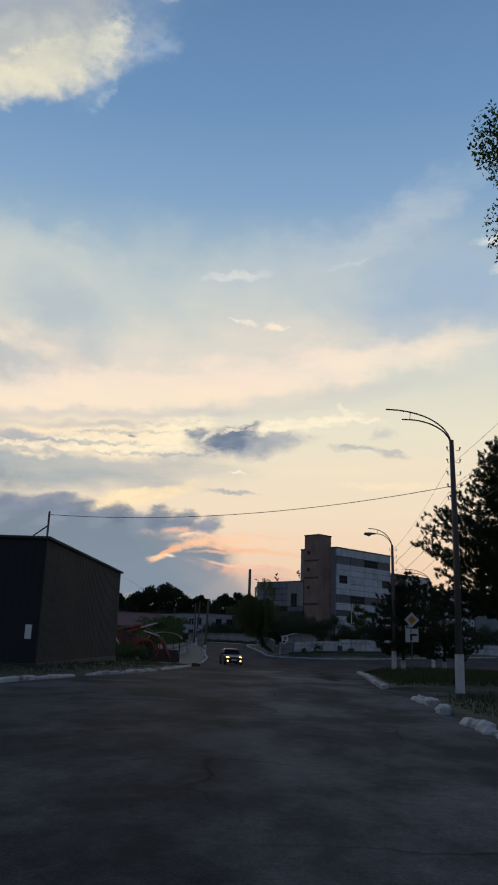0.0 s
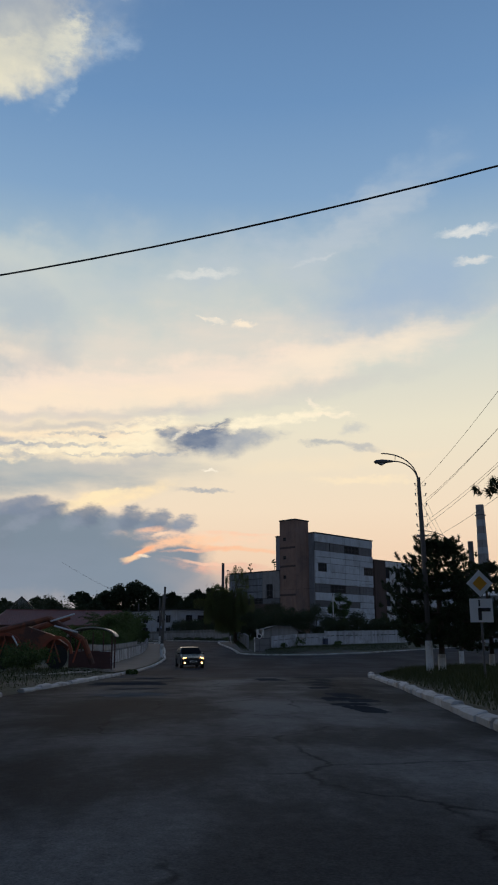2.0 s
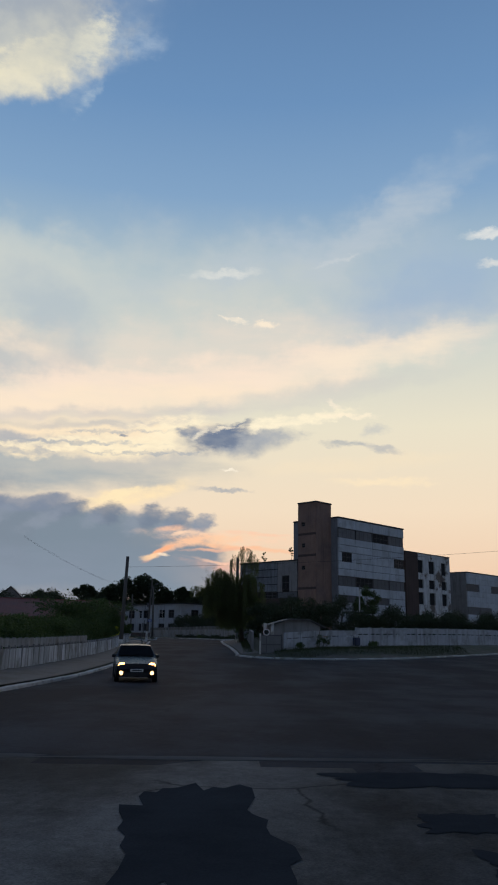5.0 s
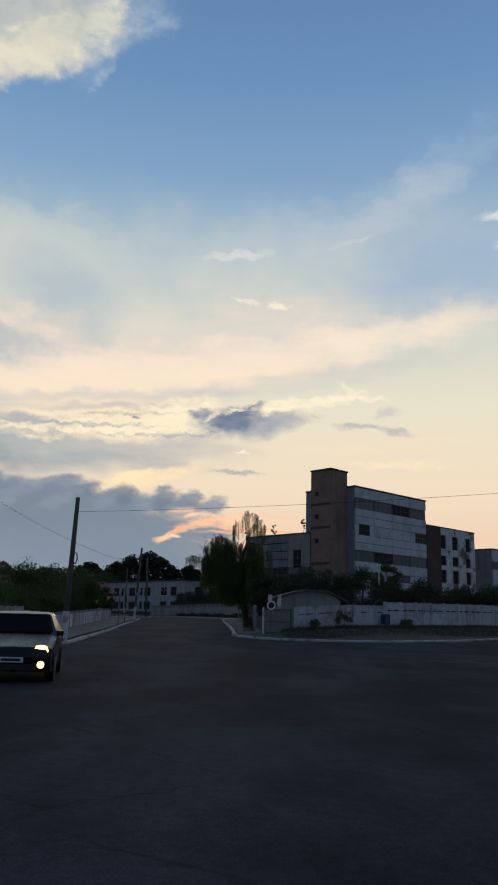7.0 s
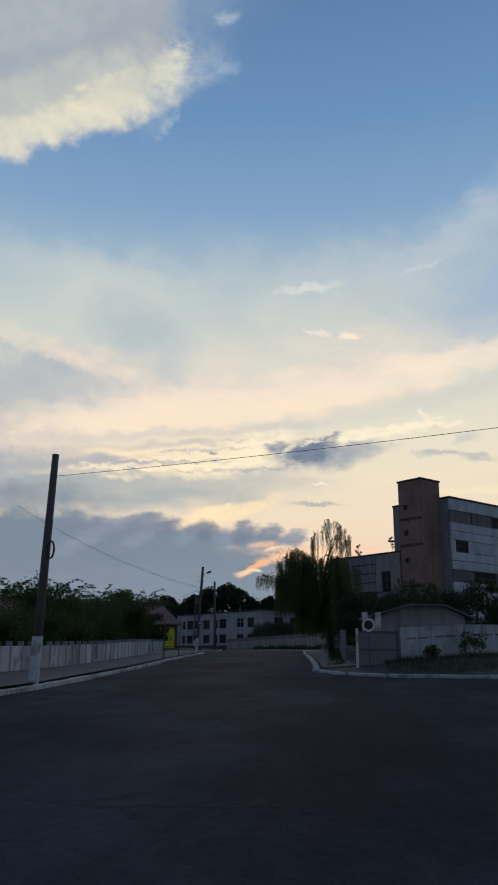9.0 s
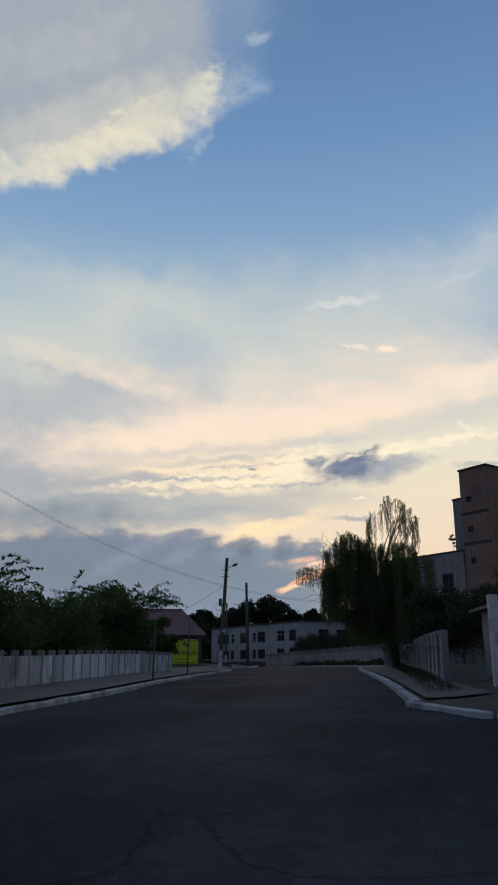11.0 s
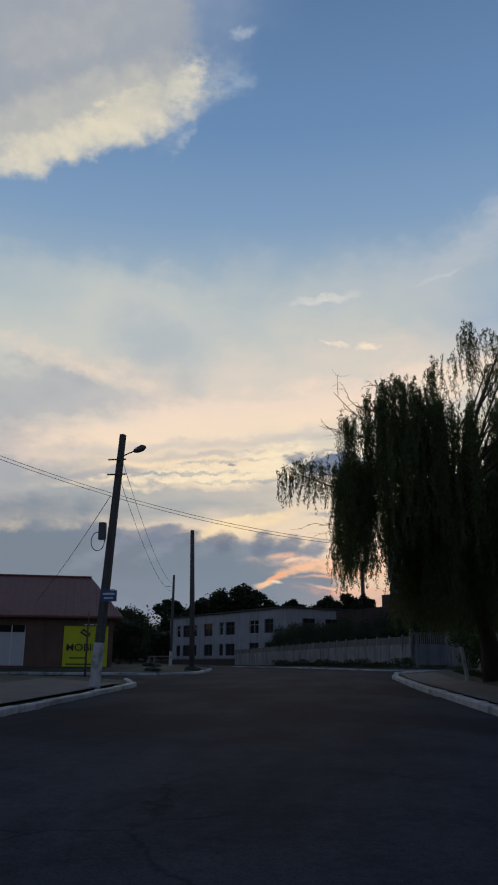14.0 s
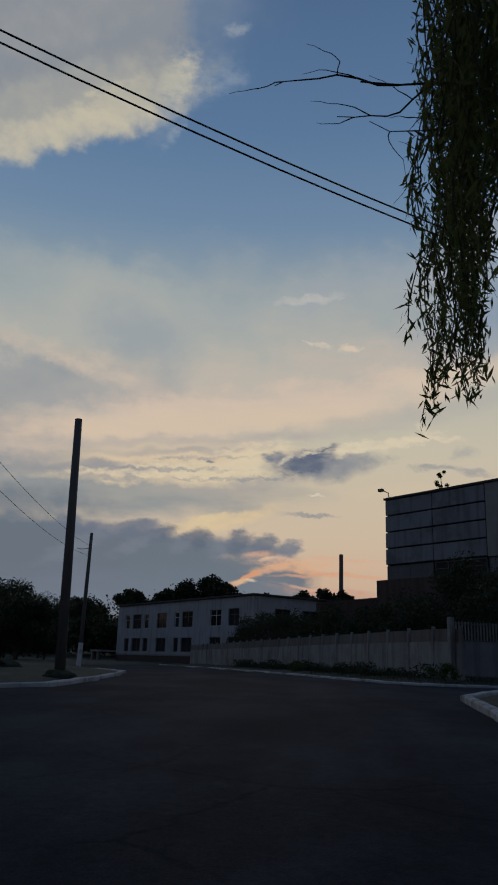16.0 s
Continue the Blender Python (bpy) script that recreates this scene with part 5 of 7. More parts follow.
bm = bmesh.new()
prism(bm, [(-0.12, 4.71), (15.67, 4.73), (15.67, 4.82), (-0.12, 4.8)], -0.12, 14.1)
part("roof", bm, ROOF_DARK, shed)
for q in ((0.0, 15.55, -0.08, 0), (-0.08, 0, -0.08, 14)):
    bm = bmesh.new()
    box(bm, *q, -0.3, 0.25)
    part("plinth", bm, ROOF_DARK, shed)
bm = bmesh.new()
box(bm, -0.05, -0.013, 0.25, 0.48, 1.1, 1.6)
part("meter_plate", bm, WHITEPAINT, shed, "small pale metal plate")

bracket = thing("roof_pole", "short steel pole with a brace on the shed roof", "pole", pose(-7.4, 29.4, gz(-9.5, 36) + 4.68))
bm = bmesh.new()
tube(bm, [(0, 0, -0.1), (0, 0, 0.98)], 0.04, 8)
part("mast", bm, STEEL, bracket)
bm = bmesh.new()
tube(bm, [(-0.6, 0.05, 0.0), (0, 0, 0.45)], 0.026, 6)
part("brace", bm, STEEL, bracket)


# ---- wires ----
def wire(name, a, b, sag, label, r=0.012, n=18):
    a, b = Vector(a), Vector(b)
    c = bpy.data.curves.new(name, "CURVE")
    c.dimensions, c.bevel_depth, c.bevel_resolution = "3D", r, 1
    s = c.splines.new("POLY")
    s.points.add(n)
    for k in range(n + 1):
        p = a.lerp(b, k / n)
        s.points[k].co = (p.x, p.y, p.z - sag * 4 * (k / n) * (1 - k / n), 1)
    c.materials.append(WIRE)
    return tagged(new(name, c), label, "cable", "overhead cables")


# ---- street lamps ----
def street_lamp(x, y, label, second_head=True, top=7.6, out=1.0):
    z = gz(x, y)
    lamp = thing("street_lamp", label, "street lamp", pose(x, y, z), "street lamps on the bank")
    bm = bmesh.new()
    tube(bm, [(0, 0, -0.2), (0, 0, top * 0.55), (-0.06, 0, top)], [0.14, 0.11, 0.075], 12)
    part("pole", bm, POLE, lamp, smooth=True)
    bm = bmesh.new()
    tube(bm, [(0, 0, -0.1), (0, 0, 1.25)], [0.152, 0.145], 12)
    part("limewashed_foot", bm, LIME, lamp, "limewashed foot of the pole")
    arcs = []
    for k, (reach, rise, drop) in enumerate(((2.2 * out, 1.2, 0.0), (1.65 * out, 0.9, -0.1))):
        pts = []
        for i in range(11):
            t = i / 10
            pts.append((-0.06 - reach * t ** 1.8, 0.05 * k, top - 0.2 + rise * math.sin(t * math.pi / 2) ** 0.9 + drop * max(0, t - 0.8)))
        bm = bmesh.new()
        tube(bm, pts, 0.026, 8)
        arcs.append((part("arm", bm, STEEL, lamp, smooth=True), pts[-1]))
    bm = bmesh.new()
    tube(bm, [(-1.45 * out, 0.03, top + 0.66), (-1.42 * out, 0.03, top + 0.94)], 0.012, 6)
    part("stay", bm, STEEL, lamp)
    if second_head:
        p = arcs[1][1]
        bm = bmesh.new()
        tube(bm, [(0.12, 0, 0), (-0.1, 0, 0.0), (-0.35, 0, -0.02), (-0.6, 0, -0.03), (-0.68, 0, -0.03)], [0.04, 0.065, 0.1, 0.085, 0.02], 10)
        head = part("lamp_head", bm, STEEL, lamp, smooth=True)
        head.location = p
        bm = bmesh.new()
        tube(bm, [(-0.22, 0, -0.07), (-0.38, 0, -0.11), (-0.54, 0, -0.07)], [0.045, 0.08, 0.03], 10)
        part("diffuser", bm, CERAMIC, head, smooth=True)
    for k in range(6):
        zz = top - 0.35 - 0.42 * k
        for s in (-1, 1):
            bm = bmesh.new()
            tube(bm, [(s * 0.08, 0, zz), (s * 0.2, 0, zz), (s * 0.22, 0, zz + 0.12)], [0.012, 0.012, 0.035], 6)
            part("insulator", bm, CERAMIC, lamp)
    return lamp


street_lamp(6.85, 25.6, "street lamp with two curved arms on a limewashed pole", False, 8.2)
street_lamp(9.35, 49.9, "curved-arm street lamp behind the pine", True, 7.75, 0.68)
street_lamp(15.9, 67.5, "farther curved-arm street lamp")
for k in range(6):
    za, zb = 7.25 - 0.42 * k, 7.25 - 0.42 * k
    for s in (-0.2, 0.2)[k % 2:k % 2 + 1]:
        wire("cable", (6.85 + s, 25.6, gz(6.85, 25.6) + za), (9.35 + s, 49.9, gz(9.35, 49.9) + zb), 0.3, "thin power line between street lamps", 0.005)
        wire("cable", (9.35 + s, 49.9, gz(9.35, 49.9) + zb), (15.9 + s, 67.5, gz(15.9, 67.5) + zb), 0.25, "thin power line between street lamps", 0.005)
        wire("cable", (6.85 + s, 25.6, gz(6.85, 25.6) + za), (5.6 + s, -14, 7.6 - 0.42 * k), 0.4, "thin power line along the street", 0.005)
wire("cable", (-7.4, 29.4, 5.45), (6.6, 24.95, 6.2), 0.46, "black cable across the street", 0.011)


# ---- timber and concrete poles on the street's other side ----
def utility_pole(x, y, top, lean_x, lean_y, label, r=0.15, white=1.25, square=False):
    z = gz(x, y)
    pole = thing("utility_pole", label, "utility pole", pose(x, y, z), "utility poles")
    bm = bmesh.new()
    tube(bm, [(0, 0, -0.2), (lean_x * 0.5, lean_y * 0.5, (top - z) * 0.5), (lean_x, lean_y, top - z)], [r, r * 0.86, r * 0.7], 4 if square else 12)
    part("shaft", bm, POLE, pole, smooth=not square)
    if white:
        bm = bmesh.new()
        q = white / (top - z)
        tube(bm, [(0, 0, -0.1), (lean_x * q, lean_y * q, white)], [r + 0.012, r * 0.97 + 0.012], 4 if square else 12)
        part("limewashed_foot", bm, LIME, pole, "limewashed foot of the pole")
    return pole


p1 = utility_pole(-4.5, 99.3, 5.98, 0.2, 0.0, "leaning timber pole with a limewashed foot", 0.15, 1.35)
bm = bmesh.new()
ring_pts = [(0.2 + 0.1 * math.cos(a) + 0.1, -0.12, 3.9 + 0.26 * math.sin(a)) for a in np.linspace(0, 2 * math.pi, 17)]
tube(bm, ring_pts, 0.03, 6, False)
part("cable_coil", bm, WIRE, p1)
p2 = utility_pole(-8.6, 151.6, 8.0, 0.45, 0.2, "leaning concrete lamp pole with a limewashed foot", 0.16, 1.35, True)
hgt = 8.0 - gz(-8.6, 151.6)
bm = bmesh.new()
tube(bm, [(0.38, 0.1, hgt - 0.85), (0.65, 0.1, hgt - 0.7), (0.9, 0.1, hgt - 0.6)], 0.022, 6)
part("arm", bm, STEEL, p2)
bm = bmesh.new()
tube(bm, [(0.87, 0.1, hgt - 0.62), (1.0, 0.1, hgt - 0.57), (1.17, 0.1, hgt - 0.5), (1.27, 0.1, hgt - 0.47)], [0.05, 0.1, 0.11, 0.04], 10)
part("lamp_head", bm, STEEL, p2, smooth=True)
bm = bmesh.new()
box(bm, -0.06, 0.16, -0.28, -0.1, 4.5, 5.05, None)
soften(bm, 0.02)
part("junction_box", bm, STEEL, p2)
bm = bmesh.new()
tube(bm, [(-0.08 + 0.22 * math.cos(a), -0.2, 4.45 + 0.3 * math.sin(a)) for a in np.linspace(0, 2 * math.pi, 15)], 0.014, 5, False)
part("cable_coil", bm, WIRE, p2)
for zz in (hgt - 0.35 * 4, hgt - 0.9):
    bm = bmesh.new()
    box(bm, 0.05, 0.65, -0.02, 0.03, zz - 0.02, zz + 0.02)
    part("crossarm", bm, STEEL, p2)
bm = bmesh.new()
tube(bm, [(0.2, -0.16, 2.95), (0.55, -0.16, 2.95)], 0.012, 5)
box(bm, 0.12, 0.62, -0.2, -0.17, 2.58, 2.92)
plate = part("plate", bm, BLUEPAINT, p2, "small dark blue direction plate")
bm = bmesh.new()
box(bm, 0.18, 0.56, -0.206, -0.201, 2.78, 2.84), box(bm, 0.22, 0.52, -0.206, -0.201, 2.66, 2.71)
part("unreadable_line", bm, WHITEPAINT, plate)
utility_pole(-10.18, 174.4, 8.55, -0.17, 0.0, "tall dark timber pole on the corner island", 0.17, 0)
p4 = utility_pole(-16.85, 197.9, 8.45, 0.1, 0.0, "slender concrete pole with a limewashed foot", 0.14, 1.5)
bm = bmesh.new()
tube(bm, [(0.05, 0, 7.2), (-0.45, 0, 7.15), (-0.75, 0, 7.2)], 0.02, 6)
part("bracket", bm, STEEL, p4)
utility_pole(-12.6, 162.5, 2.9, 0.02, 0, "thin steel post by the side street", 0.05, 0)
for px, py, pt, lx in ((-6.15, 125.3, 1.95, 0.06), (-7.2, 135.6, 2.4, 0.1)):
    utility_pole(px, py, pt, lx, 0.0, "thin dark steel post at the footway's edge", 0.04, 0)
utility_pole(3.25, 157.4, 1.75, -0.25, 0.0, "thin pale leaning post beside the willow", 0.06, 1.2)
hoarding = thing("hoarding", "long dark hoarding on two steel posts before the shop house", "hoarding", pose(-12.1, 149.0, gz(-12.1, 149.0), 0, 0, 174))
hz0 = 2.5 - gz(-12.1, 149.0)
bm = bmesh.new()
box(bm, 0.0, 4.6, -0.06, 0.06, hz0, hz0 + 0.9)
soften(bm, 0.02)
part("panel", bm, material("dark_blue_sheet", (0.025, 0.028, 0.038), 0.7, 0.15, 1.0, 20, 0.1, 0.004, stain=0.2), hoarding)
bm = bmesh.new()
for x in (0.0, 4.54):
    box(bm, x, x + 0.06, 0.061, 0.075, hz0, hz0 + 0.9)
for z in (hz0, hz0 + 0.84):
    box(bm, 0.06, 4.54, 0.061, 0.075, z, z + 0.06)
part("border", bm, STEEL, hoarding)
for x in (0.5, 4.0):
    bm = bmesh.new()
    tube(bm, [(x, -0.12, -0.2), (x, -0.12, hz0 + 0.85)], 0.05, 8)
    part("post", bm, STEEL, hoarding)
for d in (0.0, 0.12):
    wire("cable", (-23.07, 141.65, 12.4 - d), (6.2, 162.06, 5.7 - d * 0.8), 3.02, "one of two thin cables slung over the street", 0.008, 40)
wire("cable", (-8.2, 151.8, 7.3), (-16.7, 197.9, 7.6), 0.9, "thin sagging cable between poles", 0.009)
wire("cable", (-8.3, 151.8, 6.8), (-16.7, 197.9, 7.0), 1.1, "thin sagging cable between poles", 0.009)
wire("cable", (-8.4, 151.6, 5.9), (-20, 174.5, 4.4), 0.2, "thin cable down to the shop house", 0.012)
wire("cable", (-4.35, 99.2, 5.25), (30, 90, 7.0), 0.4, "thin cable across the street", 0.008, 40)

utility_pole(26.75, 198.3, 11.0, 0.0, 0.0, "thin pale lamp pole in the factory yard", 0.12, 9.5)

for k, (x, y, r) in enumerate(((-10.15, 174.2, 0.5), (-11.6, 170.6, 0.42), (-13.6, 178.5, 0.6))):
    rng = np.random.default_rng(300 + k)
    bm = bmesh.new()
    bmesh.ops.create_icosphere(bm, subdivisions=3, radius=1.0)
    for v_ in bm.verts:
        q = 1 + 0.25 * math.sin(v_.co.x * 5 + k) * math.sin(v_.co.y * 6 + 2 * k) + 0.08 * rng.normal()
        v_.co = Vector((v_.co.x * r * q, v_.co.y * r * q, max(v_.co.z, -0.1) * r * 0.4 * q))
    mound = part("soil_mound", bm, SOIL, smooth=True)
    mound.location = (x, y, gz(x, y))
    tagged(mound, "low mound of grey soil on the corner island", "soil mound", "mounds on the island")


# ---- road signs ----
sign = thing("road_sign", "priority road sign with a turn plate below on a dark post", "road sign", pose(8.62, 41.1, gz(8.62, 41.1)))
sz = -gz(8.62, 41.1)
bm = bmesh.new()
tube(bm, [(0, 0.05, -0.3), (0, 0.05, sz + 2.85)], 0.035, 8)
part("post", bm, STEEL, sign)
for nm, s, mat, dy in (("board", 0.38, WHITEPAINT, 0.0), ("border", 0.392, BLACKPAINT, 0.012), ("emblem", 0.21, AMBER, -0.012)):
    bm = bmesh.new()
    prism(bm, [(-s, 0), (0, -s), (s, 0), (0, s)], dy - 0.01, dy + 0.01)
    d = part(nm, bm, mat, sign)
    d.location = (0, 0, sz + 2.45)
bm = bmesh.new()
box(bm, -0.33, 0.33, -0.012, 0.012, sz + 1.36, sz + 2.02)
plate = part("plate", bm, WHITEPAINT, sign)
bm = bmesh.new()
box(bm, -0.1, 0.0, -0.02, -0.014, sz + 1.42, sz + 1.72), box(bm, -0.1, 0.26, -0.02, -0.014, sz + 1.66, sz + 1.76), box(bm, -0.075, -0.03, -0.02, -0.014, sz + 1.8, sz + 1.98)
part("mark", bm, BLACKPAINT, plate)

nosign = thing("no_entry_sign", "round no-entry sign with a dark bar on a thin post", "road sign", pose(5.75, 110.6, gz(5.75, 110.6)))
bm = bmesh.new()
tube(bm, [(0, 0.04, -0.2), (0, 0.04, 2.1)], 0.03, 8)
part("post", bm, STEEL, nosign)
for nm, r, mat, dy in (("board", 0.28, WHITEPAINT, 0.0), ("rim", 0.293, REDPAINT, 0.012)):
    bm = bmesh.new()
    tube(bm, [(0, dy - 0.01, 0), (0, dy + 0.01, 0)], r, 28)
    d = part(nm, bm, mat, nosign)
    d.location = (0, 0, 1.85)
bm = bmesh.new()
tube(bm, [(0, -0.022, 1.85), (0, -0.014, 1.85)], 0.19, 28)
box(bm, -0.15, 0.15, -0.03, -0.023, 1.78, 1.92)
part("mark", bm, BLACKPAINT, nosign)

# ---- gatehouse and gate ----
booth = thing("gatehouse", "small plastered gatehouse with a sagging gabled roof", "gatehouse", pose(6.5, 117.2, gz(6.5, 117.2), 0, 0, 6))
for q in ((0, 4.4, 0, 0.25, -0.3, 2.12), (4.15, 4.4, 0.26, 4, -0.3, 2.12), (0, 0.25, 0.26, 1.2, -0.3, 2.12), (0, 0.25, 2.0, 4.0, -0.3, 2.12), (0, 0.25, 1.2, 2.0, 1.98, 2.12), (0.26, 4.14, 3.75, 4.0, -0.3, 2.12)):
    bm = bmesh.new()
    box(bm, *q)
    part("wall", bm, CONCRETE, booth)
bm = bmesh.new()
prism(bm, [(0, 2.125), (4.4, 2.125), (3.4, 2.62), (1.6, 2.66)], 0.02, 0.24)
part("gable", bm, CONCRETE, booth)
bm = bmesh.new()
for a, b in (((-0.35, 2.1), (1.6, 2.66)), ((1.6, 2.66), (3.4, 2.62)), ((3.4, 2.62), (4.9, 1.95))):
    prism(bm, [a, b, (b[0], b[1] + 0.1), (a[0], a[1] + 0.1)], -0.3, 4.3)
part("roof", bm, material("slate_sheet", (0.14, 0.135, 0.13), 0.85, 0.2, 1, 20, 0.3, 0.01, stain=0.4), booth)
bm = bmesh.new()
box(bm, 0.1, 0.16, 1.22, 1.98, -0.1, 1.98)
part("door", bm, WOOD_DARK, booth)
for x in (-0.05, -0.7):
    bm = bmesh.new()
    box(bm, x - 0.12, x + 0.12, -0.5, -0.26, -0.3, 2.3)
    post = part("pillar", bm, LIME, booth)
gate = thing("sheet_gate", "grey sheet-steel gate leaf between limewashed posts", "gate", pose(5.3, 112.4, gz(5.3, 112.4), 0, 0, 32))
bm = bmesh.new()
box(bm, 0.1, 2.1, -0.03, 0.03, 0.05, 1.6)
part("leaf", bm, material("grey_gate_paint", (0.2, 0.2, 0.2), 0.7, 0.2, 1, 20, 0.2, 0.005, stain=0.4), gate)
bm = bmesh.new()
box(bm, 0.1, 2.1, -0.06, -0.03, 0.75, 0.82), box(bm, 0.1, 2.1, -0.06, -0.03, 1.5, 1.6), box(bm, 0.1, 2.1, -0.06, -0.03, 0.05, 0.13)
part("rail", bm, STEEL, gate)
bm = bmesh.new()
tube(bm, [(0, 0, -0.2), (0, 0, 1.7)], 0.06, 10)
part("post", bm, LIME, gate)
bm = bmesh.new()
tube(bm, [(2.18, 0, -0.2), (2.18, 0, 1.65)], 0.06, 10)
part("post", bm, STEEL, gate)
dustbin = thing("waste_bin", "dark blue metal waste bin by the fence", "bin", pose(14.6, 120.7, gz(14.6, 120.7), 0, 0, 40))
bm = bmesh.new()
box(bm, -0.28, 0.28, -0.22, 0.22, 0.1, 0.85)
soften(bm, 0.03, 2)
part("body", bm, BINBLUE, dustbin)
bm = bmesh.new()
for s in (-0.3, 0.3):
    tube(bm, [(s, 0, -0.05), (s, 0, 1.0)], 0.02, 6)
part("stand", bm, STEEL, dustbin)

# ---- bus shelter ----
shelter = thing("bus_shelter", "small bus shelter with an arched sheet roof and maroon side walls", "bus shelter", pose(-5.05, 66.0, gz(-5.5, 67) + 0.02, 0, 0, 4))
for x in (0, -2.4):
    for y in (0.0, 3.0):
        bm = bmesh.new()
        box(bm, x - 0.04, x + 0.04, y - 0.04, y + 0.04, -0.1, 1.95 if x else 1.88)
        part("post", bm, MAROON, shelter)
outer = [(-1.2 + 1.42 * math.cos(a), 1.8 + 0.62 * math.sin(a)) for a in np.linspace(0.12, math.pi - 0.12, 14)]
inner = [(-1.2 + 1.38 * math.cos(a), 1.77 + 0.6 * math.sin(a)) for a in np.linspace(math.pi - 0.12, 0.12, 14)]
bm = bmesh.new()
prism(bm, outer + inner, -0.35, 3.35)
part("roof", bm, material("pale_roof_sheet", (0.5, 0.49, 0.44), 0.5, 0.12, 1, 20, 0.1, 0.004, stain=0.3), shelter)
for y in (-0.02, 1.5, 3.02):
    bm = bmesh.new()
    for a0, a1 in zip(np.linspace(0.12, math.pi - 0.12, 9), np.linspace(0.12, math.pi - 0.12, 9)[1:]):
        tube(bm, [(-1.2 + 1.35 * math.cos(a0), y, 1.74 + 0.58 * math.sin(a0)), (-1.2 + 1.35 * math.cos(a1), y, 1.74 + 0.58 * math.sin(a1))], 0.02, 5)
    part("roof_rib", bm, STEEL, shelter)
for x0, x1, y0, y1 in ((-2.38, -0.05, -0.03, 0.0), (-2.38, -0.9, 3.0, 3.03), (-2.43, -2.4, 0.05, 2.95)):
    bm = bmesh.new()
    box(bm, x0, x1, y0, y1, 0.05, 1.0)
    part("side_panel", bm, MAROON, shelter)
for x in (-1.75, -1.1, -0.5):
    bm = bmesh.new()
    box(bm, x - 0.03, x + 0.03, -0.03, 0.02, 1.0, 2.1)
    part("upright", bm, MAROON, shelter)
bm = bmesh.new()
box(bm, -2.3, -1.9, 0.2, 2.8, 0.42, 0.47)
part("bench", bm, WOOD_DARK, shelter)

# ---- derelict orange machine between shed and shelter ----
wreck = thing("derelict_machine", "faded orange derelict field machine with arched guards and pale rails", "machine", pose(-7.95, 61.0, gz(-8.3, 61.0), 0, 0, 8) @ Matrix.Diagonal((1.02, 1.0, 1.12, 1)))
bm = bmesh.new()
prism(bm, [(-2.4, 0.5), (1.0, 0.5), (1.3, 1.0), (0.4, 1.55), (-0.9, 1.95), (-1.9, 1.7), (-2.5, 1.1)], 0.1, 1.9)
soften(bm, 0.06, 2)
part("hull", bm, RUST, wreck)
for k in range(7):
    bm = bmesh.new()
    x = -2.2 + k * 0.62
    tube(bm, [(x, -0.3, 0.3), (x + 0.35 * (-1) ** k, -0.3, 1.35 + 0.2 * math.sin(k * 2.1))], 0.05, 6)
    part("strut", bm, (ORANGE, RUST)[k % 2], wreck)
for cx, r in ((-1.9, 0.95), (0.7, 0.8)):
    bm = bmesh.new()
    o = [(cx + r * math.cos(a), 0.7 + r * math.sin(a)) for a in np.linspace(0, math.pi, 12)]
    i = [(cx + (r - 0.14) * math.cos(a), 0.7 + (r - 0.14) * math.sin(a)) for a in np.linspace(math.pi, 0, 12)]
    prism(bm, o + i, -0.35, 0.0)
    part("arched_guard", bm, ORANGE, wreck)
    bm = bmesh.new()
    tube(bm, [(cx, -0.25, 0.55), (cx, 0.05, 0.55)], 0.55, 18)
    part("wheel", bm, TYRE, wreck)
for a, b in (((-2.2, 0.2, 1.7), (0.2, 0.2, 2.3)), ((0.2, 0.2, 2.3), (2.0, 0.2, 1.3)), ((2.0, 0.2, 1.3), (2.5, 0.2, 0.2)), ((-1.0, 1.6, 1.7), (1.2, 1.6, 2.4))):
    bm = bmesh.new()
    tube(bm, [a, b], [0.16, 0.13], 8)
    part("boom", bm, RUST, wreck)
for a, b in (((0.3, -0.1, 2.15), (1.5, -0.1, 2.5)), ((0.5, -0.15, 1.95), (1.7, -0.15, 1.65)), ((-1.5, -0.4, 1.5), (-1.2, -0.4, 1.05))):
    bm = bmesh.new()
    tube(bm, [a, b], 0.045, 6)
    part("rail", bm, WHITEPAINT, wreck, "pale painted rail")

# ---- concrete footing strips before the shed ----
for a, b in (((-6.6, 44.5), (-4.9, 58.5)), ((-6.8, 34.0), (-6.4, 42.0))):
    pts = [Vector(a), Vector(b)]
    kerb("edging", [a, b], "half-buried concrete edging beside the shed", 0.24, 1.4, 0.16, 0.03, 0.03, 0.15, KERB_GREY, seed=21)


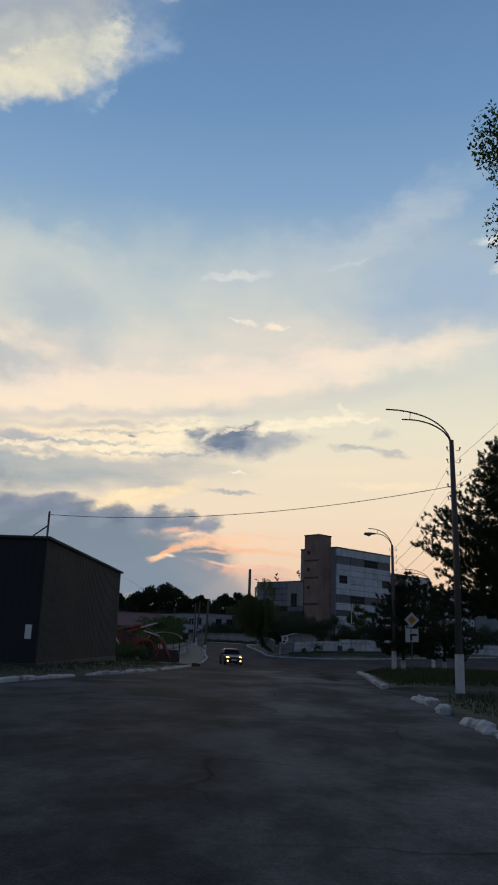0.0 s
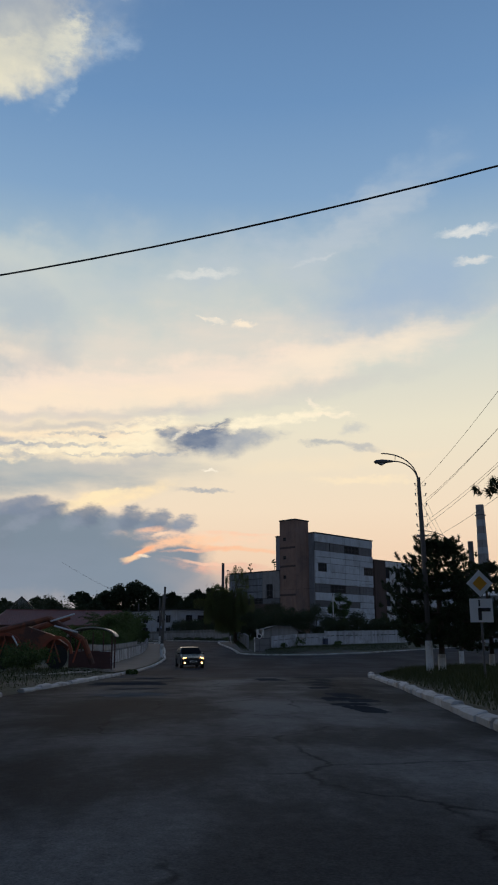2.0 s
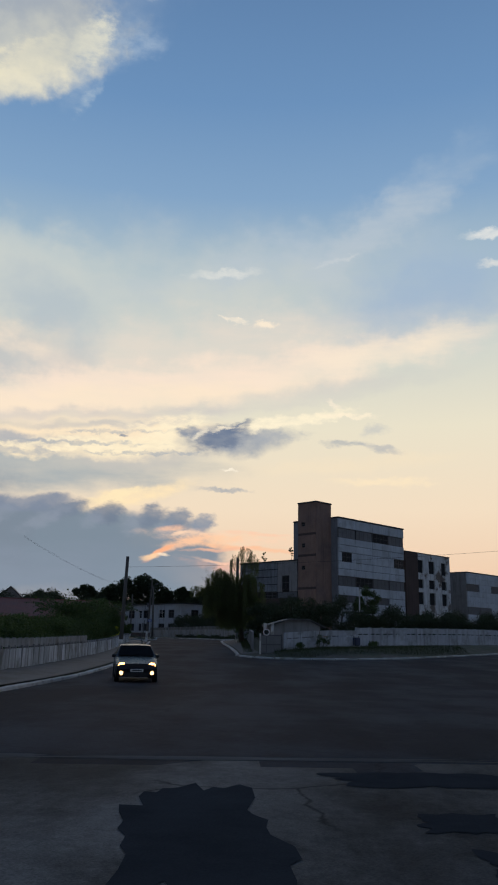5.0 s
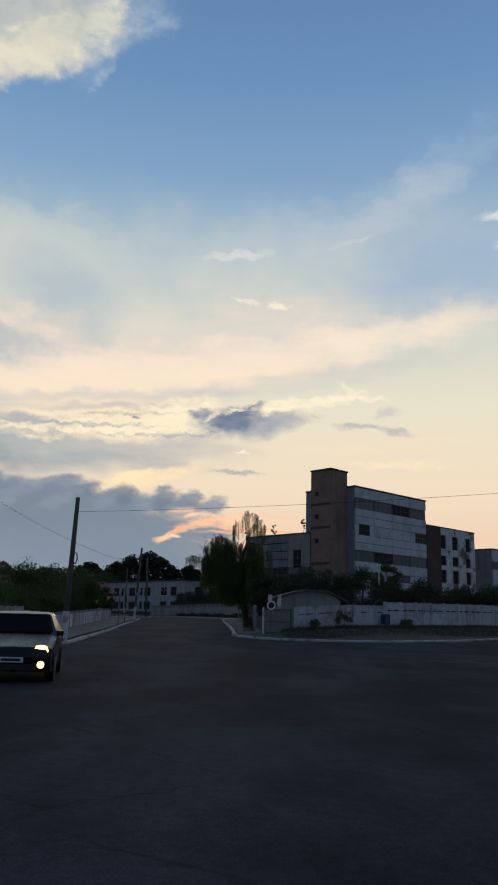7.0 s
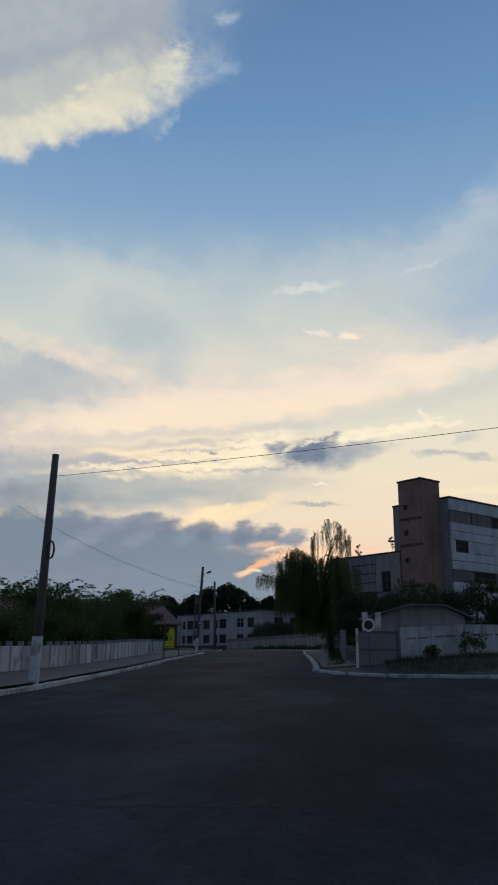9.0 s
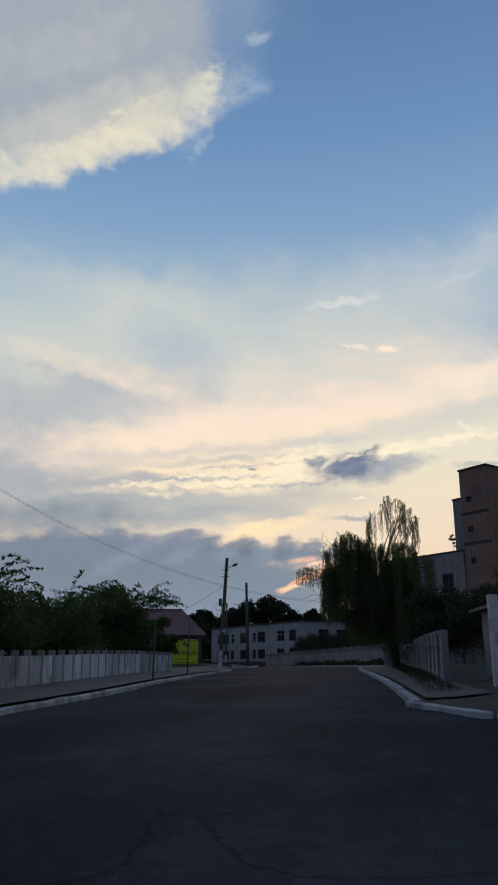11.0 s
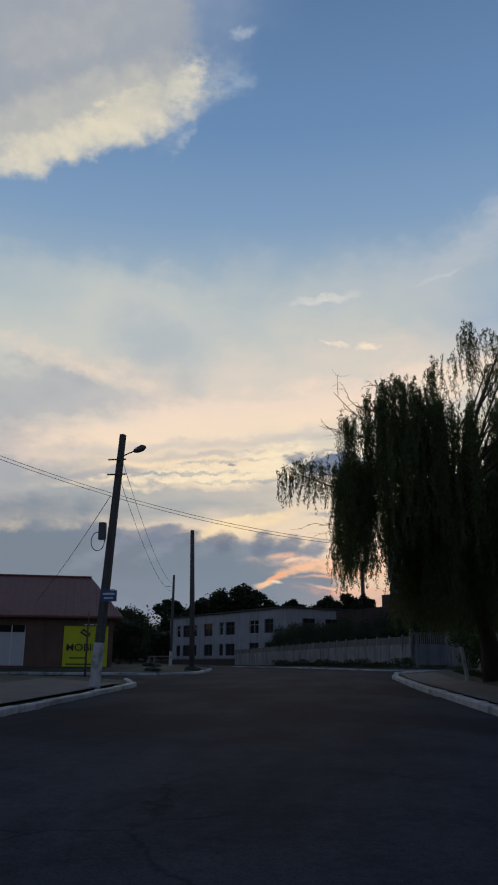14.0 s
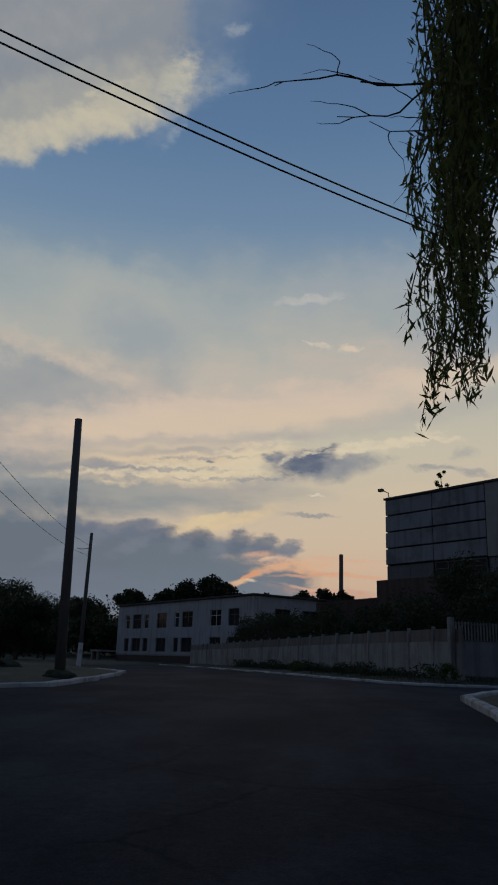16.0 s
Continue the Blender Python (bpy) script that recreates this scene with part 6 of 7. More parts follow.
# ---- oncoming car ----
def make_car(m):
    car = thing("car", "grey saloon car with lit headlights on the road", "car", m)
    # side outline, front towards -y; half widths taper towards roof and nose
    prof = [(-2.12, 0.36), (-2.16, 0.55), (-2.08, 0.72), (-1.15, 0.93), (-0.98, 0.96), (-0.3, 1.4), (0.1, 1.46), (0.8, 1.44), (1.45, 1.05), (1.55, 1.02), (2.0, 0.98), (2.12, 0.8), (2.14, 0.45), (2.05, 0.3), (-2.0, 0.24)]
    bm = bmesh.new()
    rows = []
    for x, k in ((-1, 0), (-0.86, 1), (0.0, 2), (0.86, 1), (1, 0)):
        ring = []
        for y, z in prof:
            half = 0.86 - 0.22 * max(0.0, (z - 0.95) / 0.5) - 0.07 * max(0.0, abs(y) - 1.6)
            up = (0.0, 0.03, 0.045)[k] if z > 0.6 else 0
            ring.append(bm.verts.new((x * half, y * (1 + (0.02, 0.045, 0.06)[k] - 0.03), z + up)))
        rows.append(ring)
    for a, b in zip(rows, rows[1:]):
        for i in range(len(prof)):
            j = (i + 1) % len(prof)
            bm.faces.new((a[i], a[j], b[j], b[i]))
    bm.faces.new(rows[0]), bm.faces.new(rows[-1][::-1])
    part("body", bm, CARPAINT, car)
    bm = bmesh.new()
    vs = [bm.verts.new(p) for p in ((-0.76, -1.0, 1.0), (0.76, -1.0, 1.0), (0.62, -0.38, 1.395), (-0.62, -0.38, 1.395))]
    bm.faces.new(vs)
    bmesh.ops.solidify(bm, geom=bm.faces[:], thickness=0.02)
    for v_ in bm.verts:
        v_.co += Vector((0, -0.035, 0.045))
    part("windscreen", bm, CAR_GLASS, car)
    for s in (-1, 1):
        bm = bmesh.new()
        vs = [bm.verts.new(p) for p in ((s * 0.87, -0.85, 0.98), (s * 0.87, 1.3, 1.02), (s * 0.685, 0.75, 1.37), (s * 0.67, -0.25, 1.36))]
        bm.faces.new(vs)
        bmesh.ops.solidify(bm, geom=bm.faces[:], thickness=0.015)
        part("side_window", bm, CAR_GLASS, car)
        bm = bmesh.new()
        box(bm, s * 0.9 - 0.09, s * 0.9 + 0.09, -0.82, -0.7, 0.96, 1.08)
        soften(bm, 0.03, 2)
        part("mirror", bm, CARPAINT, car)
        for y in (-1.33, 1.32):
            bm = bmesh.new()
            tube(bm, [(s * 0.68, y, 0.31), (s * 0.87, y, 0.31)], 0.31, 22)
            wheel = part("wheel", bm, TYRE, car)
            bm = bmesh.new()
            tube(bm, [(s * 0.86, y, 0.31), (s * 0.885, y, 0.31)], [0.2, 0.19], 18)
            part("rim", bm, STEEL, wheel)
        bm = bmesh.new()
        tube(bm, [(s * 0.6, -2.02, 0.68), (s * 0.6, -2.13, 0.68)], [0.12, 0.1], 14)
        for v_ in bm.verts:
            v_.co.x = s * 0.6 + (v_.co.x - s * 0.6) * 1.55
        part("headlight", bm, HEADLIGHT, car, "lit warm-white headlight")
        bm = bmesh.new()
        tube(bm, [(s * 0.62, -2.1, 0.4), (s * 0.62, -2.19, 0.4)], [0.085, 0.075], 14)
        part("fog_lamp", bm, FOGLIGHT, car, "lit fog lamp")
    bm = bmesh.new()
    box(bm, -0.36, 0.36, -2.2, -2.1, 0.6, 0.74)
    part("grille", bm, BLACKPAINT, car)
    bm = bmesh.new()
    box(bm, -0.5, 0.5, -2.2, -2.1, 0.28, 0.4)
    part("air_intake", bm, BLACKPAINT, car)
    bm = bmesh.new()
    box(bm, -0.26, 0.26, -2.225, -2.2, 0.44, 0.55)
    plate_ = part("number_plate", bm, WHITEPAINT, car)
    bm = bmesh.new()
    box(bm, -0.2, 0.2, -2.232, -2.226, 0.47, 0.52)
    part("plain_bar", bm, BLACKPAINT, plate_)
    return car


make_car(pose(-1.05, 79.8, float(profile(79.8)) + 0.005, 0.4, 0, 10))


# ---- trees and shrubs ----
def limbs(bm, tips, r, rng, bend=0.4):
    """Tapered limbs from points up the trunk out to the clumps."""
    for a, b in tips:
        a, b = Vector(a), Vector(b)
        mid = a.lerp(b, 0.5) + Vector((rng.normal() * bend, rng.normal() * bend, abs(rng.normal()) * bend * 0.6))
        tube(bm, [a, a.lerp(mid, 0.6), mid, b], [r, r * 0.7, r * 0.5, r * 0.15], 5, False)


def leafy_tree(name, label, x, y, height, radius, seed, leaves=9000, leaf=0.16, trunk_r=0.16, bare=0.3, mat=None, flat=0.8, clumps=22, category="tree", group="", base=None, sprays=0):
    rng = np.random.default_rng(seed)
    z = (gz(x, y) if base is None else base) - 0.05
    tree = thing(name, label, category, pose(x, y, z), group)
    cz = height * (bare + (1 - bare) * 0.5)
    half = height * (1 - bare) * 0.5
    cs = []
    while len(cs) < clumps:
        p = rng.uniform(-1, 1, 3)
        if 0.25 < np.linalg.norm(p) < 1:
            cs.append((p[0] * radius * 0.82, p[1] * radius * 0.82, cz + p[2] * half * 0.85))
    cs = np.array(cs)
    bm = bmesh.new()
    top = (rng.normal() * 0.15, rng.normal() * 0.15, height * 0.8)
    tube(bm, [(0, 0, -0.1), (0.05, 0, height * bare * 0.7), (top[0] * 0.6, top[1] * 0.6, height * 0.55), top], [trunk_r * 1.25, trunk_r, trunk_r * 0.6, trunk_r * 0.12], 9)
    limbs(bm, [((c[0] * 0.05, c[1] * 0.05, max(height * bare * 0.6, c[2] - 0.35 * height * rng.uniform(0.4, 1))), c) for c in cs], trunk_r * 0.34, rng, radius * 0.1)
    part("trunk", bm, BARK, tree, smooth=True)
    n = leaves // clumps
    pts, outs = [], []
    for c in cs:
        s = radius * rng.uniform(0.2, 0.36)
        d = rng.normal(size=(n, 3))
        d /= np.linalg.norm(d, axis=1)[:, None]
        pts.append(c + d * (s * rng.uniform(0.35, 1.15, (n, 1))) * (1, 1, flat))
        outs.append(d)
    pts, outs = np.concatenate(pts), np.concatenate(outs)
    if sprays:
        # long arching twigs with leaflets along both sides
        bm = bmesh.new()
        extra, lie = [], []
        for k in range(sprays):
            a = rng.uniform(0, 2 * math.pi)
            q = rng.uniform(0.55, 0.95)
            p = np.array((math.cos(a) * radius * q, math.sin(a) * radius * q, cz + half * math.sqrt(max(0.0, 1 - q * q)) * rng.uniform(0.5, 1.0)))
            d = np.array((math.cos(a) * 0.8, math.sin(a) * 0.8, rng.uniform(0.35, 1.0)))
            long = rng.uniform(0.8, 1.9)
            line = [p + d * long * t_ - np.array((0, 0, 0.55 * long * t_ * t_)) for t_ in np.linspace(0, 1, 7)]
            tube(bm, line, [0.012, 0.01, 0.009, 0.007, 0.006, 0.005, 0.003], 4, False)
            for t_ in np.linspace(0.15, 1, int(long * 22)):
                i = min(int(t_ * 6), 5)
                extra.append(line[i] + (line[i + 1] - line[i]) * (t_ * 6 - i) + rng.normal(size=3) * 0.05)
                lie.append(rng.normal(size=3) * 1.4)
        tagged(part("spray", bm, BARK, tree), kind="stuff")
        pts, outs = np.concatenate([pts, np.array(extra)]), np.concatenate([outs, np.array(lie)])
    v, f = leaf_cards(pts, leaf, rng, 0.55, 0.25, outs * 0.6)
    soup("crown", v, f, mat or LEAF, tree)
    return tree


def willow(x, y, seed):
    """Weeping willow: tassels of hanging twigs from the ends of arching boughs."""
    rng = np.random.default_rng(seed)
    z = gz(x, y) - 0.05
    tree = thing("weeping_willow", "old weeping willow with long hanging twigs over the kerb", "willow", pose(x, y, z))
    bm = bmesh.new()
    tube(bm, [(0.9, 1.6, -0.1), (0.85, 1.5, 1.4), (0.4, 0.9, 3.4), (-0.4, -0.1, 5.6)], [0.36, 0.3, 0.27, 0.2], 12)
    part("trunk", bm, BARK, tree, smooth=True)
    heads = []

    def mass(n, cx, cy, rx, ry, top, fall, long, low, thick, dense):
        """A dome of tassels: centre, half widths, crest height, drop towards its rim, twig lengths, lowest tip."""
        for k in range(n):
            a, q = rng.uniform(0, 2 * math.pi), math.sqrt(rng.uniform(0, 1))
            heads.append((cx + rx * q * math.cos(a), cy + ry * q * math.sin(a), top - fall * q ** 2.2 - rng.uniform(0, 0.9) * rng.random(), long, low, thick, dense))

    mass(56, -2.25, -2.9, 1.75, 1.7, 9.65, 1.5, (1.2, 5.4), 3.8, 0.11, 7)
    mass(32, 1.1, 0.7, 2.1, 1.6, 13.05, 2.2, (0.5, 2.4), 7.4, 0.13, 6)
    mass(32, -0.7, -2.2, 1.8, 1.9, 9.2, 1.4, (1.2, 4.6), 3.4, 0.13, 6)
    mass(44, 1.3, -1.4, 2.6, 2.6, 9.2, 1.5, (1.0, 4.8), 2.2, 0.13, 8)
    mass(60, 0.8, 0.2, 2.7, 2.7, 7.2, 1.0, (2.5, 5.6), 1.6, 0.17, 12)
    mass(34, -0.8, -0.7, 1.8, 1.9, 6.6, 0.8, (2.5, 5.4), 1.5, 0.16, 11)
    mass(14, -3.5, 0.8, 0.8, 1.8, 8.0, 0.8, (1.5, 4.8), 3.1, 0.1, 8)
    mass(28, -3.5, -1.3, 1.1, 1.7, 7.5, 0.8, (1.4, 4.2), 3.1, 0.1, 8)
    crest = len(heads)
    for k in range(12):
        q = k / 11
        heads.append((-3.9 - 2.2 * q, -1.2 + rng.normal() * 0.22, 7.0 + 0.28 * q + rng.normal() * 0.06, (0.45, 1.5 - 0.5 * q), 4.6, 0.13, 8))
    for k, (hx, hy, hz_, long, low, thick, dense) in enumerate(heads):
        if (k % 3 and k < crest) or (k >= crest and k % 5):
            continue
        bm = bmesh.new()
        a = Vector((-0.4, 0.1, rng.uniform(4.4, 5.6)))
        b = Vector((hx, hy, hz_))
        mid = a.lerp(b, 0.55) + Vector((rng.normal() * 0.25, rng.normal() * 0.25, 0.6 if hz_ > 8 else 0.25))
        tube(bm, [a, a.lerp(mid, 0.6), mid, b.lerp(mid, 0.4), b], [0.085, 0.06, 0.045, 0.028, 0.01], 5, False)
        part("bough", bm, BARK, tree, smooth=True)
    # leafless crooked twigs reaching out over the road
    def dead_twig(bm, p, d, long, r, depth):
        n = 7
        line = [p]
        for i in range(n):
            d = (d + Vector((rng.normal(), rng.normal(), rng.normal())) * 0.2).normalized()
            p = p + d * long / n
            line.append(p)
        tube(bm, line, list(np.linspace(r, r * 0.3, n + 1)), 5, False)
        if depth:
            for i in (2, 3, 5, 6):
                if rng.random() < 0.8:
                    side = (d + Vector((rng.normal(), rng.normal() * 0.5, rng.normal())) * 0.8).normalized()
                    dead_twig(bm, line[i], side, long * rng.uniform(0.3, 0.6), r * 0.5, depth - 1)

    for start, way, long in (((-2.9, -2.0, 7.9), (-1, -0.3, 0.0), 1.9), ((-2.9, -2.2, 8.3), (-1, -0.3, 0.25), 2.0), ((-2.8, -2.4, 8.7), (-0.8, -0.3, 0.6), 1.4), ((-2.4, -2.4, 9.3), (-0.6, -0.1, 0.9), 0.9), ((-2.8, 0.5, 6.0), (-1, -0.05, -0.15), 2.3), ((-3.2, 0.2, 5.4), (-1, 0.1, 0.15), 1.5), ((-3.1, -1.6, 8.2), (-1, -0.2, 0.1), 1.5)):
        bm = bmesh.new()
        dead_twig(bm, Vector(start), Vector(way).normalized(), long, 0.022, 2)
        part("bare_twig", bm, BARK, tree, smooth=True)
    tw_v, tw_f, pts, outs = [], [], [], []
    for hx, hy, hz_, long, low, thick, dense in heads:
        for k in range(dense):
            ox, oy = hx + rng.normal() * thick, hy + rng.normal() * thick
            top = hz_ + rng.normal() * 0.15
            length = max(0.35, min(rng.uniform(*long), top - low - 0.9 * rng.random()))
            n = int(length / 0.11) + 2
            drift = rng.normal(size=2) * 0.06 + np.array([hx + 1, hy]) * 0.02
            i = np.arange(n + 1)
            t = i / n
            line = np.stack([ox + drift[0] * t * length * 0.6 + 0.05 * np.sin(i * 0.5 + k), oy + drift[1] * t * length * 0.6, top + 0.2 * np.sin(np.minimum(t * 6, 3.14)) - t * length], 1)
            w = 0.005
            b0 = len(tw_v)
            for p in line[::2]:
                tw_v += [(p[0] - w, p[1], p[2]), (p[0] + w, p[1], p[2])]
            tw_f += [(b0 + 2 * q, b0 + 2 * q + 1, b0 + 2 * q + 3, b0 + 2 * q + 2) for q in range(len(line[::2]) - 1)]
            for rep in range(4):
                pts.append(line + rng.normal(size=line.shape) * 0.035)
                o = rng.normal(size=line.shape) * (0.6, 0.6, 0.2)
                o[:, 2] -= 1.1
                outs.append(o)
    tagged(soup("twig", tw_v, tw_f, BARK, tree), kind="stuff")
    pts, outs = np.concatenate(pts), np.concatenate(outs)
    v, f = leaf_cards(pts, 0.125, rng, 0.19, 0.3, outs)
    tagged(soup("leaves", v, f, WILLOW_LEAF, tree), kind="stuff")
    return tree


def pine(x, y, height, spread, seed, label, crown_low=0.18, widest=0.4, branches=7):
    rng = np.random.default_rng(seed)
    z = gz(x, y) - 0.05
    tree = thing("pine", label, "pine", pose(x, y, z), "pines on the bank")
    bm = bmesh.new()
    tube(bm, [(0, 0, -0.1), (0.05, 0, height * 0.4), (0, 0.08, height * 0.75), (0.05, 0, height)], [height * 0.026, height * 0.021, height * 0.012, 0.015], 10)
    part("trunk", bm, BARK, tree, smooth=True)
    bm = bmesh.new()
    tube(bm, [(0, 0, -0.05), (0.01, 0, 0.75)], [height * 0.029, height * 0.027], 10)
    part("limewashed_foot", bm, LIME, tree, "limewashed foot of the trunk")
    centres, dirs = [], []
    levels = int(height * 1.9)
    for k in range(levels):
        t = crown_low + (1 - crown_low) * (k + rng.uniform(-0.3, 0.3)) / levels
        form = 1 - 0.35 * ((widest - t) / widest) ** 2 if t < widest else 1 - 0.88 * ((t - widest) / (1 - widest)) ** 1.3
        bm = bmesh.new()
        for b in range(branches):
            reach = spread * form * rng.uniform(0.6, 1.08)
            a = 2 * math.pi * (b + rng.uniform(-0.4, 0.4)) / branches + k
            p0 = np.array((0.03, 0, height * t))
            p1 = p0 + np.array((math.cos(a) * reach * 0.6, math.sin(a) * reach * 0.6, -reach * 0.04))
            p2 = p0 + np.array((math.cos(a) * reach, math.sin(a) * reach, reach * 0.12 + 0.12))
            tube(bm, [p0, p1, p2], [0.045, 0.03, 0.012], 5, False)
            for s in np.linspace(0.28, 1.0, max(4, int(reach * 4.2))):
                c = (p1 + (p2 - p1) * (s - 0.6) / 0.4) if s > 0.6 else p0 + (p1 - p0) * s / 0.6
                side = np.array((-math.sin(a), math.cos(a), 0.0)) * rng.normal() * 0.42 * (1.25 - s)
                for r in range(4):
                    centres.append(c + side + rng.normal(size=3) * (0.17, 0.17, 0.09))
                    d = (p2 - p0) / np.linalg.norm(p2 - p0) * 0.6 + rng.normal(size=3) * 0.35 + np.array((0, 0, 0.9))
                    dirs.append(d / np.linalg.norm(d))
        part("branch_whorl", bm, BARK, tree, smooth=True)
    centres, dirs = np.array(centres), np.array(dirs)
    # each tuft: a brush of needles along a short upturned shoot
    n, m = 54, len(centres)
    s = rng.uniform(0, 0.15, (m, n, 1))
    root = centres[:, None] + dirs[:, None] * s
    nd = rng.normal(size=(m, n, 3)) + dirs[:, None] * 1.0
    nd /= np.linalg.norm(nd, axis=2)[..., None]
    ln = rng.uniform(0.09, 0.17, (m, n, 1))
    side = np.cross(nd, rng.normal(size=(m, n, 3)))
    side /= np.linalg.norm(side, axis=2)[..., None] + 1e-9
    v = np.stack([root - side * 0.014, root + side * 0.014, root + nd * ln], 2).reshape(-1, 3)
    tagged(soup("needles", v, np.arange(len(v)).reshape(-1, 3), NEEDLE, tree), kind="stuff")
    return tree


willow(3.1, 155.2, 11)
pine(11.6, 33.9, 10.2, 4.6, 12, "tall dark pine beside the street lamp", 0.28, 0.38, 8)
pine(10.1, 50.9, 5.6, 2.2, 13, "low spreading pine with a limewashed foot", 0.2, 0.5, 8)
pine(14.2, 57.0, 5.0, 2.8, 14, "smaller pine behind the road sign", 0.2, 0.45, 7)
leafy_tree("roadside_tree", "tall leafy tree overhanging the street", 9.45, 16.6, 15.3, 4.6, 15, 120000, 0.1, 0.2, 0.64, clumps=40)
# trees and bushes behind the fence along the footway
leafy_tree("acacia_bush", "feathery acacia bush reaching over the fence", -12.3, 139.0, 5.0, 2.9, 16, 20000, 0.13, 0.09, 0.12, category="bush", clumps=30, sprays=110)
leafy_tree("acacia_bush", "feathery acacia bush reaching over the fence", -12.6, 120.0, 4.6, 2.8, 21, 6000, 0.15, 0.08, 0.12, category="bush", clumps=26, sprays=60)
leafy_tree("acacia_bush", "feathery acacia bush reaching over the fence", -12.6, 131.0, 4.2, 2.6, 17, 7000, 0.15, 0.08, 0.12, category="bush", clumps=22, sprays=60)
for k, (x, y, h, r) in enumerate(((-9.6, 88, 2.3, 2.2), (-10.2, 93, 2.5, 2.4), (-10.4, 98.5, 2.5, 2.5), (-10.8, 104, 2.7, 2.6), (-11.0, 110, 2.8, 2.6), (-11.1, 116, 3.0, 2.7), (-11.3, 122, 3.2, 2.6), (-11.7, 128, 3.2, 2.5), (-10.75, 142.2, 3.3, 1.5), (-14.5, 90, 2.7, 2.6), (-15, 98, 2.8, 2.8), (-15.5, 107, 3.0, 2.8), (-16, 116, 3.0, 2.8), (-16.4, 125, 3.2, 2.8), (-20, 104, 3.0, 3), (-21, 116, 3.2, 3))):
    leafy_tree("hedge_tree", "dense dark green bush behind the concrete fence", x, y, h, r, 100 + k, 9500, 0.13, 0.07, 0.1, category="bush", group="bushes behind the fence", clumps=20)
leafy_tree("bush", "low green bush before the derelict machine", -7.6, 56.5, 1.1, 1.4, 131, 2600, 0.1, 0.03, 0.05, category="bush", clumps=14)
leafy_tree("bush", "low green bush before the derelict machine", -8.6, 58.6, 1.3, 1.5, 132, 2600, 0.1, 0.03, 0.05, category="bush", clumps=14)
# two bushes added in place of the deep shade round the willow's foot
leafy_tree("bush", "low bush added for the dark under the willow", 6.4, 155.0, 2.6, 1.3, 133, 3600, 0.12, 0.03, 0.05, category="bush", clumps=16)
leafy_tree("bush", "low bush added for the dark under the willow", 4.2, 160.4, 3.0, 1.4, 134, 3600, 0.12, 0.03, 0.05, category="bush", clumps=16)
# behind the gatehouse fence and below the factory
for k, (x, y, h, r) in enumerate(((9.5, 138, 5.2, 3.0), (13, 142, 5.8, 3.2), (17, 150, 6.4, 3.6), (6.8, 145, 5.0, 2.8), (22, 148, 5.2, 3.4), (27, 147, 4.6, 3.0), (33, 152, 5.0, 3.4), (40, 157, 5.0, 3.4), (48, 164, 5.6, 3.6), (55, 172, 5.2, 3.4), (10.5, 172, 6.5, 4.0), (14, 185, 7.0, 4.2), (8.5, 193, 6.0, 3.8), (58, 172, 6, 4), (24, 136, 3.6, 2.6), (30, 143, 3.8, 2.8), (36, 149, 4.0, 3.0), (17, 128.5, 3.2, 2.2))):
    leafy_tree("factory_tree", "dark overgrown tree in the factory yard", x, y, h, r, 140 + k, 8000, 0.18, 0.11, 0.12, category="tree", group="trees in the factory yard", mat=FAR_LEAF, clumps=22)
leafy_tree("poplar_sapling", "dark upright tree against the factory wall", 29.5, 205, 11.5, 3.2, 171, 7000, 0.28, 0.14, 0.15, clumps=24)
for k, (x, y, z, h) in enumerate(((9.4, 228.6, 17.5, 3.0), (15.2, 222.4, 17.5, 3.6), (17.3, 220.4, 17.5, 2.4))):
    leafy_tree("roof_sapling", "self-sown sapling on the factory roof", x, y, h, 0.8, 175 + k, 1500, 0.12, 0.04, 0.15, category="sapling", group="saplings on the roof", base=z, clumps=9)
for k, (x, y, h, r) in enumerate(((9.0, 114.6, 0.7, 0.7), (11.0, 116.6, 1.1, 0.9), (16.5, 121.8, 0.6, 0.8), (2.6, 183.6, 0.9, 0.7), (-4.0, 201.5, 0.6, 0.9), (-3.35, 61.5, 0.35, 0.5))):
    leafy_tree("weed_bush", "small dark weed bush at the kerb", x, y, h, r, 180 + k, 900, 0.1, 0.02, 0.05, category="bush", group="weeds at the walls", clumps=9)
# behind the far wall and beside the office
for k, (x, y, h, r) in enumerate(((-2.5, 212, 5.2, 3.6), (-6, 222, 5.4, 3.8), (1.5, 203, 4.6, 3.2), (-9, 233, 5.2, 3.8), (4.2, 214, 5.5, 3.6), (-3, 233, 6.0, 4.0), (6.5, 199, 7.2, 3.8), (9.5, 204, 8.2, 4.2), (3.5, 196, 4.6, 3.0), (13.0, 199, 8.6, 4.0))):
    leafy_tree("yard_shrub", "overgrown shrub behind the concrete wall", x, y, h, r, 190 + k, 8500, 0.17, 0.1, 0.1, category="shrub", group="shrubs behind the wall", mat=FAR_LEAF, clumps=22)
for k, (x, y, h, r) in enumerate(((-29.5, 212, 7.6, 4.6), (-36, 216, 8.4, 5.0), (-33, 226, 7.6, 4.2), (-43, 222, 9.0, 5.4), (-38, 236, 8.6, 5.0), (-50, 226, 9.6, 5.6), (-39, 252, 9.2, 5.0), (-46, 256, 9.6, 5.4), (-24.0, 206, 4.6, 2.8), (-58, 236, 10, 6))):
    leafy_tree("street_tree", "dark broad tree beside the office", x, y, h, r, 205 + k, 11000, 0.21, 0.2, 0.12, category="tree", group="trees beside the office", mat=FAR_LEAF, clumps=26)

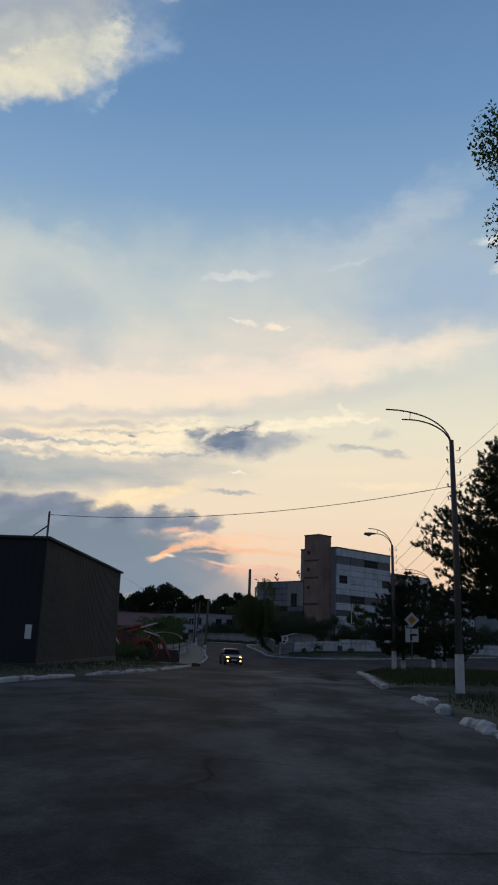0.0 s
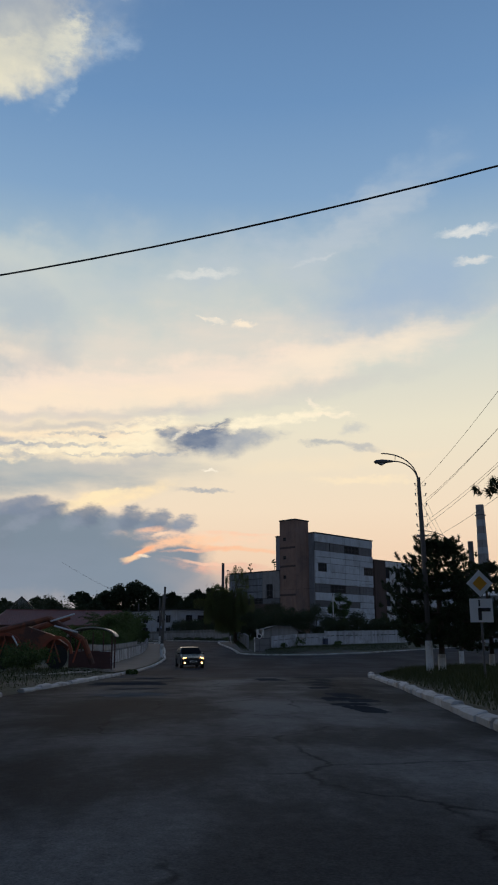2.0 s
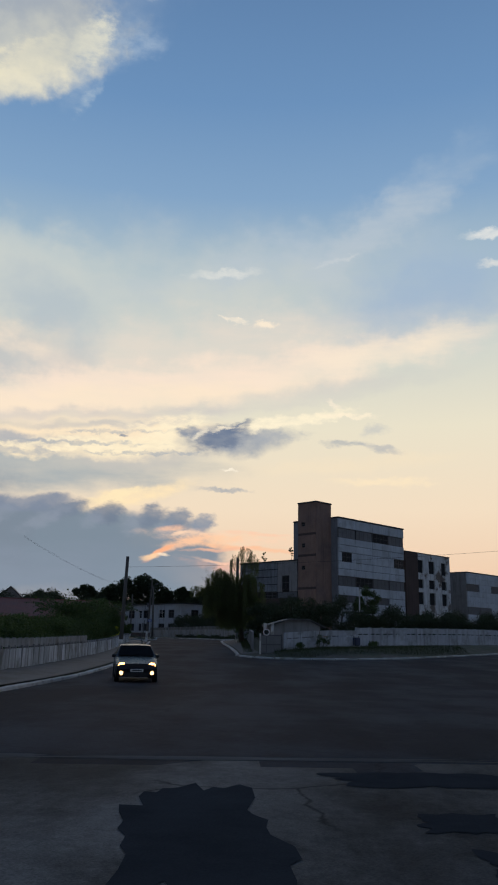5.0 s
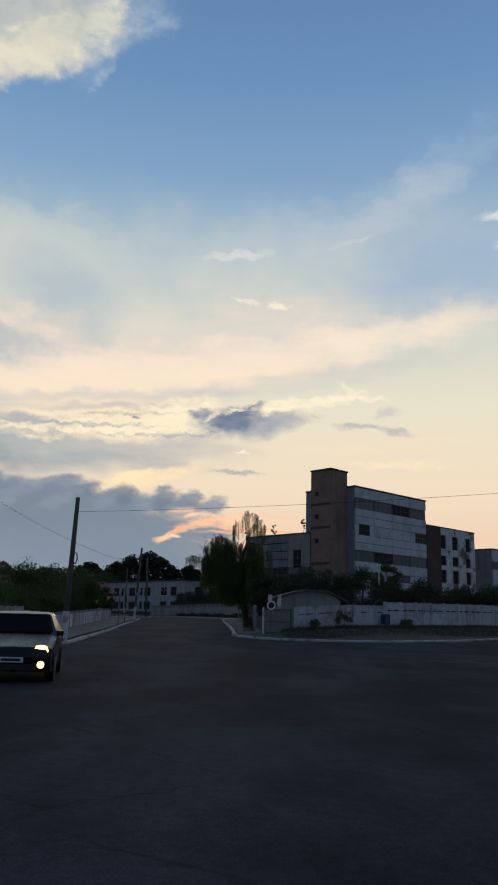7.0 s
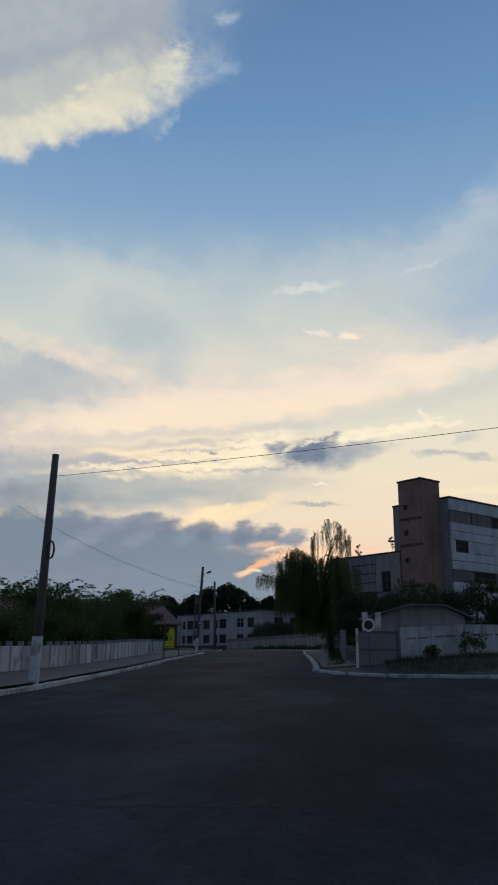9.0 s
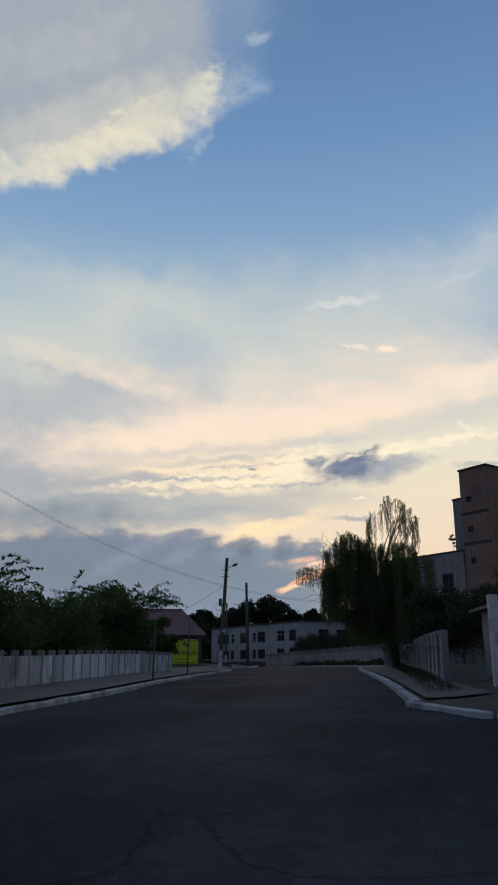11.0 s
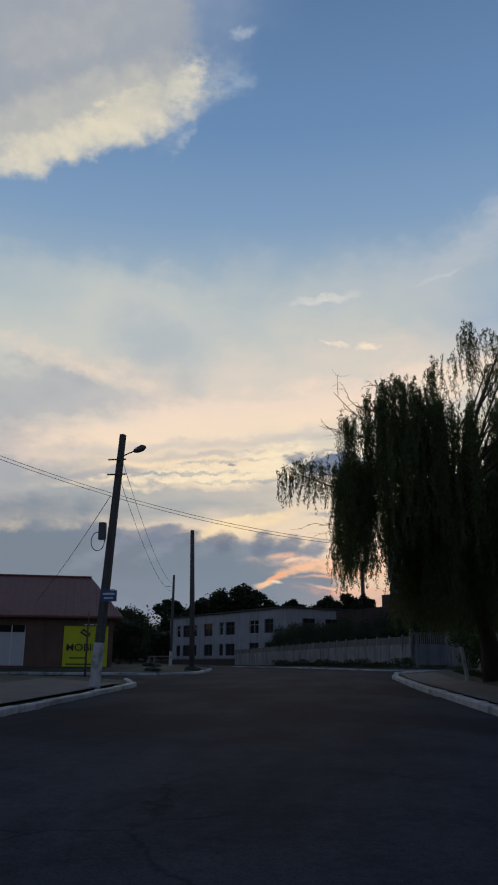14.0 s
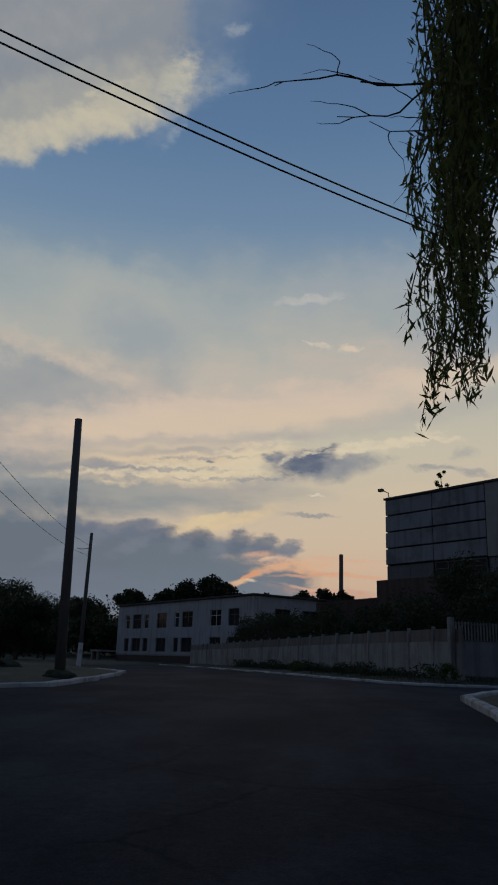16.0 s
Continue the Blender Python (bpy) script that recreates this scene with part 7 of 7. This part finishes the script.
for k, (x, y, h, r) in enumerate(((-25.8, 217, 3.6, 2.5), (-28.8, 215, 3.9, 2.7), (-32, 218, 3.8, 2.7), (-35.5, 216, 4.0, 2.8))):
    leafy_tree("thicket_bush", "dark dense bush under the trees beside the office", x, y, h, r, 230 + k, 7000, 0.2, 0.07, 0.05, category="bush", group="bushes under the trees", mat=FAR_LEAF, clumps=22)
# weeds along the foot of the far wall
rng = np.random.default_rng(77)
q = rng.uniform(0, 1, 5200) ** 0.8
off = rng.uniform(0.15, 1.1, 5200)
wx, wy = 3.3 - 12.6 * q - 0.94 * off, 185.6 + 36.0 * q - 0.33 * off
tall = 0.22 + 0.4 * np.clip(np.sin(q * 47) * np.sin(q * 19 + 1) + 0.35, 0, 1)
wz = np.array([gz(a, b) for a, b in zip(wx, wy)]) + rng.uniform(0.02, 1, 5200) * tall
v, f = leaf_cards(np.stack([wx, wy, wz], 1), 0.2, rng, 0.3, 0.25, rng.normal(size=(5200, 3)) * 0.4 + np.array((0, 0, 1.0)))
tagged(soup("wall_weeds", v, f, FAR_LEAF), "dark strip of weeds along the concrete wall", "weeds", kind="stuff")


# ---- far woods: one rough band of crowns ----
rng = np.random.default_rng(5)
pts, outs = [], []


def wood(x, y, top, r, n=700, low=2.0):
    for k in range(9):
        a = rng.uniform(0, 2 * math.pi)
        rr = r * math.sqrt(rng.uniform(0, 1))
        h = top - (rr / r) ** 1.5 * min(top * 0.22, 4.5) - rng.uniform(0, min(top * 0.12, 2.2))
        s = r * rng.uniform(0.25, 0.5)
        m = n // 9
        d = rng.normal(size=(m, 3))
        d /= np.linalg.norm(d, axis=1)[:, None]
        q = np.array((x + rr * math.cos(a), y + rr * math.sin(a), h - s)) + d * s * rng.uniform(0.4, 1.1, (m, 1))
        pts.append(q), outs.append(d)
    m = n // 2
    q = np.stack([x + rng.normal(size=m) * r * 0.55, y + rng.normal(size=m) * r * 0.5, rng.uniform(low, top * 0.84, m)], 1)
    pts.append(q), outs.append(rng.normal(size=(m, 3)))


for k in range(48):
    x = -330 + k * 8.4 + rng.normal() * 2.5
    wood(x, 415 + rng.normal() * 12, 19.5 + abs(rng.normal()) * 2.2 + 1.5 * (x < -62), 5.5 + rng.uniform(0, 2.5), 3200)
# taller trees that stand out of the band
for x, top, r in ((-54, 25, 5.5), (-48, 27.5, 6.5), (-42, 30, 7), (-36, 28, 6), (-30.5, 24.5, 4.5), (-20.8, 25, 4.5), (-9.5, 24.5, 4.5), (-4, 26, 5.5), (2.5, 25, 5)):
    wood(x, 408, top, r, 3600)
# trees to the west, beyond the houses; the x = -132 row is added to block glow in the office panes
for k in range(44):
    wood(-132 + rng.normal() * 5, 96 + k * 8, 13 + rng.normal() * 1.5, 7, 700)
for k in range(16):
    wood(-150 + k * 8 + rng.normal() * 2, 318 + rng.normal() * 6, 10.5 + rng.normal() * 1.4, 6, 2400)
for k in range(20):
    wood(75 + k * 13, 330 + rng.normal() * 12, 13 + rng.normal() * 2, 9, 1600)
for k in range(9):
    wood(-16 + k * 5.5, 292 + rng.normal() * 4, 9.5 + rng.normal() * 1.5, 4.5, 2000)
pts, outs = np.concatenate(pts), np.concatenate(outs)
v, f = leaf_cards(pts, 0.8, rng, 0.75, 0.1, outs)
tagged(soup("far_woods", v, f, FAR_LEAF), "dark distant woods along the skyline", "woods", kind="stuff")
hillside = bmesh.new()
hv = []
for i, x in enumerate(np.linspace(-420, 420, 43)):
    row = []
    for j, (y, zf) in enumerate(((300, 0.0), (345, 0.15), (400, 0.6), (460, 1.0), (700, 1.0))):
        row.append(hillside.verts.new((x, y, 0.2 + zf * (9 + 4 * math.sin(x * 0.013 + 2) + 6 * math.exp(-((x + 46) / 60) ** 2)))))
    hv.append(row)
for a, b in zip(hv, hv[1:]):
    for k in range(4):
        hillside.faces.new((a[k], b[k], b[k + 1], a[k + 1]))
tagged(part("hillside", hillside, SOIL, smooth=True), "dark wooded rise behind the town", "hill", kind="structure")


# ---- grass on the verges ----
def grass_patch(n, sampler, height, seed):
    rng = np.random.default_rng(seed)
    x, y = sampler(rng, n)
    d = road_distance(x, y)
    k = d > 0.35
    x, y, d = x[k], y[k], d[k]
    z = rough_ground(x, y)
    n = len(x)
    h = height * rng.uniform(0.35, 1.2, n) * np.clip(d / 1.4, 0.25, 1)
    a = rng.uniform(0, 2 * math.pi, n)
    w = 0.008 + 0.006 * rng.random(n)
    lean = rng.normal(size=(n, 2)) * 0.35 * h[:, None]
    p = np.stack([x, y, z - 0.01], 1)
    s = np.stack([np.cos(a) * w, np.sin(a) * w, np.zeros(n)], 1)
    tip = p + np.stack([lean[:, 0], lean[:, 1], h], 1)
    v = np.stack([p - s, p + s, tip], 1).reshape(-1, 3)
    return v


vs = []
vs.append(grass_patch(52000, lambda r, n: (r.uniform(5, 17, n), r.uniform(27, 64, n)), 0.3, 1))
vs.append(grass_patch(9000, lambda r, n: (r.uniform(4.2, 10, n), r.uniform(8, 24, n)), 0.25, 2))
vs.append(grass_patch(12000, lambda r, n: (lambda x: (x, 108.6 + np.maximum(0, x - 9) * 0.72 + r.uniform(0, 6, n)))(r.uniform(6.5, 26, n)), 0.26, 3))
vs.append(grass_patch(8000, lambda r, n: (-7.8 + r.uniform(0, 1, n) * 4.3, r.uniform(18, 64, n)), 0.2, 4))
vs.append(grass_patch(7000, lambda r, n: (r.uniform(-3, 7, n), r.uniform(178, 200, n)), 0.3, 6))
vs.append(grass_patch(8000, lambda r, n: (r.uniform(3.9, 4.8, n), r.uniform(116, 168, n)), 0.2, 7))
v = np.concatenate(vs)
tagged(soup("grass", v, np.arange(len(v)).reshape(-1, 3), GRASS), "dry uncut grass on the verges", "grass", kind="stuff")
